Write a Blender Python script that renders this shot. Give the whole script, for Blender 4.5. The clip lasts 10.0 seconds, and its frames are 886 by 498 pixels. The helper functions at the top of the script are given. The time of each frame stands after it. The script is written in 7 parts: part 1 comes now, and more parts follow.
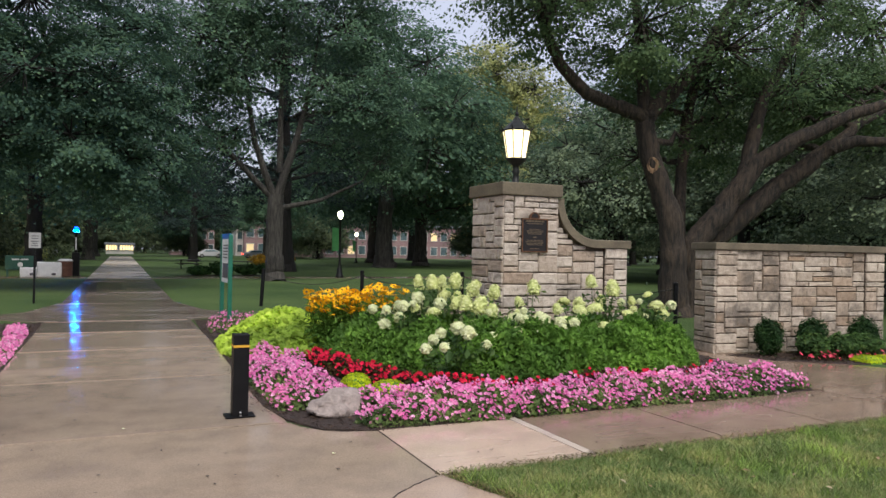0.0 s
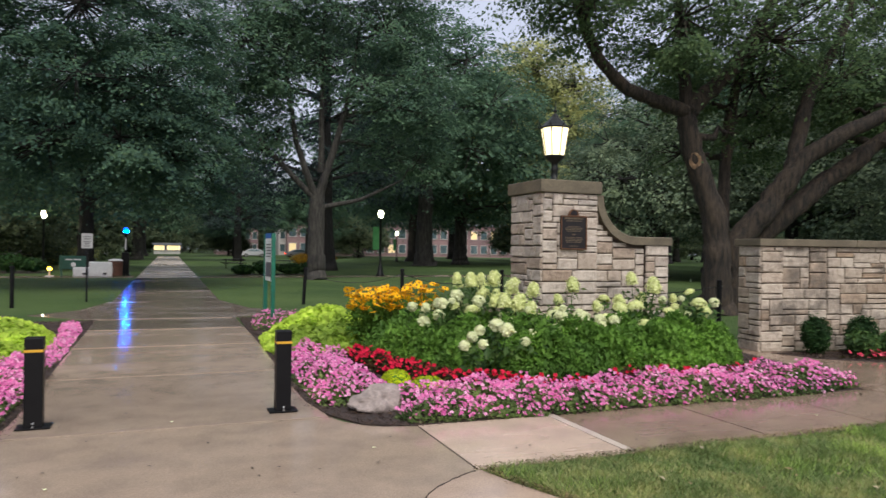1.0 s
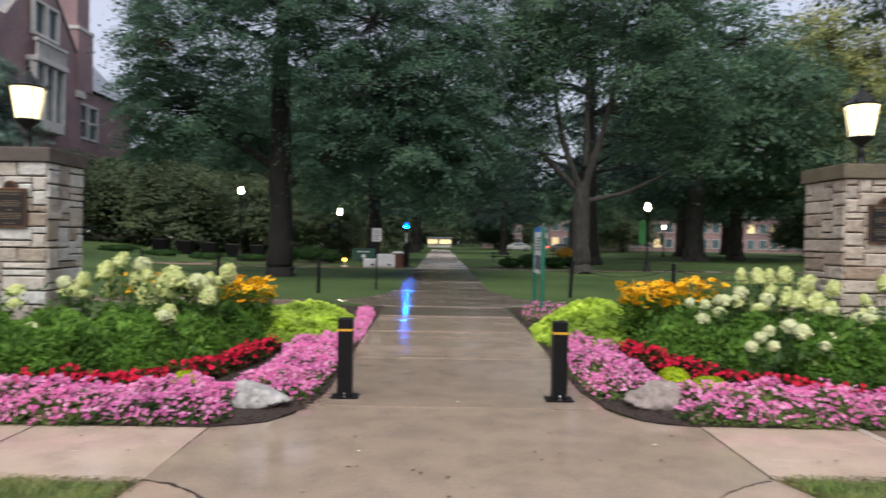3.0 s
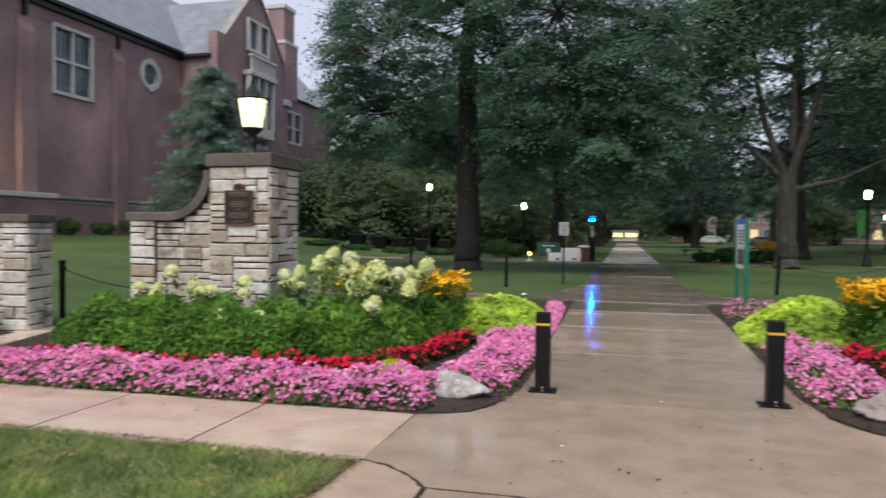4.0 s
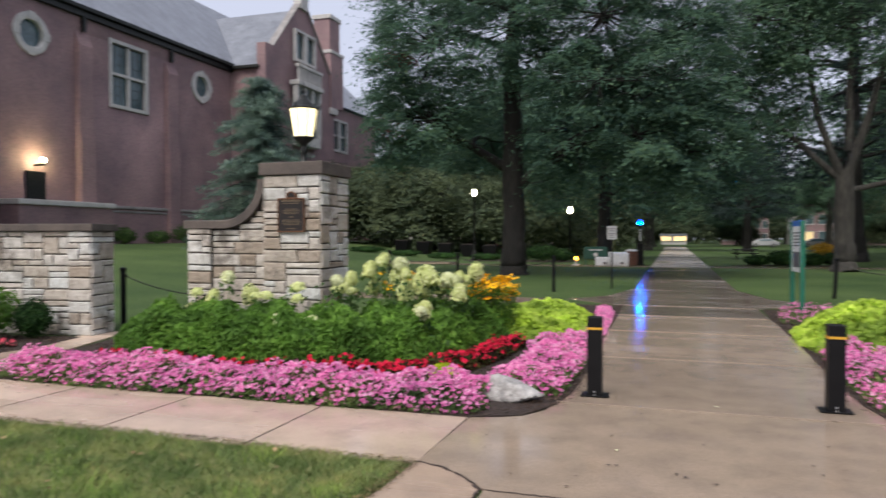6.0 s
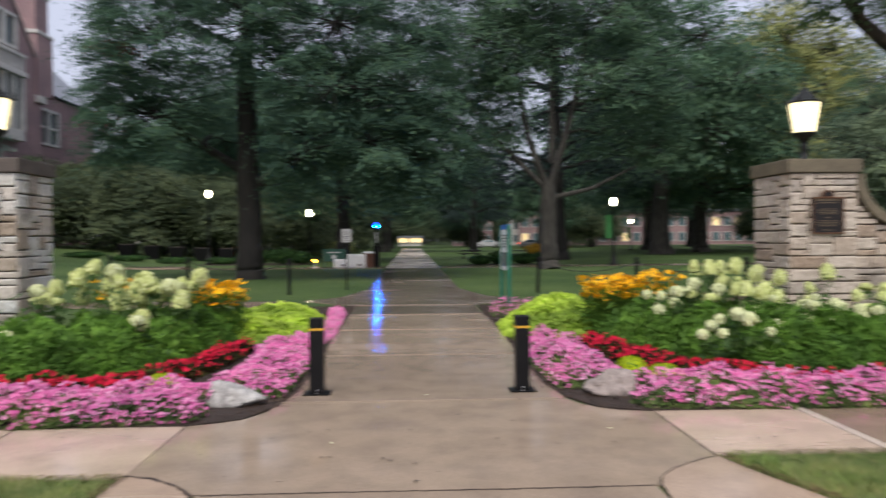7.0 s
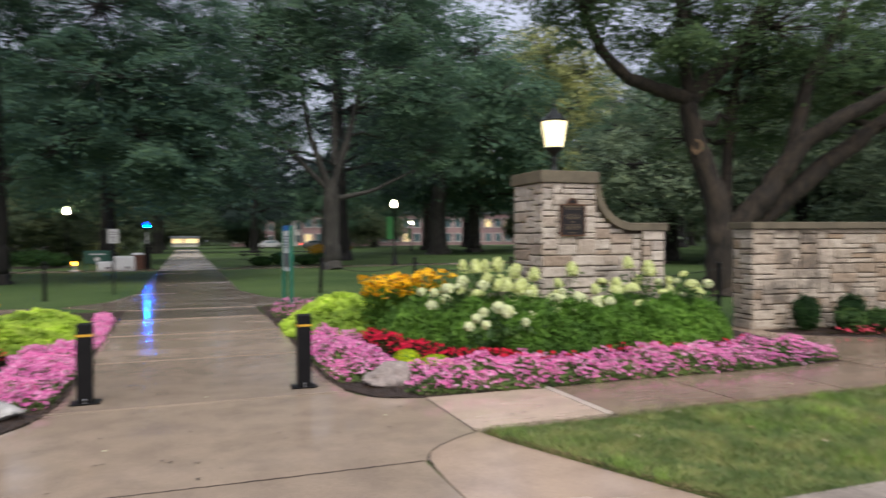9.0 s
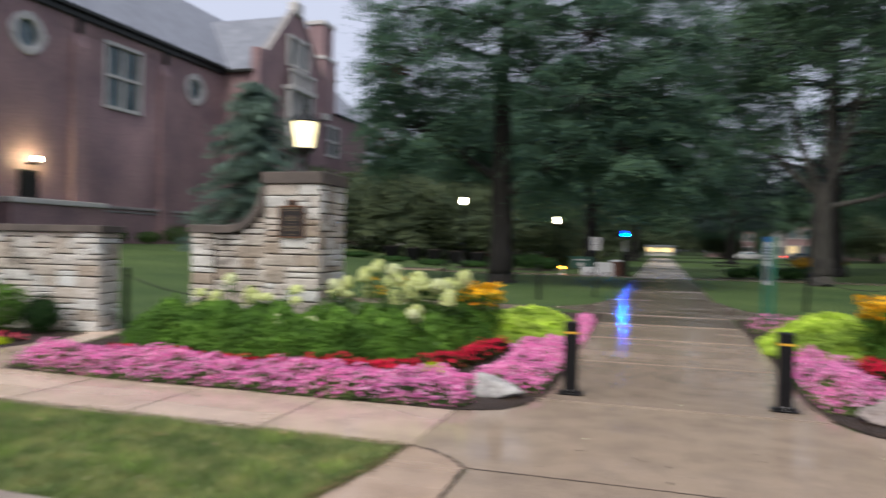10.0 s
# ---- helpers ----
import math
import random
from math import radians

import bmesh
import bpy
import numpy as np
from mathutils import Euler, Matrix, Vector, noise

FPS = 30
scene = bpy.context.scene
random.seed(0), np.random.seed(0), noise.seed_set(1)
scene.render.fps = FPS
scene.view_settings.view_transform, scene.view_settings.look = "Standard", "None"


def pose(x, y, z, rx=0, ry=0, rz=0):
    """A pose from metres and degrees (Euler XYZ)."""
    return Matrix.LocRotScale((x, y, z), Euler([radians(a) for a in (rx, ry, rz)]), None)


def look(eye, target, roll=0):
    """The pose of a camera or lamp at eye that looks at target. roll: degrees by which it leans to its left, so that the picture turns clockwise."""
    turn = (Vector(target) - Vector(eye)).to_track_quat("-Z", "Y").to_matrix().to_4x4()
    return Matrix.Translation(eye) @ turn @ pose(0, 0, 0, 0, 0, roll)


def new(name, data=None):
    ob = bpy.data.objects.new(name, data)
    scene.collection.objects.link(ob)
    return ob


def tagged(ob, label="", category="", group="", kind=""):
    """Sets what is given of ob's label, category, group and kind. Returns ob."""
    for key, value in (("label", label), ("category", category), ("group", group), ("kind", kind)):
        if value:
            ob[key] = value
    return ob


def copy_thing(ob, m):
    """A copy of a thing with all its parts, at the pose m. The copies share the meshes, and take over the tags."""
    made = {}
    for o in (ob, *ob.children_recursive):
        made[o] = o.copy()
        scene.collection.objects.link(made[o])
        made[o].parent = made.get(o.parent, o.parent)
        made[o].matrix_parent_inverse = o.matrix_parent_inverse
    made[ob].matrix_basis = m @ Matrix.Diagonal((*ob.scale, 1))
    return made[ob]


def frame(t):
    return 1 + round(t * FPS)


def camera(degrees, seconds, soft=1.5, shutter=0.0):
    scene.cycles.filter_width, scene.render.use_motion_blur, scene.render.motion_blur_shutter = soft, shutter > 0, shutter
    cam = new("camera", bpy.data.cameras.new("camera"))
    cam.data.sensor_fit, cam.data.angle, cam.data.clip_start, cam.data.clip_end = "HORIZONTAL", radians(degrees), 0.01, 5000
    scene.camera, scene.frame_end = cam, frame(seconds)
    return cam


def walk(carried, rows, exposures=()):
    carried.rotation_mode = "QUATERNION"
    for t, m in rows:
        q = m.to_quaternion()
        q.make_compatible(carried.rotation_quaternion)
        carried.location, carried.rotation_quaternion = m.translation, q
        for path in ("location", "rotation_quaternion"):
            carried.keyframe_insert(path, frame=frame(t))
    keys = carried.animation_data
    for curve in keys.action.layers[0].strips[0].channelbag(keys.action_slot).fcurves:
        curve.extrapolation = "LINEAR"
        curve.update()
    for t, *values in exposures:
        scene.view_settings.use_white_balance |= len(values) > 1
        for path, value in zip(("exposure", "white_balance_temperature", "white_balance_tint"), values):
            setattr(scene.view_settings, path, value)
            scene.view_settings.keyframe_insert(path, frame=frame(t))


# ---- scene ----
cam = camera(64.1, 10.0, shutter=0.5)
PATH = [
    (0, (0.201, 1.268, 1.78), (1.029, 3.089, 1.788), 1.1),
    (0.5, (0.213, 1.241, 1.771), (1.008, 3.076, 1.779), 0.8),
    (1, (0.197, 1.198, 1.77), (0.92, 3.062, 1.772), 0.8),
    (1.5, (0.165, 1.201, 1.766), (0.77, 3.107, 1.759), 0.8),
    (2, (0.122, 1.19, 1.77), (0.566, 3.14, 1.758), 0.9),
    (2.5, (0.083, 1.177, 1.76), (0.333, 3.161, 1.742), 1.0),
    (3.8, (-0.09, 1.16, 1.746), (-0.495, 3.119, 1.701), 0.6),
    (4, (-0.129, 1.142, 1.755), (-0.627, 3.079, 1.706), 0.5),
    (4.5, (-0.197, 1.132, 1.751), (-0.887, 3.009, 1.699), 0.3),
    (5, (-0.239, 1.117, 1.752), (-1.035, 2.951, 1.701), 0.3),
    (5.2, (-0.236, 1.096, 1.756), (-1.058, 2.919, 1.705), 0.2),
    (6.5, (-0.055, 0.975, 1.749), (-0.366, 2.95, 1.723), -0.3),
    (7, (0.096, 0.822, 1.773), (0.186, 2.82, 1.743), -0.4),
    (7.5, (0.126, 0.717, 1.787), (0.593, 2.662, 1.758), -0.4),
    (8, (0.07, 0.577, 1.784), (0.796, 2.44, 1.753), -0.5),
    (8.5, (0.036, 0.465, 1.779), (0.883, 2.276, 1.741), -0.5),
    (9, (0.054, 0.43, 1.785), (0.737, 2.309, 1.753), -0.3),
    (9.5, (0.081, 0.383, 1.794), (0.195, 2.38, 1.772), 0.9),
    (10, (0.011, 0.328, 1.79), (-0.576, 2.24, 1.774), 1.2),
]
walk(cam, [(t, look(eye, target, roll)) for t, eye, target, roll in PATH], [(0.0, 1.24, 6330.0, 8.0), (2.5, 1.26, 6330.0, 8.0), (4.5, 1.27, 6330.0, 8.0), (5.2, 1.27, 6330.0, 8.0), (6.5, 1.25, 6360.0, 9.0), (8.0, 1.23, 6360.0, 9.0), (9.0, 1.26, 6330.0, 8.0), (10.0, 1.26, 6330.0, 8.0)])

# ---- light ----
world = bpy.data.worlds.new("sky")
scene.world = world
world.use_nodes = True
wt = world.node_tree
wt.nodes.clear()
w_out = wt.nodes.new("ShaderNodeOutputWorld")
w_bg = wt.nodes.new("ShaderNodeBackground")
w_sky = wt.nodes.new("ShaderNodeTexSky")
w_sky.sky_type = "NISHITA"
w_sky.sun_disc = False
w_sky.sun_elevation = radians(28)
w_sky.sun_rotation = radians(200)
w_sky.dust_density = 4.0
w_mix = wt.nodes.new("ShaderNodeMix")
w_mix.data_type = "RGBA"
w_mix.inputs[0].default_value = 0.8
w_mix.inputs[7].default_value = (5.4, 5.5, 6.6, 1)  # even cloud cover
wt.links.new(w_sky.outputs[0], w_mix.inputs[6])
wt.links.new(w_mix.outputs[2], w_bg.inputs[0])
wt.links.new(w_bg.outputs[0], w_out.inputs[0])
w_bg.inputs[1].default_value = 0.06

sun = new("sun", bpy.data.lights.new("sun", "SUN"))
sun.data.energy = 1.5
sun.data.angle = radians(40)
sun.data.color = (1.0, 0.93, 0.86)
sun.matrix_world = look((0, 0, 30), (3, 20, 0))

# ---- helpers of this scene ----
RNG = np.random.default_rng(7)
CX = 0.18  # middle line of the path


def smooth(a, b, v):
    t = min(1.0, max(0.0, (v - a) / (b - a)))
    return t * t * (3 - 2 * t)


def gh(x, y):
    """Height of the lawn: it climbs gently towards the brick hall."""
    return 1.25 * smooth(13, 38, -x) * smooth(11, 17, y)


def link_mesh(name, me, material, parent=None, label=""):
    if material is not None:
        me.materials.append(material)
    ob = new(name, me)
    if parent is not None:
        ob.parent = parent
    if label:
        ob["label"] = label
    return ob


def part(name, bm, material, parent=None, label="", flat=False):
    me = bpy.data.meshes.new(name)
    bmesh.ops.recalc_face_normals(bm, faces=bm.faces)
    bm.to_mesh(me)
    bm.free()
    if not flat:
        me.polygons.foreach_set("use_smooth", [False] * len(me.polygons))
    else:
        me.polygons.foreach_set("use_smooth", [True] * len(me.polygons))
    return link_mesh(name, me, material, parent, label)


def np_mesh(name, verts, faces, smooth_faces=False):
    """A mesh from an array of vertices and an array of faces that all have the same number of corners."""
    verts, faces = np.asarray(verts, np.float32), np.asarray(faces, np.int32)
    me = bpy.data.meshes.new(name)
    n, k = faces.shape
    me.vertices.add(len(verts))
    me.vertices.foreach_set("co", verts.ravel())
    me.loops.add(n * k)
    me.loops.foreach_set("vertex_index", faces.ravel())
    me.polygons.add(n)
    me.polygons.foreach_set("loop_start", np.arange(0, n * k, k, dtype=np.int32))
    me.polygons.foreach_set("use_smooth", np.full(n, smooth_faces))
    me.update(calc_edges=True)
    return me


def thing(name, at=(0, 0, 0), turn=0.0, label="", category="", group="", kind=""):
    e = new(name)
    e.empty_display_size = 0.1
    e.matrix_basis = pose(*at, 0, 0, turn)
    return tagged(e, label, category, group, kind)


def box(bm, x0, x1, y0, y1, z0, z1, bevel=0.0, m=None):
    r = bmesh.ops.create_cube(bm, size=1)
    vs = r["verts"]
    bmesh.ops.scale(bm, vec=(x1 - x0, y1 - y0, z1 - z0), verts=vs)
    bmesh.ops.translate(bm, vec=((x0 + x1) / 2, (y0 + y1) / 2, (z0 + z1) / 2), verts=vs)
    if bevel > 0:
        es = list({e for v in vs for e in v.link_edges})
        g = bmesh.ops.bevel(bm, geom=es, offset=bevel, segments=2, affect="EDGES", profile=0.6)
        vs = list({v for f in g["faces"] for v in f.verts} | {v for v in vs if v.is_valid})
    if m is not None:
        bmesh.ops.transform(bm, matrix=m, verts=vs)
    return vs


def lathe(bm, rings, sides=16, centre=(0, 0), caps=True, phase=0.0):
    """Rings of (radius, height) joined into a turned body."""
    rows = []
    for r, z in rings:
        rows.append([bm.verts.new((centre[0] + r * math.cos(phase + 2 * math.pi * k / sides), centre[1] + r * math.sin(phase + 2 * math.pi * k / sides), z)) for k in range(sides)])
    for a, b in zip(rows, rows[1:]):
        for k in range(sides):
            bm.faces.new((a[k], a[(k + 1) % sides], b[(k + 1) % sides], b[k]))
    if caps:
        bm.faces.new(rows[0][::-1])
        bm.faces.new(rows[-1])
    return rows


def tube_arrays(points, radii, sides=7):
    """Vertices and quads of a tapering tube along points."""
    pts = [Vector(p) for p in points]
    verts, faces = [], []
    for n, p in enumerate(pts):
        d = (pts[min(n + 1, len(pts) - 1)] - pts[max(n - 1, 0)]).normalized()
        a = d.orthogonal().normalized() if abs(d.z) < 0.98 else Vector((1, 0, 0))
        a = (Vector((0.9, 0.37, 0.21)) - d * d.dot(Vector((0.9, 0.37, 0.21)))).normalized()
        b = d.cross(a)
        for k in range(sides):
            t = 2 * math.pi * k / sides
            verts.append(p + (a * math.cos(t) + b * math.sin(t)) * radii[n])
    for n in range(len(pts) - 1):
        for k in range(sides):
            faces.append((n * sides + k, n * sides + (k + 1) % sides, (n + 1) * sides + (k + 1) % sides, (n + 1) * sides + k))
    return verts, faces


class Tubes:
    """Gathers tubes into one mesh."""

    def __init__(self):
        self.v, self.f = [], []

    def add(self, points, radii, sides=7):
        v, f = tube_arrays(points, radii, sides)
        o = len(self.v)
        self.v += [tuple(p) for p in v]
        self.f += [tuple(i + o for i in q) for q in f]

    def mesh(self, name):
        return np_mesh(name, self.v, self.f, True)


def leaf_arrays(pos, normal, size, rng, width=0.6, fold=0.18, droop=0.0):
    """Folded leaf blades: one four-cornered face each."""
    n = len(pos)
    normal = normal / np.maximum(np.linalg.norm(normal, axis=1, keepdims=True), 1e-6)
    r = rng.normal(size=(n, 3))
    along = r - normal * (r * normal).sum(1, keepdims=True)
    along /= np.maximum(np.linalg.norm(along, axis=1, keepdims=True), 1e-6)
    along[:, 2] -= droop
    side = np.cross(normal, along)
    s = np.asarray(size).reshape(-1, 1)
    v = np.empty((n, 4, 3))
    v[:, 0] = pos - along * s * 0.5
    v[:, 1] = pos + side * s * width * 0.5 + normal * s * fold
    v[:, 2] = pos + along * s * 0.5
    v[:, 3] = pos - side * s * width * 0.5 + normal * s * fold
    return v.reshape(-1, 3), np.arange(4 * n).reshape(-1, 4)


# ---- materials ----
def material(name):
    m = bpy.data.materials.new(name)
    m.use_nodes = True
    return m, m.node_tree, m.node_tree.nodes["Principled BSDF"]


def noise_node(nt, scale, detail=4.0, rough=0.55, coords="Object"):
    tc = nt.nodes.new("ShaderNodeTexCoord")
    n = nt.nodes.new("ShaderNodeTexNoise")
    n.inputs["Scale"].default_value = scale
    n.inputs["Detail"].default_value = detail
    n.inputs["Roughness"].default_value = rough
    nt.links.new(tc.outputs[coords], n.inputs["Vector"])
    return n


def ramp_node(nt, src, stops):
    r = nt.nodes.new("ShaderNodeValToRGB")
    while len(r.color_ramp.elements) < len(stops):
        r.color_ramp.elements.new(0.5)
    for e, (p, c) in zip(r.color_ramp.elements, stops):
        e.position, e.color = p, (*c, 1)
    nt.links.new(src, r.inputs[0])
    return r


def mix_node(nt, a, b, fac, mode="MIX"):
    m = nt.nodes.new("ShaderNodeMix")
    m.data_type, m.blend_type = "RGBA", mode
    for sock, v in ((m.inputs[0], fac), (m.inputs[6], a), (m.inputs[7], b)):
        if isinstance(v, (int, float)):
            sock.default_value = v
        elif isinstance(v, tuple):
            sock.default_value = (*v, 1)
        else:
            nt.links.new(v, sock)
    return m.outputs[2]


def bump_node(nt, bsdf, src, strength, distance):
    b = nt.nodes.new("ShaderNodeBump")
    b.inputs["Strength"].default_value = strength
    b.inputs["Distance"].default_value = distance
    nt.links.new(src, b.inputs["Height"])
    nt.links.new(b.outputs[0], bsdf.inputs["Normal"])


def surface(name, dark, light, scale, rough=0.7, bump=0.3, dist=0.01, fine=None, metal=0.0, coords="Object", spread=(0.3, 0.7)):
    """A surface with coarse and fine variation of colour and relief."""
    m, nt, b = material(name)
    n1 = noise_node(nt, scale, 5, 0.6, coords)
    n2 = noise_node(nt, fine or scale * 9, 3, 0.6, coords)
    r = ramp_node(nt, n1.outputs[0], [(spread[0], dark), (spread[1], light)])
    r2 = ramp_node(nt, n2.outputs[0], [(0.25, (0.72, 0.72, 0.72)), (0.75, (1.15, 1.15, 1.15))])
    col = mix_node(nt, r.outputs[0], r2.outputs[0], 1.0, "MULTIPLY")
    nt.links.new(col, b.inputs["Base Color"])
    b.inputs["Roughness"].default_value = rough
    b.inputs["Metallic"].default_value = metal
    bump_node(nt, b, n2.outputs[0], bump, dist)
    return m


def leaf_material(name, stops, rough=0.5, through_light=0.45, wet=0.14, mottle=1.0):
    """Foliage: each blade takes its own shade; some light passes through."""
    m, nt, b = material(name)
    g = nt.nodes.new("ShaderNodeNewGeometry")
    r = ramp_node(nt, g.outputs["Random Per Island"], stops)
    n = noise_node(nt, 0.6, 3, 0.55)
    shade = ramp_node(nt, n.outputs[0], [(0.32, (0.6, 0.66, 0.68)), (0.68, (1.3, 1.26, 1.12))])
    col = mix_node(nt, r.outputs[0], shade.outputs[0], mottle, "MULTIPLY")
    sprays = noise_node(nt, 2.4, 2, 0.5)
    tone = ramp_node(nt, sprays.outputs[0], [(0.34, (0.74, 0.76, 0.8)), (0.66, (1.22, 1.2, 1.12))])
    col = mix_node(nt, col, tone.outputs[0], mottle, "MULTIPLY")
    nt.links.new(col, b.inputs["Base Color"])
    b.inputs["Roughness"].default_value = rough
    b.inputs["Specular IOR Level"].default_value = wet
    if through_light > 0:
        t = nt.nodes.new("ShaderNodeBsdfTranslucent")
        nt.links.new(col, t.inputs["Color"])
        mx = nt.nodes.new("ShaderNodeMixShader")
        mx.inputs[0].default_value = through_light
        out = nt.nodes["Material Output"]
        nt.links.new(b.outputs[0], mx.inputs[1])
        nt.links.new(t.outputs[0], mx.inputs[2])
        nt.links.new(mx.outputs[0], out.inputs[0])
    return m


def verge_material():
    """Verge grass: blades vary singly, and the patch from lush to straw over a hand's breadth."""
    m, nt, b = material("grass_blades")
    g = nt.nodes.new("ShaderNodeNewGeometry")
    r = ramp_node(nt, g.outputs["Random Per Island"], [(0, (0.088, 0.128, 0.042)), (0.55, (0.138, 0.185, 0.06)), (0.85, (0.195, 0.235, 0.085)), (1, (0.33, 0.28, 0.165))])
    n = noise_node(nt, 2.3, 6, 0.66)
    s = ramp_node(nt, n.outputs[0], [(0.38, (0.62, 0.74, 0.58)), (0.5, (1.05, 1.05, 0.95)), (0.64, (1.75, 1.5, 1.35))])
    nt.links.new(mix_node(nt, r.outputs[0], s.outputs[0], 1.0, "MULTIPLY"), b.inputs["Base Color"])
    b.inputs["Roughness"].default_value = 0.55
    b.inputs["Specular IOR Level"].default_value = 0.25
    return m


def tuft_material():
    """Tufts of coarser, fresher grass."""
    return leaf_material("grass_tufts", [(0, (0.14, 0.23, 0.05)), (0.6, (0.24, 0.36, 0.08)), (1, (0.36, 0.47, 0.14))], 0.55, 0.2)


def bark_material(name, dark, light):
    """Ridged bark: long upright furrows, lichen patches and damp streaks."""
    m, nt, b = material(name)
    tc = nt.nodes.new("ShaderNodeTexCoord")
    mp = nt.nodes.new("ShaderNodeMapping")
    mp.inputs["Scale"].default_value = (1.0, 1.0, 0.16)
    nt.links.new(tc.outputs["Object"], mp.inputs[0])
    f = nt.nodes.new("ShaderNodeTexNoise")
    f.inputs["Scale"].default_value = 11
    f.inputs["Detail"].default_value = 7
    f.inputs["Roughness"].default_value = 0.7
    nt.links.new(mp.outputs[0], f.inputs["Vector"])
    n = noise_node(nt, 1.2, 4)
    c = ramp_node(nt, f.outputs[0], [(0.40, dark), (0.60, light)])
    p = ramp_node(nt, n.outputs[0], [(0.3, (0.65, 0.66, 0.66)), (0.7, (1.3, 1.3, 1.2))])
    nt.links.new(mix_node(nt, c.outputs[0], p.outputs[0], 1.0, "MULTIPLY"), b.inputs["Base Color"])
    b.inputs["Roughness"].default_value = 0.85
    bump_node(nt, b, f.outputs[0], 1.0, 0.09)
    return m


def glow(name, colour, strength):
    m, nt, b = material(name)
    b.inputs["Base Color"].default_value = (*colour, 1)
    b.inputs["Emission Color"].default_value = (*colour, 1)
    b.inputs["Emission Strength"].default_value = strength
    return m


def wet_concrete(name, tone, dull):
    """Damp broom-finished concrete: stains, fine grit, and a film of water that varies over metres."""
    m, nt, b = material(name)
    big = noise_node(nt, 0.55, 4, 0.55, "Generated")
    tc = nt.nodes.new("ShaderNodeTexCoord")
    oi = nt.nodes.new("ShaderNodeObjectInfo")
    geo = nt.nodes.new("ShaderNodeNewGeometry")
    for n in (big,):
        nt.links.new(geo.outputs["Position"], n.inputs["Vector"])
    grit = nt.nodes.new("ShaderNodeTexNoise")
    grit.inputs["Scale"].default_value = 90
    grit.inputs["Detail"].default_value = 3
    nt.links.new(geo.outputs["Position"], grit.inputs["Vector"])
    blot = nt.nodes.new("ShaderNodeTexNoise")
    blot.inputs["Scale"].default_value = 2.6
    blot.inputs["Detail"].default_value = 6
    nt.links.new(geo.outputs["Position"], blot.inputs["Vector"])
    d = tuple(c * 0.84 for c in tone)
    base = ramp_node(nt, big.outputs[0], [(0.3, d), (0.7, tone)])
    spots = ramp_node(nt, blot.outputs[0], [(0.3, (0.84, 0.84, 0.85)), (0.6, (1.05, 1.05, 1.04))])
    col = mix_node(nt, base.outputs[0], spots.outputs[0], 1.0, "MULTIPLY")
    fine = ramp_node(nt, grit.outputs[0], [(0.3, (0.8, 0.8, 0.8)), (0.7, (1.14, 1.14, 1.14))])
    col = mix_node(nt, col, fine.outputs[0], 1.0, "MULTIPLY")
    slab = ramp_node(nt, oi.outputs["Random"], [(0.0, (0.9, 0.88, 0.88)), (1.0, (1.08, 1.05, 1.02))])
    col = mix_node(nt, col, slab.outputs[0], 1.0, "MULTIPLY")
    nt.links.new(col, b.inputs["Base Color"])
    streak = nt.nodes.new("ShaderNodeMapping")
    streak.inputs["Scale"].default_value = (0.35, 1.4, 1.0)
    nt.links.new(geo.outputs["Position"], streak.inputs[0])
    pool = nt.nodes.new("ShaderNodeTexNoise")
    pool.inputs["Scale"].default_value = 0.9
    pool.inputs["Detail"].default_value = 5
    nt.links.new(streak.outputs[0], pool.inputs["Vector"])
    rr = ramp_node(nt, pool.outputs[0], [(0.40, (0.10 * dull,) * 3), (0.52, (0.24 * dull,) * 3), (0.66, (0.40 * dull,) * 3)])
    film = ramp_node(nt, oi.outputs["Random"], [(0.0, (0.7, 0.7, 0.7)), (1.0, (1.25, 1.25, 1.25))])
    nt.links.new(mix_node(nt, rr.outputs[0], film.outputs[0], 1.0, "MULTIPLY"), b.inputs["Roughness"])
    b.inputs["Specular IOR Level"].default_value = 0.5
    bump_node(nt, b, grit.outputs[0], 0.06, 0.004)
    return m


def stone_material(name, tones, dirt=(0.56, 0.69)):
    """Split-faced limestone: each block its own tone, with dark weathering."""
    m, nt, b = material(name)
    oi = nt.nodes.new("ShaderNodeObjectInfo")
    geo = nt.nodes.new("ShaderNodeNewGeometry")
    tone = ramp_node(nt, oi.outputs["Random"], tones)
    veins = nt.nodes.new("ShaderNodeTexNoise")
    veins.inputs["Scale"].default_value = 9
    veins.inputs["Detail"].default_value = 7
    veins.inputs["Roughness"].default_value = 0.65
    soot = nt.nodes.new("ShaderNodeTexNoise")
    soot.inputs["Scale"].default_value = 1.25
    soot.inputs["Detail"].default_value = 6
    soot.inputs["Roughness"].default_value = 0.7
    for n in (veins, soot):
        nt.links.new(geo.outputs["Position"], n.inputs["Vector"])
    v = ramp_node(nt, veins.outputs[0], [(0.3, (0.74, 0.71, 0.68)), (0.6, (1.1, 1.1, 1.1))])
    col = mix_node(nt, tone.outputs[0], v.outputs[0], 1.0, "MULTIPLY")
    s = ramp_node(nt, soot.outputs[0], [(dirt[0], (0, 0, 0)), (dirt[1], (0.82, 0.82, 0.82))])
    col = mix_node(nt, col, (0.10, 0.085, 0.07), s.outputs[0])
    nt.links.new(col, b.inputs["Base Color"])
    b.inputs["Roughness"].default_value = 0.82
    bump_node(nt, b, veins.outputs[0], 1.0, 0.04)
    return m


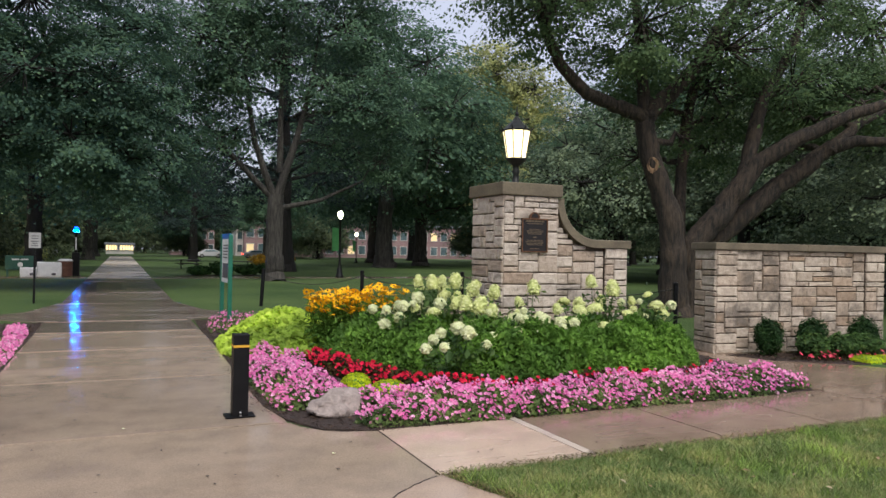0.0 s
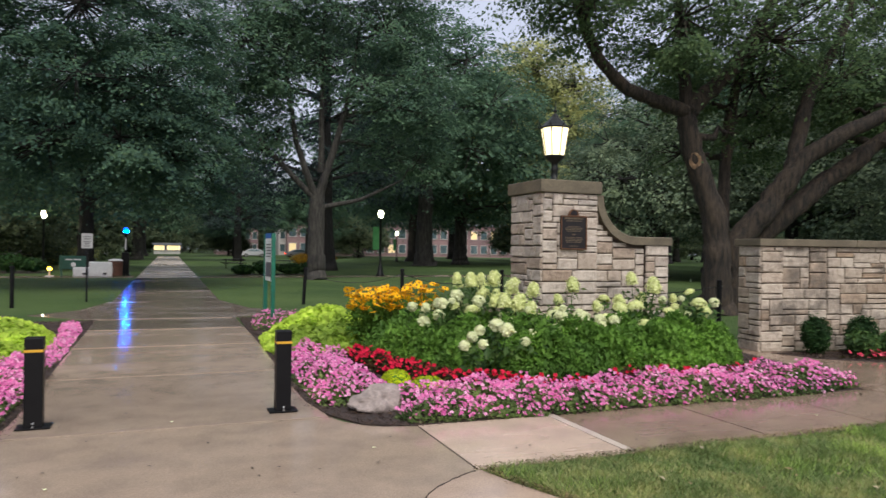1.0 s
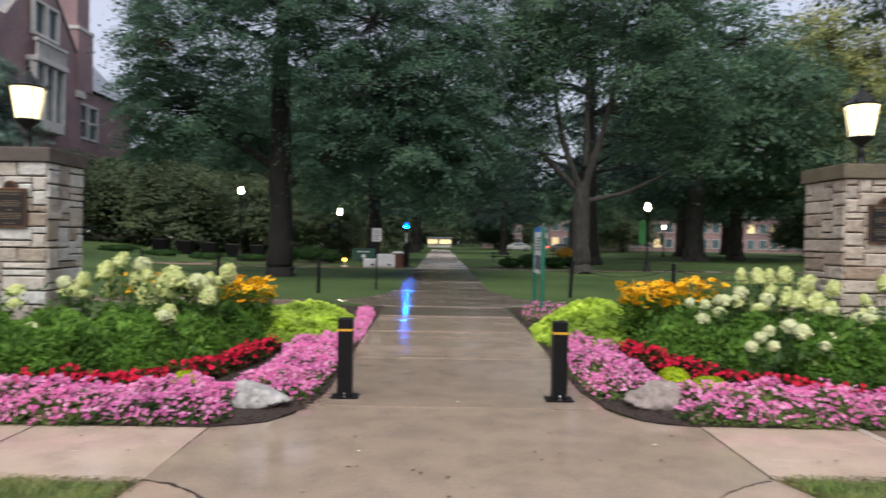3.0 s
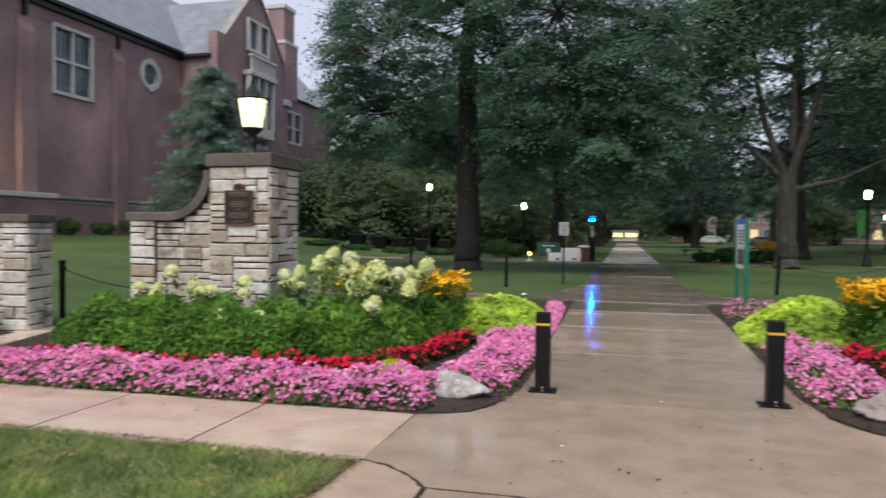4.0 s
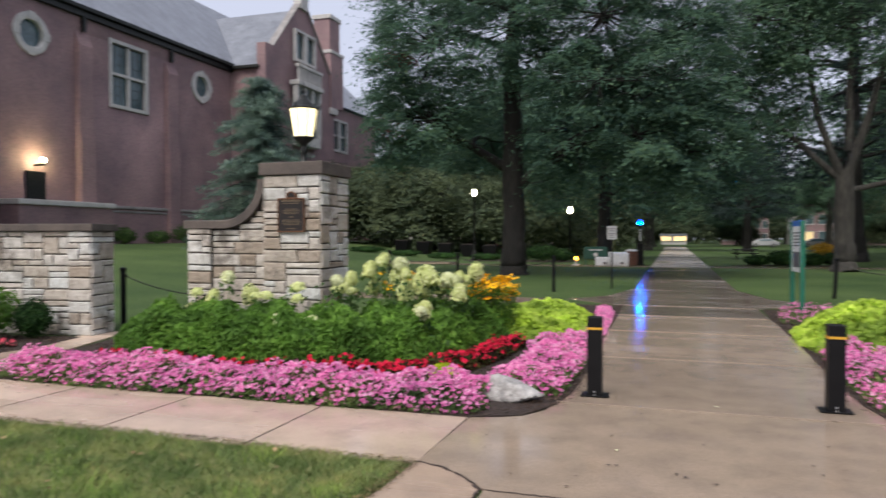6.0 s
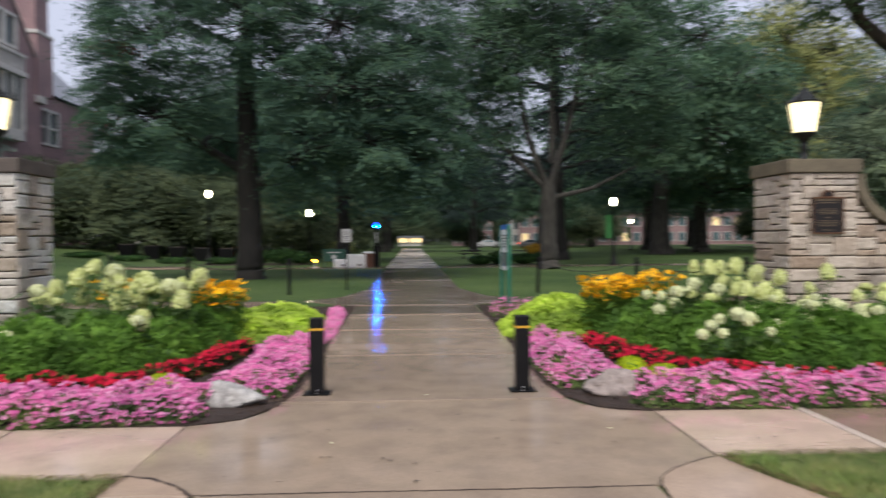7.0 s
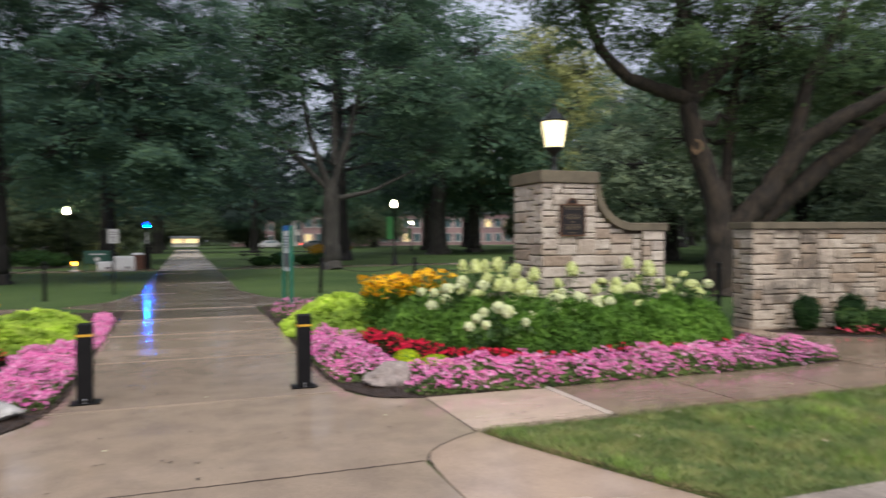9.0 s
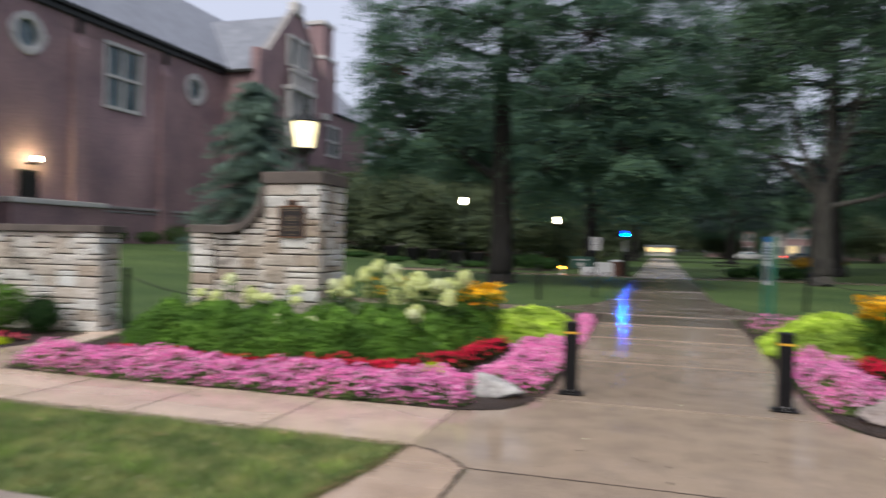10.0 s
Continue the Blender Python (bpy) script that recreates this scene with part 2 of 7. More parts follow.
def grass_material():
    m, nt, b = material("lawn")
    geo = nt.nodes.new("ShaderNodeNewGeometry")
    a = nt.nodes.new("ShaderNodeTexNoise")
    a.inputs["Scale"].default_value = 0.22
    a.inputs["Detail"].default_value = 6
    f = nt.nodes.new("ShaderNodeTexNoise")
    f.inputs["Scale"].default_value = 38
    f.inputs["Detail"].default_value = 4
    for n in (a, f):
        nt.links.new(geo.outputs["Position"], n.inputs["Vector"])
    c1 = ramp_node(nt, a.outputs[0], [(0.3, (0.038, 0.072, 0.025)), (0.7, (0.08, 0.122, 0.043))])
    c2 = ramp_node(nt, f.outputs[0], [(0.3, (0.6, 0.62, 0.55)), (0.7, (1.25, 1.2, 1.1))])
    col = mix_node(nt, c1.outputs[0], c2.outputs[0], 1.0, "MULTIPLY")
    nt.links.new(col, b.inputs["Base Color"])
    b.inputs["Roughness"].default_value = 0.85
    b.inputs["Specular IOR Level"].default_value = 0.15
    bump_node(nt, b, f.outputs[0], 0.8, 0.03)
    return m


def brick_material():
    """Dark red brickwork seen from far: courses, mortar and burnt headers."""
    m, nt, b = material("brickwork")
    geo = nt.nodes.new("ShaderNodeNewGeometry")
    sep = nt.nodes.new("ShaderNodeSeparateXYZ")
    nt.links.new(geo.outputs["Position"], sep.inputs[0])
    add = nt.nodes.new("ShaderNodeMath")
    nt.links.new(sep.outputs[0], add.inputs[0])
    nt.links.new(sep.outputs[1], add.inputs[1])
    com = nt.nodes.new("ShaderNodeCombineXYZ")
    nt.links.new(add.outputs[0], com.inputs[0])
    nt.links.new(sep.outputs[2], com.inputs[1])
    br = nt.nodes.new("ShaderNodeTexBrick")
    br.inputs["Scale"].default_value = 1.0
    br.inputs["Brick Width"].default_value = 0.22
    br.inputs["Row Height"].default_value = 0.075
    br.inputs["Mortar Size"].default_value = 0.008
    br.inputs["Color1"].default_value = (0.282, 0.172, 0.18, 1)
    br.inputs["Color2"].default_value = (0.203, 0.125, 0.133, 1)
    br.inputs["Mortar"].default_value = (0.27, 0.205, 0.19, 1)
    nt.links.new(com.outputs[0], br.inputs["Vector"])
    n = nt.nodes.new("ShaderNodeTexNoise")
    n.inputs["Scale"].default_value = 0.35
    n.inputs["Detail"].default_value = 6
    nt.links.new(geo.outputs["Position"], n.inputs["Vector"])
    s = ramp_node(nt, n.outputs[0], [(0.3, (0.75, 0.75, 0.8)), (0.7, (1.2, 1.18, 1.15))])
    col = mix_node(nt, br.outputs[0], s.outputs[0], 1.0, "MULTIPLY")
    nt.links.new(col, b.inputs["Base Color"])
    b.inputs["Roughness"].default_value = 0.8
    bump_node(nt, b, br.outputs[1], 0.3, -0.01)
    return m


M_LAWN = grass_material()
M_BLADE = verge_material()
M_TUFT = tuft_material()
M_PATH = wet_concrete("wet_concrete", (0.335, 0.266, 0.206), 0.58)
M_PALE_EDGE = wet_concrete("pale_worn_concrete", (0.60, 0.52, 0.45), 1.1)
# wet slabs; the tone is also darkened for the trees they mirror
M_PATH_WETDARK = wet_concrete("wet_tree_dark_concrete", (0.185, 0.152, 0.122), 0.68)
# paler, duller slabs beyond the second cross walk
M_PATH_FAR = wet_concrete("pale_far_concrete", (0.46, 0.42, 0.38), 1.5)
M_WALKWAY = wet_concrete("wet_concrete_pink", (0.49, 0.385, 0.308), 1.0)
M_MARGIN = wet_concrete("smooth_concrete_margin", (0.335, 0.266, 0.205), 0.7)
# damp brown slabs; tree shade is painted into the tone as well
M_DAMP_SHADED = wet_concrete("damp_shaded_concrete", (0.235, 0.172, 0.132), 0.75)
M_SHOULDER = wet_concrete("tan_ramp_concrete", (0.42, 0.318, 0.242), 0.95)
M_KERB = surface("kerb_concrete", (0.19, 0.155, 0.13), (0.33, 0.28, 0.235), 2.5, 0.6, 0.3, 0.006)
M_ASPHALT = surface("asphalt", (0.035, 0.035, 0.038), (0.065, 0.063, 0.062), 3, 0.35, 0.5, 0.006, 120)
M_MULCH = surface("bark_mulch", (0.022, 0.014, 0.011), (0.062, 0.038, 0.029), 14, 0.8, 1.0, 0.03, 70)
M_STONE = stone_material("limestone", [(0.0, (0.285, 0.215, 0.16)), (0.15, (0.40, 0.335, 0.275)), (0.5, (0.495, 0.437, 0.375)), (0.8, (0.44, 0.378, 0.32)), (0.93, (0.345, 0.312, 0.278)), (1.0, (0.375, 0.285, 0.21))])
M_STONE_WALL = stone_material("stained_limestone", [(0.0, (0.24, 0.175, 0.12)), (0.2, (0.36, 0.295, 0.23)), (0.5, (0.455, 0.395, 0.325)), (0.8, (0.41, 0.345, 0.28)), (1.0, (0.33, 0.245, 0.17))], (0.51, 0.65))
M_STONE_GREY = stone_material("weathered_limestone", [(0.0, (0.29, 0.235, 0.18)), (0.25, (0.42, 0.375, 0.32)), (0.6, (0.50, 0.465, 0.42)), (0.85, (0.55, 0.56, 0.54)), (1.0, (0.38, 0.32, 0.255))], (0.55, 0.67))
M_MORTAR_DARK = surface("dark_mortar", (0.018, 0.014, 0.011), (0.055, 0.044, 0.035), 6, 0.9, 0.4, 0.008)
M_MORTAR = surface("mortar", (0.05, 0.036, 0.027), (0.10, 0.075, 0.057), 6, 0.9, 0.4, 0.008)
M_COPING = surface("sandstone_coping", (0.085, 0.07, 0.047), (0.17, 0.14, 0.092), 2.2, 0.75, 0.35, 0.006, 40)
M_COPING_DARK = surface("weathered_coping", (0.055, 0.045, 0.04), (0.125, 0.10, 0.085), 2.2, 0.75, 0.35, 0.006, 40)
M_BLACK = surface("black_paint", (0.003, 0.003, 0.004), (0.006, 0.006, 0.007), 5, 0.42, 0.1, 0.002)
M_BLACK.node_tree.nodes["Principled BSDF"].inputs["Specular IOR Level"].default_value = 0.2
M_IRON = surface("dark_iron", (0.012, 0.013, 0.012), (0.03, 0.032, 0.03), 8, 0.45, 0.2, 0.002, None, 0.6)
M_YELLOW = surface("yellow_reflector", (0.55, 0.30, 0.02), (0.68, 0.38, 0.03), 20, 0.4, 0.1, 0.001)
M_BOLT = surface("steel", (0.35, 0.35, 0.36), (0.5, 0.5, 0.5), 30, 0.35, 0.1, 0.001, None, 1.0)
M_BRONZE = surface("bronze_plate", (0.007, 0.005, 0.006), (0.014, 0.010, 0.010), 12, 0.5, 0.3, 0.002, None, 0.2)
M_BRONZE_EDGE = surface("polished_bronze", (0.10, 0.05, 0.028), (0.22, 0.11, 0.06), 15, 0.4, 0.2, 0.002, None, 0.7)
M_LANTERN_GLASS = glow("lit_frosted_glass", (1.0, 0.85, 0.48), 0.86)
M_LETTER = surface("pale_raised_letters", (0.11, 0.08, 0.05), (0.19, 0.145, 0.095), 20, 0.45, 0.1, 0.001, None, 0.4)
M_BARK = bark_material("grey_brown_bark", (0.005, 0.004, 0.003), (0.05, 0.035, 0.024))
M_BARK_DARK = bark_material("wet_dark_bark", (0.004, 0.0035, 0.0035), (0.016, 0.0135, 0.012))
M_SCAR = bark_material("torn_wood", (0.05, 0.028, 0.016), (0.30, 0.19, 0.11))
M_BARK_GREY = bark_material("damp_grey_bark", (0.015, 0.014, 0.013), (0.06, 0.055, 0.05))
M_BOULDER = surface("pale_boulder", (0.20, 0.165, 0.15), (0.36, 0.30, 0.275), 5, 0.8, 0.8, 0.03, 22)
M_BOULDER_GREY = surface("grey_boulder", (0.16, 0.155, 0.15), (0.5, 0.48, 0.46), 6, 0.75, 0.9, 0.03, 20)
M_BRICK = brick_material()
M_LIMETRIM = surface("limestone_trim", (0.42, 0.405, 0.385), (0.60, 0.575, 0.545), 1.5, 0.75, 0.2, 0.01)
M_TRIMDARK = surface("dark_limestone_trim", (0.19, 0.175, 0.17), (0.32, 0.30, 0.29), 1.5, 0.75, 0.2, 0.01)
M_SLATE = surface("slate_roof", (0.13, 0.14, 0.165), (0.22, 0.235, 0.27), 0.8, 0.45, 0.3, 0.02, 6)
# teal base colour stands in for sky reflected in the panes
M_WINDOW = surface("sky_tinted_leaded_glass", (0.045, 0.075, 0.085), (0.13, 0.19, 0.205), 0.7, 0.08, 0.15, 0.01, 5)
M_GREEN = surface("green_paint", (0.008, 0.095, 0.06), (0.012, 0.135, 0.085), 6, 0.4, 0.1, 0.001)
M_BANNER = surface("green_cloth", (0.06, 0.26, 0.08), (0.09, 0.34, 0.11), 3, 0.8, 0.2, 0.004)
# white plate painted grey for its shaded side against the light
M_SIGNGREY = surface("backlit_sign_face", (0.24, 0.24, 0.24), (0.32, 0.32, 0.32), 5, 0.5, 0.1, 0.001)
M_DARKGREEN = surface("dark_green_board", (0.010, 0.060, 0.044), (0.016, 0.085, 0.06), 4, 0.45, 0.1, 0.001)
M_WHITE = surface("white_panel", (0.55, 0.56, 0.56), (0.72, 0.73, 0.73), 5, 0.5, 0.1, 0.001)
M_SHEET = surface("white_plastic_sheet", (0.72, 0.73, 0.75), (0.86, 0.87, 0.88), 4, 0.35, 0.3, 0.02)
M_INK = surface("dark_print", (0.06, 0.06, 0.07), (0.1, 0.1, 0.11), 9, 0.6, 0.05, 0.001)
M_BLUE = surface("blue_panel", (0.02, 0.10, 0.38), (0.03, 0.14, 0.48), 9, 0.4, 0.05, 0.001)
# extra emitter, far stronger than the beacon, for the path's blue streak
M_BLUESTREAK = glow("added_blue_ring", (0.004, 0.15, 1.0), 760.0)
M_BLUEDOME = glow("blue_beacon", (0.001, 0.035, 1.0), 6.0)
M_GLOBE = glow("lit_globe", (1.0, 0.86, 0.56), 32.0)
M_AMBER = glow("amber_lamp", (1.0, 0.30, 0.02), 12.0)
M_HEAD = glow("headlamp", (1.0, 0.93, 0.78), 14.0)
M_TAIL = glow("tail_lamp", (1.0, 0.05, 0.02), 5.0)
M_LITWIN = glow("lit_window", (1.0, 0.76, 0.40), 0.12)
M_SHOPLIGHT = glow("bright_shop_window", (1.0, 0.72, 0.30), 0.85)
M_RUST = surface("brown_slats", (0.10, 0.045, 0.03), (0.19, 0.085, 0.055), 8, 0.6, 0.3, 0.004)
M_TYRE = surface("rubber", (0.01, 0.01, 0.01), (0.02, 0.02, 0.02), 8, 0.7, 0.1, 0.001)

L_OAK = leaf_material("oak_leaves", [(0, (0.086, 0.14, 0.076)), (0.5, (0.098, 0.157, 0.08)), (0.85, (0.115, 0.177, 0.082)), (1, (0.145, 0.206, 0.093))], 0.55, 0.45, 0.06)
# maple and park greens carry a blue lift painted in for haze
L_MAPLE = leaf_material("hazed_maple_leaves", [(0, (0.072, 0.132, 0.108)), (0.5, (0.08, 0.143, 0.111)), (0.85, (0.09, 0.16, 0.105)), (1, (0.111, 0.175, 0.101))], 0.55, 0.45, 0.06)
L_MID = leaf_material("hazed_park_leaves", [(0, (0.092, 0.162, 0.118)), (0.6, (0.105, 0.18, 0.122)), (1, (0.119, 0.194, 0.118))], 0.55, 0.45, 0.06)
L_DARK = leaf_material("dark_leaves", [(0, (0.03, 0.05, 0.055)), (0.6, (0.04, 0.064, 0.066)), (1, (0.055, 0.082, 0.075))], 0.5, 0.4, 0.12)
# yellow-green leaves, their colour lifted further for sky-lit haze
L_PALE = leaf_material("pale_hazed_leaves", [(0, (0.238, 0.27, 0.119)), (0.6, (0.308, 0.331, 0.147)), (1, (0.378, 0.378, 0.168))], 0.55, 0.45, 0.06)
# needle colour lightened to carry the haze in front of the hall
L_BLUE = leaf_material("hazed_spruce_needles", [(0, (0.136, 0.204, 0.193)), (0.6, (0.185, 0.272, 0.244)), (1, (0.235, 0.328, 0.282))], 0.5, 0.3, 0.3)
L_RED = leaf_material("red_leaves", [(0, (0.13, 0.022, 0.028)), (1, (0.22, 0.04, 0.045))], 0.55, 0.45, 0.06)
# paler than foliage: distance haze is mixed into the leaf colour
L_HAZED = leaf_material("haze_lifted_leaves", [(0, (0.149, 0.201, 0.149)), (0.6, (0.184, 0.241, 0.169)), (1, (0.218, 0.276, 0.176))], 0.55, 0.45, 0.06)
L_SAGE = leaf_material("sage_leaves", [(0, (0.098, 0.129, 0.086)), (0.6, (0.122, 0.159, 0.099)), (1, (0.155, 0.188, 0.104))], 0.55, 0.45, 0.06)
M_STRAW = leaf_material("straw", [(0, (0.03, 0.02, 0.014)), (0.5, (0.09, 0.065, 0.035)), (1, (0.26, 0.2, 0.11))], 0.8, 0.0)
M_CHIP = leaf_material("bark_pieces", [(0, (0.018, 0.011, 0.009)), (0.6, (0.055, 0.034, 0.026)), (0.92, (0.10, 0.066, 0.05)), (1, (0.2, 0.15, 0.12))], 0.7, 0.0)
M_DRYLEAF = leaf_material("dry_leaf", [(0, (0.16, 0.09, 0.05)), (0.6, (0.34, 0.24, 0.15)), (1, (0.5, 0.42, 0.32))], 0.7, 0.1)
L_PETUNIA = leaf_material("petunia_leaves", [(0, (0.075, 0.12, 0.04)), (0.7, (0.15, 0.215, 0.075)), (1, (0.24, 0.29, 0.12))])
L_LUSH = leaf_material("lush_leaves", [(0, (0.087, 0.176, 0.032)), (0.6, (0.13, 0.259, 0.047)), (1, (0.181, 0.334, 0.065))])
L_AMBER = leaf_material("amber_leaves", [(0, (0.3, 0.16, 0.02)), (1, (0.45, 0.28, 0.03))])
L_LIME = leaf_material("lime_leaves", [(0, (0.291, 0.42, 0.052)), (0.5, (0.407, 0.56, 0.073)), (1, (0.524, 0.66, 0.117))])
L_BEGONIA = leaf_material("bronze_leaves", [(0, (0.030, 0.016, 0.010)), (0.6, (0.07, 0.04, 0.018)), (1, (0.07, 0.10, 0.02))])
L_HYDR = leaf_material("hydrangea_leaves", [(0, (0.05, 0.10, 0.034)), (0.6, (0.08, 0.15, 0.045)), (1, (0.12, 0.19, 0.055))])
L_BOX = leaf_material("boxwood_leaves", [(0, (0.02, 0.055, 0.018)), (0.6, (0.035, 0.085, 0.026)), (1, (0.06, 0.12, 0.035))])
L_SEDUM = leaf_material("sedum_leaves", [(0, (0.46, 0.56, 0.02)), (1, (0.66, 0.74, 0.04))])
P_PINK = leaf_material("pink_petals", [(0, (0.62, 0.13, 0.38)), (0.4, (0.74, 0.22, 0.48)), (0.75, (0.80, 0.31, 0.57)), (1, (0.88, 0.5, 0.71))], 0.6, 0.3, 0.14, 0.25)
P_EYE = surface("dark_pink_throat", (0.5, 0.06, 0.25), (0.6, 0.09, 0.32), 30, 0.6, 0.1, 0.001)
P_RED = leaf_material("red_petals", [(0, (0.42, 0.006, 0.03)), (1, (0.66, 0.02, 0.07))], 0.5, 0.2, 0.14, 0.25)
P_GOLD = leaf_material("golden_petals", [(0, (0.88, 0.41, 0.004)), (1, (0.95, 0.56, 0.012))], 0.55, 0.2, 0.14, 0.25)
P_CREAM = leaf_material("cream_petals", [(0, (0.56, 0.62, 0.24)), (0.5, (0.70, 0.74, 0.34)), (1, (0.80, 0.82, 0.48))], 0.6, 0.25, 0.14, 0.25)
P_WHITE = leaf_material("white_petals", [(0, (0.62, 0.658, 0.342)), (0.5, (0.705, 0.733, 0.45)), (1, (0.771, 0.79, 0.558))], 0.6, 0.25, 0.14, 0.25)
P_CORAL = leaf_material("coral_petals", [(0, (0.7, 0.06, 0.12)), (1, (0.82, 0.16, 0.22))], 0.55, 0.2, 0.14, 0.25)

# ---- ground ----
def build_ground():
    xs = np.unique(np.concatenate([np.linspace(-420, -60, 13), np.linspace(-60, 60, 81), np.linspace(60, 420, 13)]))
    ys = np.unique(np.concatenate([np.linspace(-160, 0, 8), [3.99, 4.02], np.linspace(5, 60, 56), np.linspace(60, 480, 16)]))
    verts = [(x, y, -0.14 if y < 4 else gh(x, y)) for y in ys for x in xs]
    nx = len(xs)
    faces = [(j * nx + i, j * nx + i + 1, (j + 1) * nx + i + 1, (j + 1) * nx + i) for j in range(len(ys) - 1) for i in range(nx - 1)]
    ob = link_mesh("ground", np_mesh("ground", verts, faces, True), M_LAWN)
    tagged(ob, "mown green lawn under the park trees", "lawn", kind="structure")


def slab_mesh(name, outline, top, thick=0.1, round_edge=0.008):
    """A concrete slab with eased edges from its outline, seen from above and run anticlockwise."""
    bm = bmesh.new()
    vs = [bm.verts.new((x, y, top)) for x, y in outline]
    f = bm.faces.new(vs)
    if f.normal.z < 0:
        f.normal_flip()
    g = bmesh.ops.inset_region(bm, faces=[f], thickness=round_edge, depth=0)
    outer = [e for e in bm.edges if e.is_boundary]
    low = bmesh.ops.extrude_edge_only(bm, edges=outer)
    for v in [v for v in low["geom"] if isinstance(v, bmesh.types.BMVert)]:
        v.co.z -= thick
    ring = {v for e in outer for v in e.verts}
    for v in ring:
        v.co.z -= round_edge * 0.7
    me = bpy.data.meshes.new(name)
    bmesh.ops.recalc_face_normals(bm, faces=bm.faces)
    bm.to_mesh(me)
    bm.free()
    return me


def build_road_and_kerbs():
    bm = bmesh.new()
    box(bm, -70, 70, -12, 3.84, -0.2, -0.125)
    tagged(part("road", bm, M_ASPHALT), "wet dark asphalt street", "road", kind="structure")
    for x0, x1 in ((-60, -2.55), (3.65, 60)):
        bm = bmesh.new()
        n = int((x1 - x0) / 3.0)
        for k in range(n):
            a, b = x0 + (x1 - x0) * k / n, x0 + (x1 - x0) * (k + 1) / n
            box(bm, a + 0.004, b - 0.004, 3.82, 4.1, -0.25, 0.03, 0.02)
        tagged(part("kerb", bm, M_KERB), "worn pale concrete kerb beside the street", "kerb", kind="structure")


def build_pavements():
    pave = thing("pavement", label="wet pinkish-brown concrete pavement with cut joints", category="pavement", kind="structure")
    gap = 0.011

    def slab(outline, mat, top=0.02, name="slab"):
        o = link_mesh(name, slab_mesh(name, outline, top), mat, pave)
        return o

    bm = bmesh.new()
    for q in ((-1.39, 1.75, 5.6, 130), (-1.9, 2.5, 6.3, 7.7), (2.5, 42, 6.42, 7.83), (-42, -2.0, 6.18, 7.55)):
        box(bm, q[0], q[1], q[2], q[3], -0.05, 0.007 + 0.001 * (q[0] > 2) + 0.002 * (q[0] < -3) - 0.003 * (q[2] == 6.3))
    part("joint_filler", bm, M_MULCH, pave, "dark grit in the joints")
    # main path, joint by joint
    joints = [5.72, 8.45, 11.5, 14.5, 17.2, 19.45, 22.4, 25.4, 28.4, 31.4, 34.4, 37.4, 40.4, 43.2, 46.2, 50, 54, 58, 62, 68, 76, 86, 98, 112, 130]
    for a, b in zip(joints, joints[1:]):
        wl, wr = (-1.41, 1.77)
        if a < 8:
            pts = [(-1.42, a + 0.026), (1.84, a + 0.026), (1.92, 5.92), (2.08, 6.1), (2.3, 6.25), (wr + 0.75, 6.34), (wr + 0.75, 7.84), (2.2, 7.92), (2.03, 8.03), (1.86, 8.25), (1.79, b - gap), (-1.33, b - gap), (-1.38, 8.1), (-1.55, 7.8), (-1.75, 7.68), (wl - 0.62, 7.58), (wl - 0.64, 6.2), (-1.8, 6.1), (-1.6, 5.95), (-1.48, 5.82)]
        elif 19 < a < 22:
            pts = [(wl, a + gap), (wr, a + gap), (wr + 1.6, a + 1.6), (wr + 0.6, b - gap), (wl - 0.6, b - gap), (wl - 1.6, a + 1.6)]
        elif 22 < a < 25:
            pts = [(wl - 0.6, a + gap), (wr + 0.6, a + gap), (wr + 0.05, b - gap), (wl - 0.05, b - gap)]
        else:
            pts = [(wl, a + gap), (wr, a + gap), (wr, b - gap), (wl, b - gap)]
        slab(pts, M_PATH if a < 17 else M_PATH_WETDARK if a < 43 else M_PATH_FAR)
    # sloping apron down to the street, with its rounded shoulders
    bm = bmesh.new()

    def fall(x, y):
        return (x, y, 0.02 - 0.012 * smooth(6.0, 4.0, y))

    def sheet(outline):
        vs = [bm.verts.new(fall(*p)) for p in outline]
        f = bm.faces.new(vs)
        lo = [bm.verts.new((v.co.x, v.co.y, v.co.z - 0.12)) for v in vs]
        for k in range(len(vs)):
            bm.faces.new((vs[k], lo[k], lo[(k + 1) % len(vs)], vs[(k + 1) % len(vs)]))

    rows_y = [3.84, 4.3, 4.75, 5.2, 5.711]
    for a, b in zip(rows_y, rows_y[1:]):
        sheet([(-1.40, a), (1.815, a), (1.815, b), (-1.40, b)])
    part("ramp", bm, M_PATH, pave, "sloping concrete kerb ramp")
    bm = bmesh.new()
    sheet([(1.828, 3.84), (3.6, 3.84), (3.42, 4.2), (3.08, 4.95), (2.66, 5.95), (2.535, 6.37), (2.51, 6.325), (2.3, 6.236), (2.09, 6.088), (1.93, 5.912), (1.852, 5.72), (1.828, 5.2)])
    sheet([(-1.413, 3.84), (-1.413, 5.2), (-1.432, 5.71), (-1.49, 5.81), (-1.61, 5.938), (-1.81, 6.086), (-2.045, 6.18), (-2.06, 6.12), (-2.08, 5.5), (-2.25, 4.6), (-2.5, 3.84)])
    part("ramp_shoulder", bm, M_SHOULDER, pave, "pale rounded shoulder of the kerb ramp")
    bm = bmesh.new()
    box(bm, 3.985, 4.076, 6.39, 7.85, 0.01, 0.0235, 0.002)
    part("joint_margin", bm, M_PALE_EDGE, pave, "pale worn strip beside a joint")
    # pale tooled margins along the joints of the path
    for j in joints[1:6]:
        for y0, y1 in ((j + 0.013, j + 0.05),):
            bm = bmesh.new()
            box(bm, -1.33, 1.69, y0, y1, 0.01, 0.0235, 0.002)
            part("joint_margin", bm, M_MARGIN, pave, "pale tooled edge of a concrete slab")
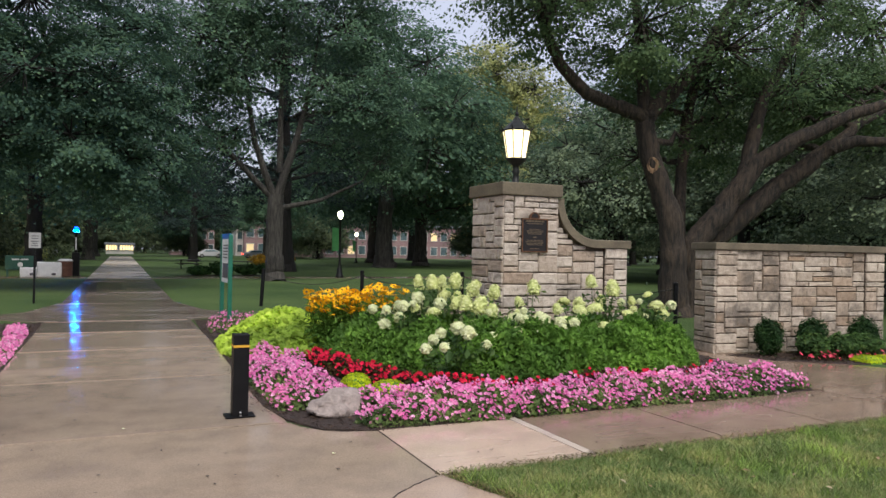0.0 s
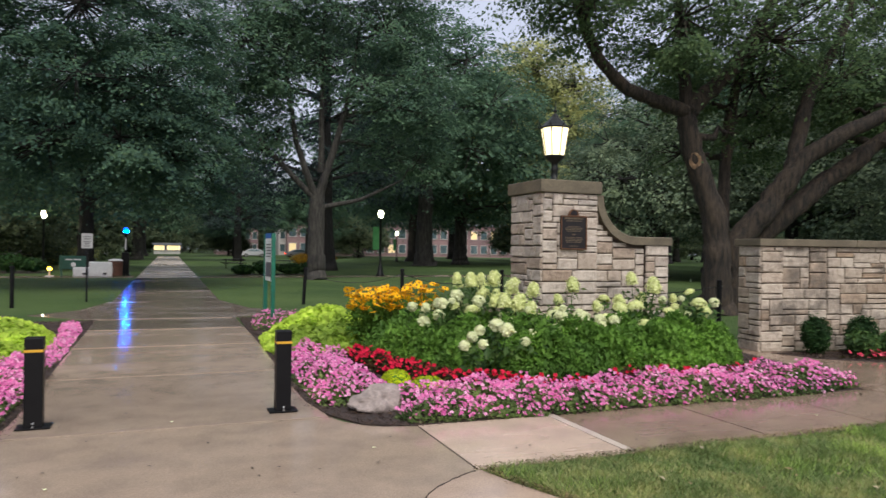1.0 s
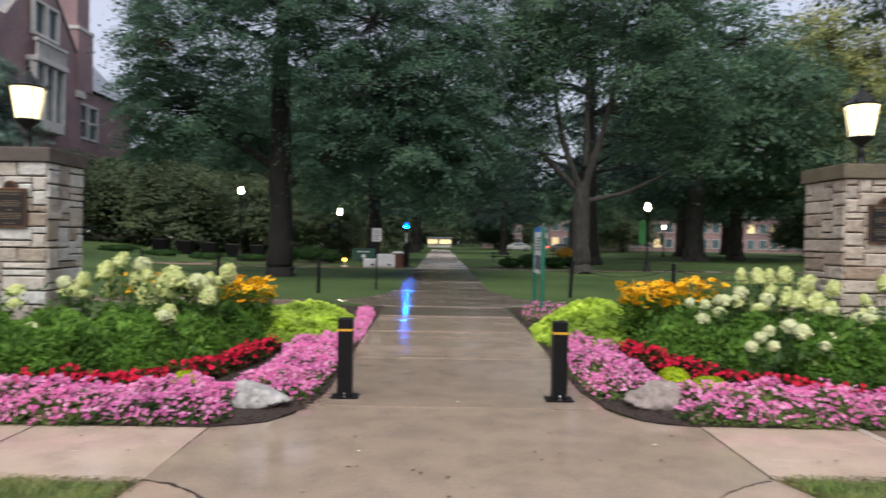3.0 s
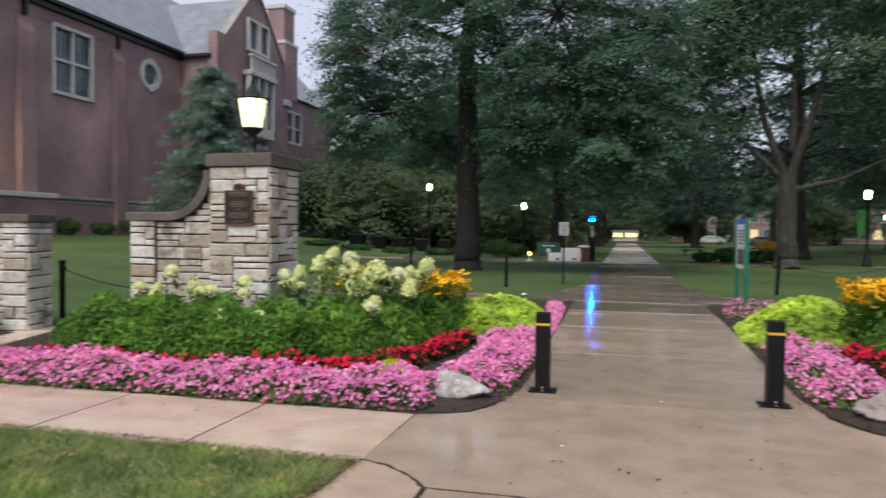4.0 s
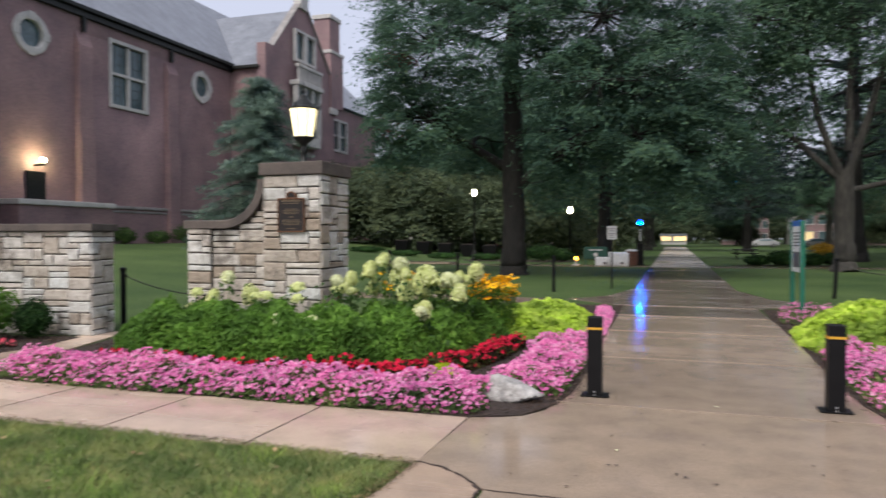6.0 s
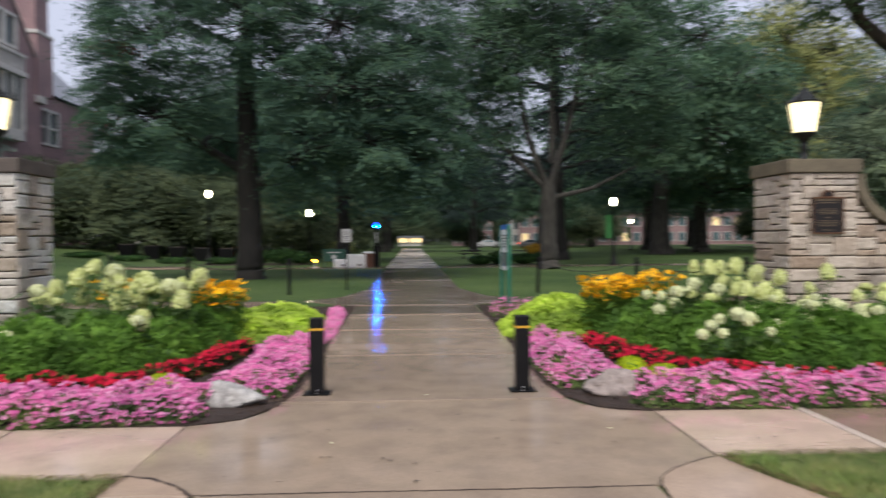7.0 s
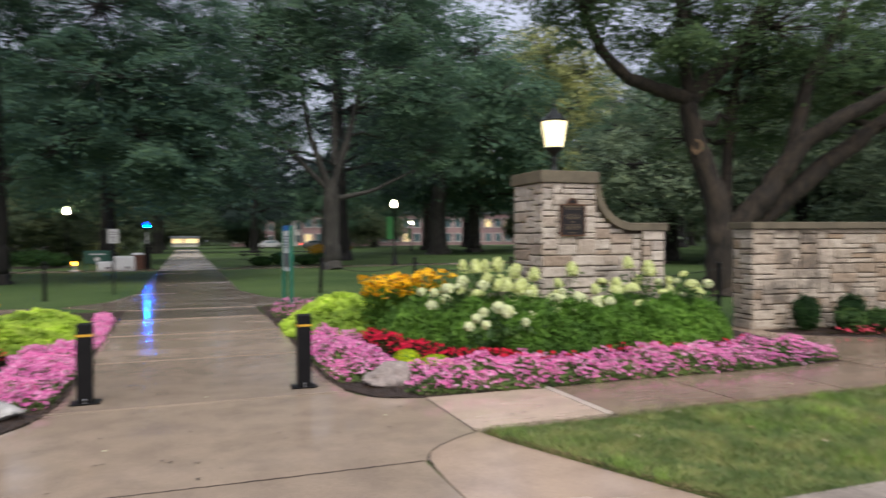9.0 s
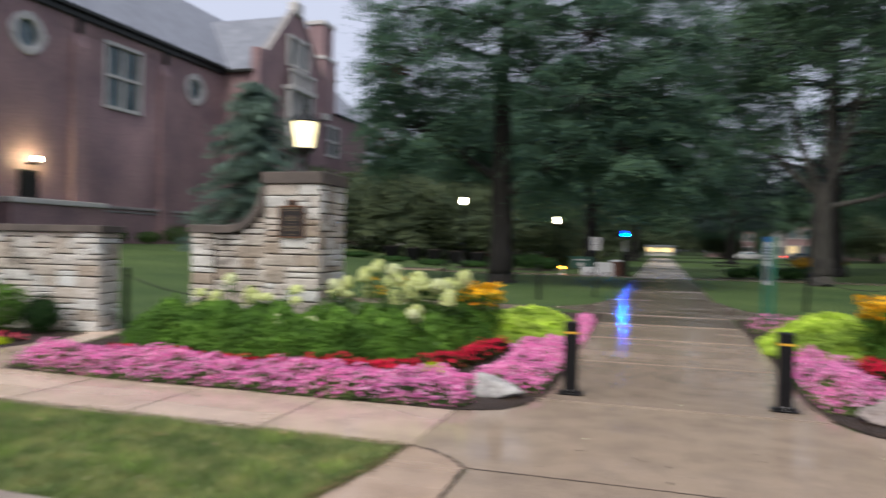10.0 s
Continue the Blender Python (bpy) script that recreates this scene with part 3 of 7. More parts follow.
    # worn, widened joints round the shoulders of the apron
    for line, wide in (([(-1.425, 4.3), (-1.42, 5.2), (-1.43, 5.71), (-1.5, 5.81), (-1.61, 5.938), (-1.81, 6.086), (-2.05, 6.17), (-2.07, 6.1)], 0.016), ([(1.84, 5.5), (1.852, 5.72), (1.93, 5.912), (2.09, 6.088), (2.3, 6.236), (2.52, 6.35)], 0.009), ([(-1.42, 5.716), (-0.4, 5.72), (0.7, 5.714), (1.84, 5.718)], 0.011)):
        rng = random.Random(8)
        fine = []
        for (ax, ay), (bx, by) in zip(line, line[1:]):
            n = max(2, int(math.hypot(bx - ax, by - ay) / 0.04))
            fine += [(ax + (bx - ax) * k / n + rng.uniform(-0.008, 0.008), ay + (by - ay) * k / n + rng.uniform(-0.008, 0.008)) for k in range(n)]
        bm = bmesh.new()
        rows = []
        for k, (px, py) in enumerate(fine):
            qx, qy = fine[min(k + 1, len(fine) - 1)]
            rx, ry = fine[max(k - 1, 0)]
            l = math.hypot(qx - rx, qy - ry) or 1
            w = wide * rng.uniform(0.35, 1.25)
            nx, ny = -(qy - ry) / l * w, (qx - rx) / l * w
            rows.append([bm.verts.new((px + nx, py + ny, 0.021)), bm.verts.new((px, py, 0.0245)), bm.verts.new((px - nx, py - ny, 0.021))])
        for a, b in zip(rows, rows[1:]):
            bm.faces.new((a[0], a[1], b[1], b[0]))
            bm.faces.new((a[1], a[2], b[2], b[1]))
        part("crack", bm, M_MULCH, pave, "dirt-filled ragged crack")
    # side pavement to both hands
    for s in (1, -1):
        y0, y1 = (6.38, 7.86) if s > 0 else (6.14, 7.58)
        start = 2.53 if s > 0 else 2.04
        for k in range(26):
            a, b = start + 1.56 * k, start + 1.56 * (k + 1)
            q0, q1 = y0, y1
            if 4 <= k:
                q1 = y1 + 0.05
            pts = [(s * (a + gap), q0), (s * (b - gap), q0), (s * (b - gap), q1), (s * (a + gap), q1)]
            # right-hand slabs take the damp tone with shade in it
            slab(pts if s > 0 else pts[::-1], M_DAMP_SHADED if s > 0 and k > 0 else M_WALKWAY)
        # walk between the bed and the wall
        if s > 0:
            quads = [[(8.7, 7.93), (12.2, 7.93), (11.2, 9.6), (9.3, 9.6)], [(9.31, 9.61), (11.2, 9.61), (10.6, 11.2), (10.2, 11.6), (9.75, 11.2)]]
        else:
            quads = [[(-10.4, 7.66), (-8.3, 7.66), (-9.0, 9.4), (-10.2, 9.4)], [(-10.2, 9.41), (-9.01, 9.41), (-9.5, 11.0), (-9.9, 11.6), (-10.1, 11.2)]]
        for q in quads:
            slab(q, M_DAMP_SHADED if s > 0 else M_WALKWAY)
    # cross walks over the lawn
    for s in (1, -1):
        for k in range(8):
            a, b = 3.4 + 3 * k, 6.4 + 3 * k
            up = 0.045
            pts = [(s * (a + gap), 19.5 + up * (a - 3.4)), (s * (b - gap), 19.5 + up * (b - 3.4)), (s * (b - gap), 21.05 + up * (b - 3.4)), (s * (a + gap), 21.05 + up * (a - 3.4))]
            slab(pts if s > 0 else pts[::-1], M_PATH)
    for s in (1, -1):
        for k in range(8):
            a, b = 1.85 + 4 * k, 5.85 + 4 * k
            tilt = 0.06 if s > 0 else 0.0
            pts = [(s * (a + gap) + (0 if s > 0 else 0.3), 43.4 + tilt * a), (s * (b - gap) + (0 if s > 0 else 0.3), 43.4 + tilt * b), (s * (b - gap) + (0 if s > 0 else 0.3), 45.4 + tilt * b), (s * (a + gap) + (0 if s > 0 else 0.3), 45.4 + tilt * a)]
            slab(pts if s > 0 else pts[::-1], M_PATH, 0.02 + (0.12 if s < 0 and b > 14 else 0))


# ---- stonework ----
STONES = {}
UNIT = 0.096  # module of the coursed stone
UNIT_COARSE = 0.104  # that of the greyer pillar and wall


def stone_mesh(w, h, variant, mat, unit):
    key = (w, h, variant, mat.name, unit)
    if key in STONES:
        return STONES[key]
    rng = np.random.default_rng(w * 100 + h * 10 + variant)
    W, H = w * unit - 0.2 * unit, h * unit - 0.2 * unit
    verts, faces = [], []
    us = np.array([0, min(0.1, 0.016 / W), 0.5 + rng.uniform(-0.18, 0.18), 1 - min(0.1, 0.016 / W), 1.0])
    vs = np.array([0, min(0.14, 0.016 / H), 0.5 + rng.uniform(-0.18, 0.18), 1 - min(0.14, 0.016 / H), 1.0])
    tilt = rng.uniform(-0.012, 0.012, 2)
    for j in range(5):
        for i in range(5):
            edge = i in (0, 4) or j in (0, 4)
            d = 0.009 + rng.uniform(-0.002, 0.002) if edge else 0.018 + rng.uniform(-0.003, 0.009) + tilt[0] * (us[i] - 0.5) + tilt[1] * (vs[j] - 0.5)
            jit = rng.uniform(-0.005, 0.005, 2) if edge else (0, 0)
            verts.append(((us[i] - 0.5) * W + jit[0], -d, (vs[j] - 0.5) * H + jit[1]))
    for j in range(4):
        for i in range(4):
            a = j * 5 + i
            faces.append((a, a + 1, a + 6, a + 5))
    ring = [0, 1, 2, 3, 4, 9, 14, 19, 24, 23, 22, 21, 20, 15, 10, 5]
    o = len(verts)
    verts += [(verts[r][0], 0.02, verts[r][2]) for r in ring]
    for k in range(16):
        faces.append((ring[k], o + k, o + (k + 1) % 16, ring[(k + 1) % 16]))
    me = np_mesh("stone", verts, faces)
    me.materials.append(mat)
    STONES[key] = me
    return me


def ashlar(parent, start, turn, width, height, seed, allowed=None, mat=None):
    """Random ashlar over a face: start is its lower left corner as one looks at it, turn the way that it faces (0: towards -y)."""
    rng = random.Random(seed)
    unit = UNIT_COARSE if mat is M_STONE_GREY else UNIT
    cols, rows = max(2, round(width / unit)), max(1, round(height / unit))
    sx, sz = width / (cols * unit), height / (rows * unit)
    used = [[allowed is not None and not allowed((i + 0.5) * width / cols, (j + 1.0) * height / rows) for i in range(cols)] for j in range(rows)]
    base = pose(*start, 0, 0, turn)
    for j in range(rows):
        for i in range(cols):
            if used[j][i]:
                continue
            run = 1
            while i + run < cols and not used[j][i + run]:
                run += 1
            w = min(run, rng.choice((2, 3, 3, 4, 4, 5, 5, 6, 6)))
            if run - w == 1:
                w = run if run <= 6 else w - 1
            h = rng.choice((1, 1, 2, 2, 2, 3)) if w > 2 else rng.choice((1, 2, 2))
            if w >= 5:
                h = rng.choice((1, 2, 2))
            while h > 1 and (j + h > rows or any(used[j + b][i + a] for a in range(w) for b in range(h))):
                h -= 1
            for a in range(w):
                for b in range(h):
                    used[j + b][i + a] = True
            ob = new("stone", stone_mesh(w, h, rng.randrange(3), mat or M_STONE, unit))
            ob.parent = parent
            ob.matrix_basis = base @ Matrix.Translation(((i + w / 2) * unit * sx, 0, (j + h / 2) * unit * sz)) @ Matrix.Diagonal((sx, 1, sz, 1))


def plaque(parent, x, y, z):
    """Bronze tablet with a round-topped crest and rows of raised writing too small to read."""
    w, h = 0.5, 0.56
    bm = bmesh.new()
    box(bm, x - w / 2, x + w / 2, y - 0.035, y, z - h / 2, z + h / 2, 0.008)
    tab = part("plaque", bm, M_BRONZE, parent, "dark bronze plaque with a bright rim and raised writing")
    bm = bmesh.new()
    for a in ((-w / 2, -w / 2 + 0.022, -h / 2, h / 2), (w / 2 - 0.022, w / 2, -h / 2, h / 2), (-w / 2 + 0.022, w / 2 - 0.022, -h / 2, -h / 2 + 0.022), (-w / 2 + 0.022, w / 2 - 0.022, h / 2 - 0.022, h / 2)):
        box(bm, x + a[0], x + a[1], y - 0.048, y - 0.034, z + a[2], z + a[3], 0.003)
    part("rim", bm, M_BRONZE_EDGE, tab)
    bm = bmesh.new()
    rows = [bm.verts.new((x + 0.1 * math.cos(t), y - 0.035, z + h / 2 + 0.005 + 0.105 * math.sin(t))) for t in np.linspace(0, math.pi, 14)]
    f = bm.faces.new(rows)
    g = bmesh.ops.extrude_face_region(bm, geom=[f])
    bmesh.ops.translate(bm, vec=(0, 0.033, 0), verts=[v for v in g["geom"] if isinstance(v, bmesh.types.BMVert)])
    crest = part("crest", bm, M_BRONZE_EDGE, tab, "round-topped bronze crest")
    bm = bmesh.new()
    rows = [bm.verts.new((x + 0.07 * math.cos(t), y - 0.04, z + h / 2 + 0.015 + 0.075 * math.sin(t))) for t in np.linspace(0, math.pi, 12)]
    bm.faces.new(rows)
    box(bm, x - 0.008, x + 0.008, y - 0.045, y - 0.036, z + h / 2 + 0.015, z + h / 2 + 0.05)
    part("crest_field", bm, M_BRONZE, crest)
    bm = bmesh.new()
    rng = random.Random(3)
    for k, (zz, ww, th) in enumerate([(0.235, 0.36, 0.028), (0.195, 0.30, 0.014), (0.10, 0.22, 0.012), (0.075, 0.32, 0.012), (0.05, 0.30, 0.012), (0.025, 0.26, 0.012), (-0.03, 0.06, 0.02), (-0.08, 0.30, 0.012), (-0.105, 0.34, 0.012), (-0.13, 0.32, 0.012), (-0.155, 0.28, 0.012), (-0.22, 0.18, 0.012)]):
        u = -ww / 2
        while u < ww / 2 - 0.01:
            l = min(ww / 2 - u, rng.uniform(0.03, 0.07))
            box(bm, x + u, x + u + l, y - 0.041, y - 0.034, z + zz - th / 2, z + zz + th / 2)
            u += l + 0.012
    part("lettering", bm, M_LETTER, tab, "rows of pale raised lettering")["kind"] = "stuff"


def gate_pillar(s):
    """A square stone pillar under a slab, with a low wing that sweeps down beside it."""
    x0, x1 = (5.87, 6.92) if s > 0 else (-6.68, -5.62)
    y0, y1, top = 11.37, 12.47 if s > 0 else 12.36, 2.735 if s > 0 else 2.775
    zf, R = 1.90, 0.82
    mat = M_COPING if s > 0 else M_COPING_DARK
    label = "pale limestone gate pillar with a curved wing and brown coping" if s > 0 else "grey-stained limestone gate pillar with a curved wing and dark coping"
    p = thing("gate_pillar", ((x0 + x1) / 2, (y0 + y1) / 2, 0), 0, label, "gate pillar", "gate pillars")
    ox, oy = -(x0 + x1) / 2, -(y0 + y1) / 2
    hw, hd = (x1 - x0) / 2, (y1 - y0) / 2
    bm = bmesh.new()
    box(bm, -hw + 0.02, hw - 0.02, -hd + 0.02, hd - 0.02, -0.1, top)
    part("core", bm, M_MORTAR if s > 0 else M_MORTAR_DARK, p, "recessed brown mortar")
    # wing
    length, wy0, wy1 = 1.51 if s > 0 else 1.55, -hd + 0.1, -hd + 0.62
    us = np.concatenate([R * (1 - np.cos(np.linspace(0, math.pi / 2, 13))), [length]])
    curve = [(float(u), zf + (R - math.sqrt(max(0.0, R * R - (R - u) ** 2)) if u < R else 0.0)) for u in us]

    def wing_top(u):
        return zf + (R - math.sqrt(max(0.0, R * R - (R - u) ** 2)) if u < R else 0.0)

    bm = bmesh.new()
    ring = [(0, -0.1)] + [(length - 0.02, -0.1), (length - 0.02, zf)] + [(u, z) for u, z in curve[:-1][::-1]]
    for yy in (wy0 + 0.02, wy1 - 0.02):
        bm.faces.new([bm.verts.new((s * (hw - 0.02 + u), yy, z)) for u, z in ring])
    bm.verts.ensure_lookup_table()
    n = len(ring)
    for k in range(n):
        bm.faces.new((bm.verts[k], bm.verts[(k + 1) % n], bm.verts[n + (k + 1) % n], bm.verts[n + k]))
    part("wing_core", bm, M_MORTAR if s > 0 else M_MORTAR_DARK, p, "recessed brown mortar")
    # wing coping: follows the sweep
    th, over = 0.14, 0.06
    bm = bmesh.new()
    path = curve[:-1] + [(length + over, zf)]
    rows = []
    for k, (u, z) in enumerate(path):
        du = path[min(k + 1, len(path) - 1)][0] - path[max(k - 1, 0)][0]
        dz = path[min(k + 1, len(path) - 1)][1] - path[max(k - 1, 0)][1]
        l = math.hypot(du, dz) or 1
        nx, nz = -dz / l, du / l
        row = []
        for yy, off in ((wy0 - over - 0.03, 0), (wy0 - over - 0.03, th - 0.015), (wy0 - over - 0.015, th), (wy1 + over - 0.015, th), (wy1 + over, th - 0.015), (wy1 + over, 0)):
            row.append(bm.verts.new((s * (hw + u + nx * off), yy, min(z + nz * off, top + 0.0))))
        rows.append(row)
    for a, b in zip(rows, rows[1:]):
        for k in range(6):
            bm.faces.new((a[k], a[(k + 1) % 6], b[(k + 1) % 6], b[k]))
    bm.faces.new(rows[0])
    bm.faces.new(rows[-1])
    part("wing_coping", bm, mat, p, "smooth sandstone coping in a concave sweep")
    bm = bmesh.new()
    box(bm, -hw - 0.06, hw + 0.06, -hd - 0.06, hd + 0.06, top, top + 0.21, 0.018)
    part("coping", bm, mat, p, "square sandstone slab")
    plaque(p, s * -0.02 + (0.06 if s > 0 else 0.0), -hd - 0.02, 2.08 if s > 0 else 2.11)
    stone = M_STONE if s > 0 else M_STONE_GREY
    ashlar(p, (-hw, -hd, 0), 0, 2 * hw, top, 11 + s, mat=stone)
    ashlar(p, (hw, -hd, 0), 90, 2 * hd, top, 21 + s, mat=stone)
    ashlar(p, (-hw, hd, 0), -90, 2 * hd, top, 31 + s, mat=stone)
    # the wing: its face, and a pier at its end that stands a little proud
    pw, proud = 0.48, 0.05
    bm = bmesh.new()
    box(bm, *sorted((s * (hw + length - pw + 0.02), s * (hw + length - 0.02))), wy0 - proud + 0.02, wy1 - 0.03, -0.1, zf - 0.005)
    part("pier_core", bm, M_MORTAR if s > 0 else M_MORTAR_DARK, p, "recessed brown mortar")
    if s > 0:
        ashlar(p, (hw, wy0, 0), 0, length - pw, zf + R, 41, lambda u, z: z < wing_top(u) + 0.03)
        ashlar(p, (hw + length - pw, wy0 - proud, 0), 0, pw, zf, 43)
        ashlar(p, (hw + length, wy0 - proud, 0), 90, wy1 - wy0 + proud, zf, 51)
    else:
        ashlar(p, (-hw - length + pw, wy0, 0), 0, length - pw, zf + R, 42, lambda u, z: z < wing_top(length - pw - u) + 0.03, stone)
        ashlar(p, (-hw - length, wy0 - proud, 0), 0, pw, zf, 44, mat=stone)
        ashlar(p, (-hw - length, wy1, 0), -90, wy1 - wy0 + proud, zf, 52, mat=stone)
    return (x0 + x1) / 2, (y0 + y1) / 2, top + 0.21


def garden_wall(s):
    """A free-standing stone wall with an end pier and a flat coping."""
    at, turn, top = ((10.12, 10.98, 0), -8.0, 1.92) if s > 0 else ((-9.92, 10.98, 0), 8.0, 1.86)
    mat = M_COPING if s > 0 else M_COPING_DARK
    w = thing("garden_wall", at, turn, "free-standing pale limestone wall with a flat brown coping" if s > 0 else "free-standing grey limestone wall with a flat dark coping", "wall", "garden walls")
    length, depth, pier = 3.92, 0.62, 0.46
    bm = bmesh.new()
    box(bm, *sorted((0.02 * s, (pier - 0.02) * s)), 0.02, depth - 0.02, -0.1, top)
    box(bm, *sorted(((pier - 0.02) * s, (length - pier) * s)), 0.06, depth - 0.08, -0.1, top)
    box(bm, *sorted(((length - pier) * s, (length - 0.02) * s)), 0.02, depth - 0.02, -0.1, top)
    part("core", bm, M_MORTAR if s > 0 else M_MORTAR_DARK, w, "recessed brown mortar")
    bm = bmesh.new()
    for a, b in ((-0.06, 2.0), (2.004, length + 0.06)):
        box(bm, *sorted((a * s, b * s)), -0.06, depth + 0.06, top, top + 0.13, 0.014)
    part("coping", bm, mat, w, "flat sandstone coping")
    if s > 0:
        ashlar(w, (0, 0, 0), 0, pier, top, 61, mat=M_STONE_WALL)
        ashlar(w, (pier, 0.04, 0), 0, length - 2 * pier, top, 62, mat=M_STONE_WALL)
        ashlar(w, (length - pier, 0, 0), 0, pier, top, 64, mat=M_STONE_WALL)
        ashlar(w, (0, depth, 0), -90, depth, top, 63, mat=M_STONE_WALL)
    else:
        ashlar(w, (-pier, 0, 0), 0, pier, top, 71, mat=M_STONE_GREY)
        ashlar(w, (-length + pier, 0.04, 0), 0, length - 2 * pier, top, 72, mat=M_STONE_GREY)
        ashlar(w, (-length, 0, 0), 0, pier, top, 74, mat=M_STONE_GREY)
        ashlar(w, (0, 0, 0), 90, depth, top, 73, mat=M_STONE_GREY)


def lantern(x, y, z):
    """A tapering eight-paned lantern on a short turned stem."""
    l = thing("lantern", (x, y, z), 0, "lit black iron lantern with tapering frosted panes on a stone pillar", "lantern", "pillar lanterns")
    bm = bmesh.new()
    lathe(bm, [(0.11, 0), (0.11, 0.03), (0.06, 0.06), (0.05, 0.2), (0.07, 0.24), (0.05, 0.28), (0.06, 0.34), (0.15, 0.42), (0.175, 0.45), (0.175, 0.47)], 14)
    part("stem", bm, M_IRON, l, flat=True)
    b0, b1, r0, r1 = 0.47, 0.93, 0.165, 0.24
    for k in range(8):
        bm = bmesh.new()
        t0, t1 = 2 * math.pi * (k + 0.06) / 8, 2 * math.pi * (k + 0.94) / 8
        out = [(r0, t0, b0), (r0, t1, b0), (r1, t1, b1), (r1, t0, b1)]
        vs = [bm.verts.new((r * math.cos(t), r * math.sin(t), h)) for r, t, h in out]
        vi = [bm.verts.new((v.co.x * 0.96, v.co.y * 0.96, v.co.z)) for v in vs]
        bm.faces.new(vs)
        bm.faces.new(vi[::-1])
        for q in range(4):
            bm.faces.new((vs[q], vi[q], vi[(q + 1) % 4], vs[(q + 1) % 4]))
        part("pane", bm, M_LANTERN_GLASS, l)
    tb = Tubes()
    for k in range(8):
        t = 2 * math.pi * k / 8
        tb.add([(r0 * 1.02 * math.cos(t), r0 * 1.02 * math.sin(t), b0), (r1 * 1.02 * math.cos(t), r1 * 1.02 * math.sin(t), b1)], [0.009, 0.009], 5)
    link_mesh("frame", tb.mesh("frame"), M_IRON, l)
    bm = bmesh.new()
    lathe(bm, [(0.262, b1), (0.268, b1 + 0.025), (0.225, b1 + 0.05), (0.14, b1 + 0.13), (0.07, b1 + 0.2), (0.045, b1 + 0.25), (0.02, b1 + 0.27), (0.035, b1 + 0.31), (0.012, b1 + 0.35), (0.004, b1 + 0.48)], 8, phase=math.pi / 8)
    roof = part("roof", bm, M_IRON, l)
    tb = Tubes()
    for k in range(8):
        t = 2 * math.pi * k / 8
        c, n = math.cos(t), math.sin(t)
        tb.add([(0.27 * c, 0.27 * n, b1 + 0.02), (0.305 * c, 0.305 * n, b1 + 0.06), (0.30 * c, 0.30 * n, b1 + 0.11)], [0.014, 0.01, 0.003], 5)
    link_mesh("cresting", tb.mesh("cresting"), M_IRON, roof)["kind"] = "stuff"


def bollard(x, y):
    b = thing("bollard", (x, y, 0.02), 0, "square black steel bollard with a yellow band on a base plate", "bollard", "path bollards")
    bm = bmesh.new()
    box(bm, -0.08, 0.08, -0.08, 0.08, 0.012, 0.86, 0.008)
    post = part("post", bm, M_BLACK, b)
    bm = bmesh.new()
    box(bm, -0.15, 0.15, -0.11, 0.11, 0, 0.014, 0.004)
    plate = part("base_plate", bm, M_BLACK, b)
    bm = bmesh.new()
    box(bm, -0.0825, 0.0825, -0.0825, 0.0825, 0.725, 0.75, 0.002)
    part("reflective_band", bm, M_YELLOW, b, "thin yellow reflective band")
    bm = bmesh.new()
    lathe(bm, [(0.012, 0.014), (0.012, 0.026), (0.006, 0.03)], 8, (0.0, -0.095))
    part("bolt", bm, M_BOLT, plate)
    bm = bmesh.new()
    bmesh.ops.create_uvsphere(bm, u_segments=8, v_segments=5, radius=0.013, matrix=Matrix.Translation((0.0, -0.081, 0.05)))
    part("screw", bm, M_BOLT, post)
    return b


build_ground()
build_road_and_kerbs()
build_pavements()
PILLARS = [gate_pillar(1), gate_pillar(-1)]
for px, py, pz in PILLARS:
    lantern(px - 0.02, py - 0.05, pz)
garden_wall(1)
garden_wall(-1)
first = bollard(1.36, 8.9)
copy_thing(first, pose(-0.98, 8.9, 0.02, 0, 0, 1.5))

# ---- trees ----
def bezier(a, b, c, n):
    a, b, c = Vector(a), Vector(b), Vector(c)
    return [a * (1 - t) ** 2 + b * 2 * t * (1 - t) + c * t * t for t in np.linspace(0, 1, n)]


def wobble(pts, rng, amount):
    out = [Vector(pts[0])]
    for p in pts[1:-1]:
        out.append(Vector(p) + Vector(rng.normal(size=3) * amount))
    return out + [Vector(pts[-1])]


def crown(lobes, clusters, leaves, size, rng, spread=0.55, shell=0.55, twigs=None, flat=0.75):
    """Leaves in many small clusters over uneven lobes (centre, radius); twigs gathers thin stems to the clusters."""
    pos, nor, siz = [], [], []
    total = sum(r * r for _, r in lobes)
    for c, r in lobes:
        c = np.array(c, float)
        k = max(4, int(clusters * r * r / total))
        d = rng.normal(size=(k, 3))
        d /= np.linalg.norm(d, axis=1, keepdims=True)
        rad = r * (shell + (1.12 - shell) * rng.random(k) ** 0.7)
        cent = c + d * rad[:, None] * np.array((1, 1, flat))
        for q in range(k):
            m = int(leaves * rng.uniform(0.5, 1.5))
            sp = spread * rng.uniform(0.6, 1.3)
            off = rng.normal(size=(m, 3)) * np.array((sp, sp, sp * 0.26))
            off[:, 2] -= 0.25 * (off[:, 0] ** 2 + off[:, 1] ** 2) / max(sp, 0.2)
            pos.append(cent[q] + off)
            nor.append(d[q] * 0.6 + np.array((0, 0, 0.7)) + rng.normal(size=(m, 3)) * 0.17)
            siz.append(size * rng.uniform(0.65, 1.3, m))
            if twigs is not None and q % 2 == 0:
                mid = (c * 0.6 + cent[q] * 0.4) + np.array((0, 0, -0.15 * r)) * rng.random()
                twigs.add(bezier(c, mid, cent[q], 4), [0.045, 0.032, 0.02, 0.008], 4)
    return leaf_arrays(np.concatenate(pos), np.concatenate(nor), np.concatenate(siz), rng, 0.72, 0.12, 0.25)


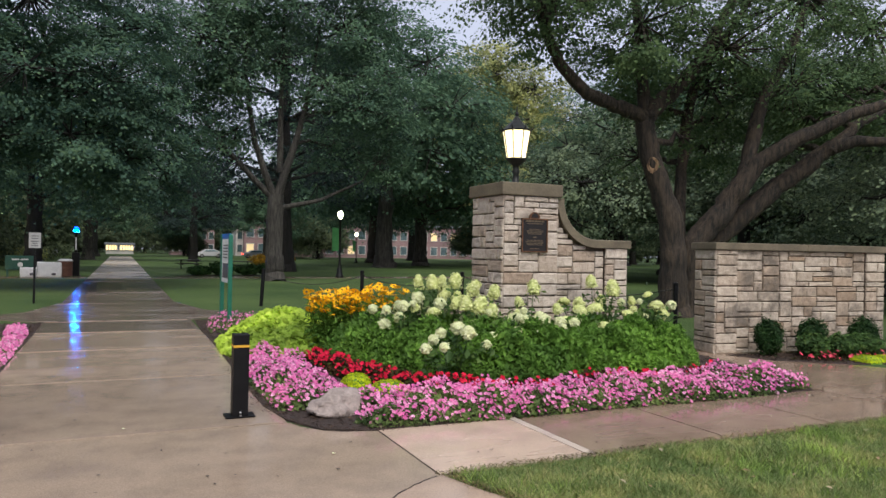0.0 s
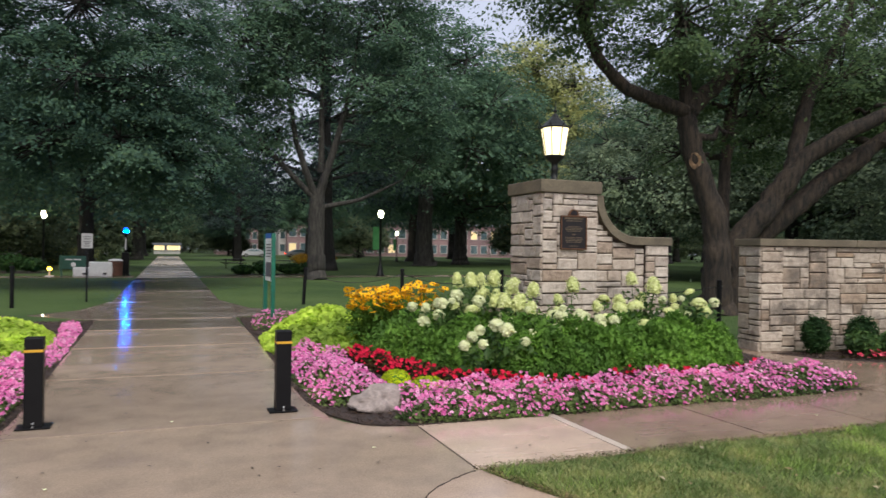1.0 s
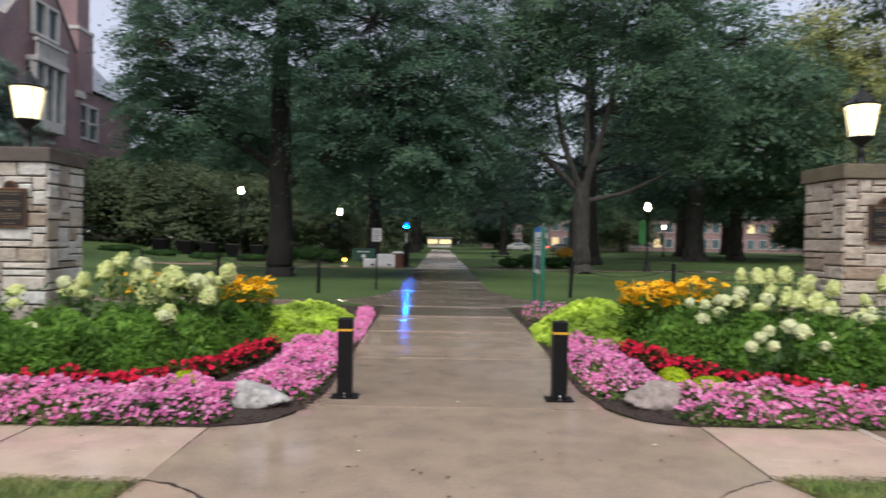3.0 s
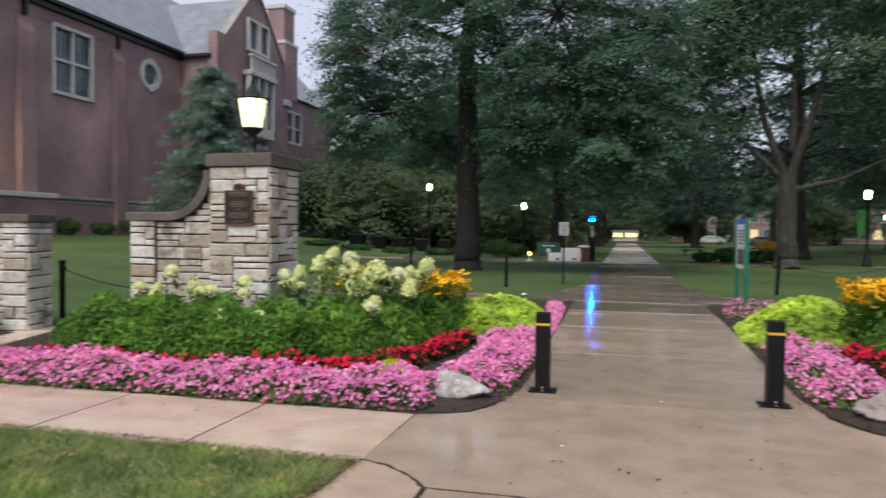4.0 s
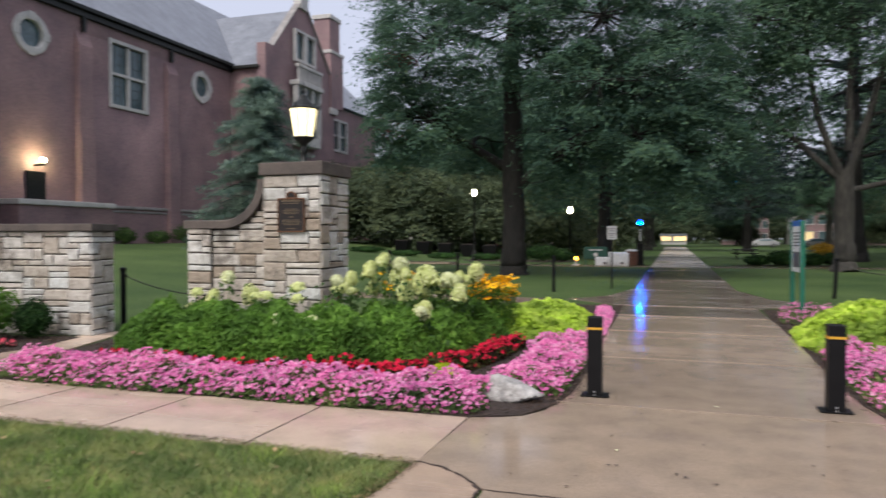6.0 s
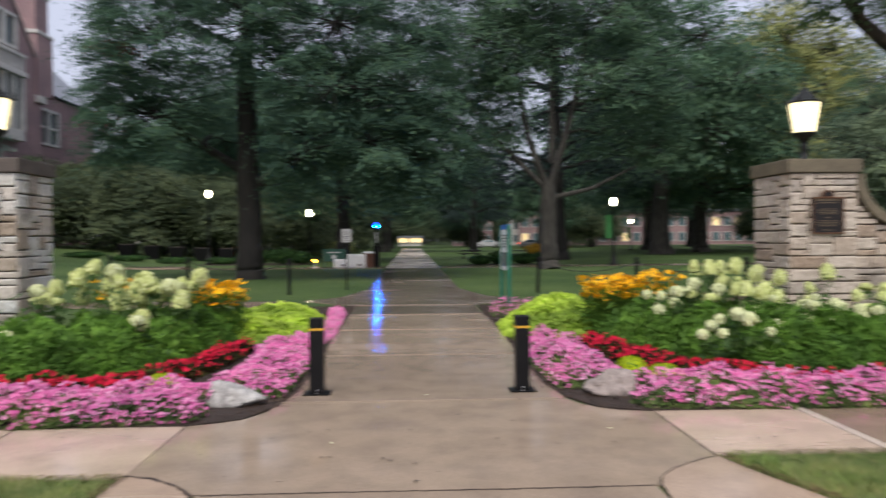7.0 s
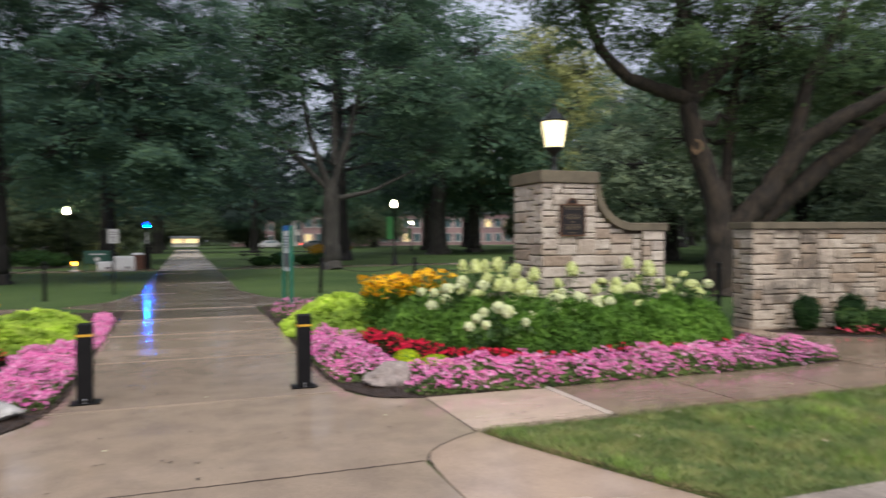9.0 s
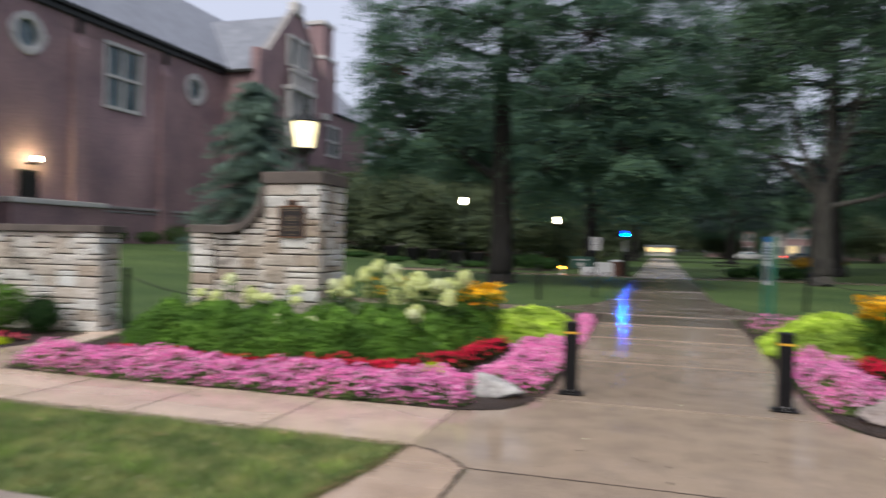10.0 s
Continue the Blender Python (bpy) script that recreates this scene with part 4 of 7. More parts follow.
def tree(at, stems, lobes, bark, leaf, label, clusters=900, leaves=28, size=0.24, seed=1, limb_radius=0.16, group="", shell=0.55, spread=0.55, extra=None):
    """stems: polylines with radii that start at the ground; each lobe of the crown hangs on a limb from the stem point nearest below it."""
    rng = np.random.default_rng(seed)
    t = thing("tree", at, 0, label, "tree", group)
    tb = Tubes()
    nodes = []
    for pts, radii in stems:
        fine, rr = [], []
        for n in range(len(pts) - 1):
            for q in np.linspace(0, 1, 5)[: 4 if n < len(pts) - 2 else 5]:
                fine.append(Vector(pts[n]).lerp(Vector(pts[n + 1]), q) + Vector(rng.normal(size=3) * radii[n] * 0.07))
                rr.append((radii[n] * (1 - q) + radii[n + 1] * q) * rng.uniform(0.94, 1.06))
        tb.add(fine, rr, 12)
        nodes += [(p, r) for p, r in zip(fine, rr)]
    for c, r in lobes:
        c = Vector(c)
        best = min(nodes, key=lambda n: (n[0] - c).length + (3.0 if n[0].z > c.z - 0.3 else 0) + (4.0 if n[0].z < 1.5 else 0))
        p, pr = best
        mid = p.lerp(c, 0.5) + Vector((rng.normal() * 0.3, rng.normal() * 0.3, 0.12 * (c - p).length))
        n = 7
        r0 = min(pr * 0.7, limb_radius)
        tb.add(wobble(bezier(p, mid, c, n), rng, 0.1), list(np.linspace(r0, 0.05, n)), 7)
    twigs = Tubes()
    v, f = crown(lobes, clusters, leaves, size, rng, spread, shell, twigs)
    link_mesh("trunk", tb.mesh("trunk"), bark, t)
    link_mesh("twig_spray", twigs.mesh("twig_spray"), bark, t)["kind"] = "stuff"
    link_mesh("crown", np_mesh("crown", v, f), leaf, t)
    if extra:
        lob, mat, nm = extra
        v, f = crown(lob, 14, 26, size * 0.9, rng, 0.35)
        link_mesh(nm, np_mesh(nm, v, f), mat, t, "a spray of leaves already turned red")["kind"] = "stuff"
    return t


# the leaning many-stemmed tree behind the gate
leaning = tree((15.0, 17.6, 0),
     [([(0.2, -0.06, -0.2), (0.14, -0.04, 0.6), (0.13, -0.05, 1.6), (0.05, -0.02, 2.7), (-0.28, 0.13, 3.75), (-0.51, 0.23, 4.55), (-0.71, 0.31, 5.5), (-0.69, 0.3, 6.0)], [0.6, 0.45, 0.39, 0.35, 0.32, 0.30, 0.30, 0.27]),
      ([(-0.64, 0.3, 5.8), (-1.0, 0.33, 5.95), (-1.8, 0.37, 6.12), (-2.76, 0.37, 6.38), (-3.59, 0.41, 7.02), (-4.06, 0.4, 7.72), (-4.53, 0.39, 8.8), (-4.8, 0.5, 9.9)], [0.24, 0.22, 0.20, 0.18, 0.165, 0.15, 0.13, 0.08]),
      ([(-0.69, 0.3, 5.85), (-0.38, 0.27, 6.28), (0.24, 0.21, 6.71), (1.07, 0.16, 7.55), (1.7, 0.08, 8.6), (2.4, 0, 9.8), (2.9, -0.2, 11.2)], [0.25, 0.27, 0.24, 0.21, 0.18, 0.14, 0.07]),
      ([(-0.7, 0.31, 5.9), (-0.77, 0.44, 7.1), (-0.78, 0.56, 8.4), (-0.86, 0.7, 9.5), (-0.83, 0.67, 11)], [0.2, 0.18, 0.16, 0.13, 0.06]),
      ([(0.86, 0.0, -0.2), (0.78, 0.0, 1.0), (0.8, -0.1, 2.1), (1.24, -0.34, 2.7), (1.72, -0.56, 3.4), (2.08, -0.84, 4.1), (2.48, -1.13, 4.7), (3.33, -1.85, 5.4), (4.2, -2.5, 5.9), (5.1, -3.1, 6.3), (6.4, -3.8, 7.2)], [0.46, 0.38, 0.36, 0.36, 0.34, 0.30, 0.26, 0.22, 0.18, 0.14, 0.07]),
      ([(1.0, 0.1, 1.3), (1.6, 0.0, 2.2), (2.17, -0.3, 2.75), (3.15, -0.77, 3.76), (4.05, -1.3, 4.53), (4.7, -1.7, 5.15), (5.25, -2.1, 5.35), (6.13, -2.7, 5.3), (7.5, -3.6, 5.6)], [0.3, 0.32, 0.32, 0.30, 0.26, 0.22, 0.17, 0.14, 0.08]),
      ([(4.6, -1.69, 5.05), (5.47, -1.84, 5.8), (6.56, -2.1, 6.5), (7.9, -2.5, 7.6)], [0.2, 0.17, 0.13, 0.06]),
      ([(0.95, 0.5, 1.0), (1.2, 0.9, 2.7), (1.5, 1.2, 4.2), (1.75, 1.3, 5.9), (2.0, 1.2, 7.3), (2.9, 0.9, 8.8), (3.85, 0.4, 10.5)], [0.26, 0.2, 0.18, 0.17, 0.15, 0.12, 0.06]),
      ([(2.05, -0.83, 4.0), (2.49, -0.7, 5.3), (2.97, -0.7, 6.7), (3.87, -0.9, 8.2), (4.6, -1.0, 10.2)], [0.24, 0.22, 0.19, 0.14, 0.06])],
     [((-6.2, -1.2, 8.9), 1.7), ((-4.6, -0.6, 8.6), 1.6), ((-3.6, 1.2, 8.8), 1.7), ((-1.4, -0.3, 8.4), 1.66), ((0.2, 2.3, 8.3), 2.02), ((1.4, -0.7, 8.0), 1.93), ((3.0, 1.5, 7.4), 1.93),
      ((4.4, -0.5, 7.2), 1.93), ((5.7, 2.3, 7.7), 2.12), ((7.2, 0.1, 7.3), 1.84), ((9.0, 1.7, 7.6), 2.02), ((10.4, -0.3, 7.2), 1.84), ((12.3, 0.9, 7.0), 2.02), ((-2.5, 0.6, 11), 2.6),
      ((1.5, 0.4, 11), 2.8), ((5.5, 0, 10.5), 2.8), ((9.5, 0.4, 10.2), 2.6), ((-0.1, 1.3, 6.6), 1.01), ((3.7, 2.3, 5.6), 1.29), ((6.3, 2.5, 5.6), 1.2), ((-5.2, 0.8, 10.4), 1.8),
      ((1.4, 3.1, 5.2), 1.1), ((5.0, -0.7, 6.3), 0.83), ((6.2, -1.5, 6.7), 0.92), ((3.6, 1.5, 6.4), 0.92), ((1.0, 1.8, 6.9), 0.83), ((7.4, -1.7, 6.2), 0.83), ((0.7, 0.3, 5.4), 0.51)],
     M_BARK, L_OAK, "large leaning tree with several thick bare-barked stems behind the gate", 1150, 100, 0.105, 5, 0.13, spread=0.40, shell=0.6)



def torn_scar(parent):
    """Pale torn wood in a ring of bark where a branch came off."""
    bm = bmesh.new()
    rows = []
    rng = random.Random(6)
    for r, d in ((0.17, 0.0), (0.15, 0.07), (0.10, 0.06), (0.05, 0.02)):
        rows.append([bm.verts.new((r * math.cos(t) * rng.uniform(0.8, 1.2), -d, r * 1.5 * math.sin(t) * rng.uniform(0.8, 1.2))) for t in np.linspace(0, 2 * math.pi, 12, endpoint=False)])
    for a, b in zip(rows, rows[1:]):
        for k in range(12):
            bm.faces.new((a[k], a[(k + 1) % 12], b[(k + 1) % 12], b[k]))
    bm.faces.new(rows[-1])
    ob = part("branch_scar", bm, M_SCAR, parent, "pale torn wood where a branch came off")
    ob.matrix_basis = pose(-0.66, 0.02, 4.45, 0, 0, -42)


torn_scar(leaning)

# the broad dark maple beside the path
tree((-7.2, 33.2, 0),
     [([(0, 0, -0.1), (0, 0, 0.5), (0.05, 0, 1.6), (0, 0, 4.5), (-0.1, 0.1, 8.0), (0, 0, 12), (0, 0, 17)], [0.68, 0.6, 0.55, 0.52, 0.42, 0.28, 0.08]),
      ([(0.15, 0, 4.0), (2.2, -0.6, 5.6), (5, -1.2, 7.2)], [0.26, 0.2, 0.1]),
      ([(-0.15, 0, 4.8), (-2.6, -0.2, 6.4), (-5, 0, 8)], [0.24, 0.18, 0.1])],
     [((3.2, -2.6, 5.6), 2.0), ((5.6, -2.2, 5.9), 2.2), ((7.6, -1.0, 5.3), 2.1), ((9.0, 0.6, 5.0), 1.7), ((1.6, -3.0, 9.2), 1.6), ((4.2, -3.4, 8.0), 2.4), ((6.8, -2.4, 8.0), 2.4),
      ((8.6, 0, 7.2), 2.2), ((-3.4, -1.8, 7.0), 2.1), ((-4.9, -1.0, 7.4), 1.9), ((-5.9, 0, 6.4), 1.4), ((-6.3, 1, 9.2), 1.5), ((-5.6, 0, 10.6), 2.0), ((-3.2, -2, 10.4), 2.6), ((0.6, -2.4, 10.8), 2.6),
      ((4.2, -2, 11), 2.8), ((7.2, 0, 10.6), 2.6), ((-5, 0.4, 13.4), 2.6), ((-1, -0.6, 14.2), 3), ((3.4, 0, 14.4), 3), ((6.4, 1, 13.4), 2.4), ((0, 0, 17.4), 3), ((-1.8, 2.6, 6.6), 1.6), ((2.2, 3, 7), 2), ((-4, 3, 8.6), 2.2), ((5.5, 3, 8.6), 2.4)],
     M_BARK_DARK, L_MAPLE, "broad dark green maple with a straight wet trunk beside the path", 900, 235, 0.125, 9, 0.16, spread=0.5, shell=0.72,
     extra=([((-4.6, -3.2, 9.6), 0.55), ((-5.4, -2.2, 6.9), 0.5)], L_RED, "red_spray"))

# the open-branched tree on the far side of the path
tree((7.9, 40.7, 0),
     [([(0, 0, -0.1), (0, 0, 0.5), (0, 0, 1.5), (0, 0, 4.8)], [0.66, 0.54, 0.46, 0.42]),
      ([(0, 0, 4.4), (1.0, 0, 7.5), (1.9, 0.2, 11), (2.6, 0.3, 16)], [0.26, 0.18, 0.12, 0.04]),
      ([(-0.1, 0, 4.6), (-1.2, -0.2, 7.5), (-1.8, -0.3, 11), (-1.6, 0, 16)], [0.21, 0.15, 0.1, 0.04]),
      ([(0, 0, 4.4), (-2.6, 0.2, 7.0), (-4.6, 0.3, 9.6)], [0.18, 0.13, 0.06]),
      ([(0.1, 0, 4.0), (2.6, 0, 4.6), (5, 0, 5.8)], [0.16, 0.11, 0.05]),
      ([(0.2, 0, 6.0), (0.2, 0, 10), (0.4, 0.3, 17)], [0.18, 0.13, 0.04])],
     [((-5.4, 0, 9.8), 2.0), ((-4, -1, 12.6), 2.4), ((-6.2, 0.6, 13.4), 2.2), ((-2, -0.6, 15.4), 2.6), ((1, 0.6, 15.8), 2.6), ((3.8, 0, 14.6), 2.8), ((5.6, 0, 12.0), 2.4), ((4.6, -1, 9.8), 2.0), ((6.8, 0.6, 9.4), 2.0), ((5.8, 0, 6.8), 1.7),
      ((-3.2, 1.6, 9.0), 1.5), ((-7.2, 0, 9.6), 1.8), ((2.6, -0.6, 11.0), 1.7), ((-2.6, -0.8, 10.8), 1.6), ((3.4, 0.8, 8.0), 1.5), ((0, -0.6, 12.2), 1.6), ((-1.2, 0.4, 13.8), 1.6), ((-3, 0.6, 11.4), 1.8), ((-2.0, 0.6, 8.4), 1.4), ((-4.4, 1, 7.6), 1.6), ((-3.4, 0, 14.2), 1.8), ((0, 0, 19), 3), ((5, 0, 17.6), 3), ((-5, 0, 17.4), 3)],
     M_BARK_GREY, L_MID, "tall open-branched park tree with a grey trunk", 1450, 62, 0.16, 14, 0.13, shell=0.45, spread=0.62)


def park_tree(seed, leaf, bark, height=15.0, width=6.0, low=3.5, label="", leaves=66, size=0.24, spread=0.62, clusters=520):
    rng = np.random.default_rng(seed)
    lobes = [((rng.uniform(-0.5, 0.5), rng.uniform(-0.5, 0.5), height - width * 0.3), width * 0.42)]
    for ring, (rr, zz, n) in enumerate(((0.62, low + width * 0.3, 6), (0.72, low + (height - low) * 0.45, 7), (0.45, low + (height - low) * 0.72, 5))):
        for k in range(n):
            a = 2 * math.pi * (k + rng.uniform(-0.25, 0.25)) / n + ring
            lobes.append(((rr * width * math.cos(a) * rng.uniform(0.8, 1.15), rr * width * math.sin(a) * rng.uniform(0.8, 1.15), zz + rng.uniform(-1, 1)), width * rng.uniform(0.28, 0.42)))
    r = 0.035 * height
    return tree((0, 0, 0), [([(0, 0, -0.3), (0, 0, 0.4), (0, 0, 1.4), (0.1, 0, low + 1), (0, 0.1, height * 0.6), (0, 0, height * 0.85)], [r * 1.5, r * 1.1, r * 0.9, r * 0.8, r * 0.45, r * 0.12])],
                lobes, bark, leaf, label, clusters, leaves, size, seed, 0.13, "park trees", spread=spread)


kinds = [park_tree(31, L_MID, M_BARK_GREY, 16, 7, 3.6, "mature park tree with a full green crown"),
         park_tree(32, L_MAPLE, M_BARK_DARK, 17, 7.5, 3.8, "mature park tree with a dense dark crown"),
         park_tree(33, L_PALE, M_BARK_GREY, 17, 6.5, 4.5, "tall pale yellow-green park tree"),
         park_tree(34, L_SAGE, M_BARK_DARK, 6.5, 4.2, 1.2, "small spreading ornamental tree with low branches"),
         park_tree(35, L_HAZED, M_BARK_DARK, 11, 6.0, 2.6, "wide-crowned tree on the lawn with haze-lifted leaves", 40, 0.18, 0.6, 700),
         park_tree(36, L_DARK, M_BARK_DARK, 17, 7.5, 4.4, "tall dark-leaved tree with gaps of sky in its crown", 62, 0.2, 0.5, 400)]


def plant(kind, x, y, size=1.0, turn=0.0):
    """Sets the kind itself the first time, copies after that."""
    m = Matrix.Translation((x, y, gh(x, y))) @ Matrix.Rotation(radians(turn), 4, "Z") @ Matrix.Scale(size, 4)
    ob = kinds[kind]
    if "set" not in PLANTED.get(kind, ""):
        PLANTED[kind] = "set"
        ob.matrix_basis = m
        ob["turned"] = 1
        return ob
    o = ob.copy()
    scene.collection.objects.link(o)
    for c in ob.children:
        d = c.copy()
        scene.collection.objects.link(d)
        d.parent = o
    o.matrix_basis = m
    return o


PLANTED = {}
for kind, x, y, size, turn in [
    (0, 25.5, 72, 1.75, 40), (0, 33, 80, 1.5, 290), (1, 33, 98, 1.3, 10), (1, 50, 125, 1.4, 80), (2, 44, 82, 1.75, 0), (2, 60, 104, 1.75, 75),
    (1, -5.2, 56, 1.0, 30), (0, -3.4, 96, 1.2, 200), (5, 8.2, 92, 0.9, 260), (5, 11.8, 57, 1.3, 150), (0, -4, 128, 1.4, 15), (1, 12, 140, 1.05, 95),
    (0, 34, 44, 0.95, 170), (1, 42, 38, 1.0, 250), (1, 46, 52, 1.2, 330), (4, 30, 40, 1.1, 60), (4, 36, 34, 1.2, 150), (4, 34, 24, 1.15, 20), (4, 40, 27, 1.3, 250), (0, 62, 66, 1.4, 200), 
    (1, -17, 80, 1.25, 50), (0, -19, 84, 1.3, 110), (1, -27, 98, 1.4, 220), (0, 22, 120, 1.0, 300), (1, 76, 96, 1.6, 10), (0, 36, 140, 1.6, 190), (1, -18, 130, 1.5, 70),
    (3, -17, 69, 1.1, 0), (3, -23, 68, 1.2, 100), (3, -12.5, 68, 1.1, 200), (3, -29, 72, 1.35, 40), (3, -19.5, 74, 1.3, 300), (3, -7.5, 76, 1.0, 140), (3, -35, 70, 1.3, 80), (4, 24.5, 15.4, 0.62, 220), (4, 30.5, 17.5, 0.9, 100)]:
    plant(kind, x, y, size, turn)


def spruce(x, y, height, width):
    """A conifer: whorls of drooping boughs round a straight stem."""
    rng = np.random.default_rng(77)
    t = thing("spruce", (x, y, gh(x, y)), 0, "blue-green spruce in front of the brick hall", "spruce tree")
    tb = Tubes()
    tb.add([(0, 0, -0.2), (0, 0, height * 0.5), (0, 0, height)], [0.22, 0.13, 0.02], 8)
    pos, nor = [], []
    z = 0.6
    while z < height - 0.2:
        reach = width * (1 - z / height) ** 0.5 * 0.8 + 0.15
        for k in range(8):
            a = rng.uniform(0, 2 * math.pi)
            L = reach * rng.uniform(0.55, 1.3)
            d = np.array((math.cos(a), math.sin(a), 0))
            tip = np.array((0, 0, z)) + d * L + np.array((0, 0, -0.22 * L))
            tb.add([(0, 0, z), tuple(np.array((0, 0, z)) + d * L * 0.5 + np.array((0, 0, 0.02 * L))), tuple(tip)], [0.04, 0.025, 0.008], 4)
            m = int(120 * L) + 14
            u = rng.random(m)[:, None]
            p = np.array((0, 0, z)) + d * L * u + np.array((0, 0, -0.22)) * L * u ** 2 + rng.normal(size=(m, 3)) * np.array((0.2, 0.2, 0.11))
            pos.append(p)
            nor.append(np.tile((0, 0, 1.0), (m, 1)) + rng.normal(size=(m, 3)) * 0.5)
        z += 0.32
    pos, nor = np.concatenate(pos), np.concatenate(nor)
    v, f = leaf_arrays(pos, nor, rng.uniform(0.16, 0.34, len(pos)), rng, 0.2, 0.05, 0.3)
    link_mesh("trunk", tb.mesh("trunk"), M_BARK_DARK, t)
    link_mesh("foliage", np_mesh("foliage", v, f), L_BLUE, t)["kind"] = "stuff"


spruce(-27.3, 43.8, 12.2, 5.4)

# ---- flower beds ----
def inside(poly, p):
    """Which points lie in the outline, and how far each is from its edge."""
    poly = np.array(poly, float)
    hit = np.zeros(len(p), bool)
    dist = np.full(len(p), 1e9)
    for a, b in zip(poly, np.roll(poly, -1, 0)):
        cond = (a[1] > p[:, 1]) != (b[1] > p[:, 1])
        with np.errstate(divide="ignore", invalid="ignore"):
            cut = (b[0] - a[0]) * (p[:, 1] - a[1]) / (b[1] - a[1]) + a[0]
        hit ^= cond & (p[:, 0] < cut)
        ab = b - a
        t = np.clip(((p - a) @ ab) / (ab @ ab), 0, 1)
        dist = np.minimum(dist, np.linalg.norm(p - (a + t[:, None] * ab), axis=1))
    return hit, dist


def scatter(poly, count, rng):
    poly = np.array(poly, float)
    lo, hi = poly.min(0), poly.max(0)
    out, dd = np.zeros((0, 2)), np.zeros(0)
    while len(out) < count:
        p = rng.uniform(lo, hi, (count * 2, 2))
        h, d = inside(poly, p)
        out, dd = np.concatenate([out, p[h]]), np.concatenate([dd, d[h]])
    return out[:count], dd[:count]


def area(poly):
    p = np.array(poly, float)
    q = np.roll(p, -1, 0)
    return abs((p[:, 0] * q[:, 1] - q[:, 0] * p[:, 1]).sum()) / 2


def lumps(p, scale, seed):
    """Gentle unevenness over the plan, 0 to 1."""
    a = np.zeros(len(p))
    r = np.random.default_rng(seed)
    for k in range(5):
        w = r.normal(size=2) * scale * (1 + 0.5 * k)
        a += np.sin(p @ w + r.uniform(0, 6.28)) / (1 + 0.4 * k)
    return 0.5 + 0.5 * np.clip(a / 2.2, -1, 1)


def mound(poly, height, per_m2, size, rng, edge=0.3, low=0.35, uneven=0.3, grain=2.2, tilt=0.6, width=0.6, seed=1, droop=0.2):
    """Leaves over a mounded patch of planting; returns their arrays and the height at any plan point."""
    n = int(area(poly) * per_m2)
    p, d = scatter(poly, n, rng)
    top = height * (1 - np.exp(-(d + 0.05) / edge)) * (1 - uneven + uneven * 2 * lumps(p, grain, seed) * 0.75)
    z = top * (low + (1 - low) * rng.random(n) ** 0.5) + rng.normal(size=n) * 0.015
    nor = np.column_stack([rng.normal(size=n) * tilt, rng.normal(size=n) * tilt - 0.25, np.ones(n)])
    return leaf_arrays(np.column_stack([p, np.maximum(z, 0.02)]), nor, size * rng.uniform(0.6, 1.35, n), rng, width, 0.14, droop)


def blossoms(poly, height, per_m2, size, rng, edge=0.3, uneven=0.3, grain=2.2, seed=1, patchy=0.0):
    """Five-lobed open flowers just over the leaves of the same patch."""
    n = int(area(poly) * per_m2)
    p, d = scatter(poly, n, rng)
    if patchy:
        keep = rng.random(n) < 1 - patchy + patchy * 2 * lumps(p, 4.0, seed + 5)
        p, d = p[keep], d[keep]
        n = len(p)
    z = height * (1 - np.exp(-(d + 0.05) / edge)) * (1 - uneven + uneven * 2 * lumps(p, grain, seed) * 0.75) + rng.uniform(-0.06, 0.06, n) + 0.015
    pos = np.column_stack([p, np.maximum(z, 0.04)])
    nor = np.column_stack([rng.normal(size=n) * 0.5, rng.normal(size=n) * 0.45 - 0.55, np.ones(n) * 0.8])
    nor /= np.linalg.norm(nor, axis=1, keepdims=True)
    r = rng.normal(size=(n, 3))
    a = r - nor * (r * nor).sum(1, keepdims=True)
    a /= np.linalg.norm(a, axis=1, keepdims=True)
    b = np.cross(nor, a)
    s = size * rng.uniform(0.65, 1.3, n)[:, None] * 0.5
    ring = 10
    v = np.empty((n, ring + 1, 3))
    v[:, 0] = pos - nor * s * 0.3
    for k in range(ring):
        t = 2 * math.pi * k / ring
        q = (1.0 if k % 2 == 0 else 0.74)
        v[:, k + 1] = pos + (a * math.cos(t) + b * math.sin(t)) * s * q + nor * s * (0.1 if k % 2 == 0 else 0.22)
    base = (np.arange(n) * (ring + 1))[:, None, None]
    tri = np.array([(0, k + 1, (k + 1) % ring + 1) for k in range(ring)])[None]
    eye = np.empty((n, 4, 3))
    for k in range(4):
        t = math.pi * k / 2
        eye[:, k] = pos + (a * math.cos(t) + b * math.sin(t)) * s * 0.27 - nor * s * 0.1
    return v.reshape(-1, 3), (base + tri).reshape(-1, 3), eye.reshape(-1, 3), np.arange(4 * n).reshape(-1, 4)


def side(poly, s):
    """The bed's own plan set out to either hand of the path."""
    if s > 0:
        return [(CX + u, y) for u, y in poly]
    return [(CX - u + 0.1, y - 0.26 * smooth(15, 9, y) - (0.0)) for u, y in poly][::-1]


def put_stuff(name, arrays, mat, label, category):
    ob = link_mesh(name, np_mesh(name, *arrays), mat)
    return tagged(ob, label, category, kind="stuff")


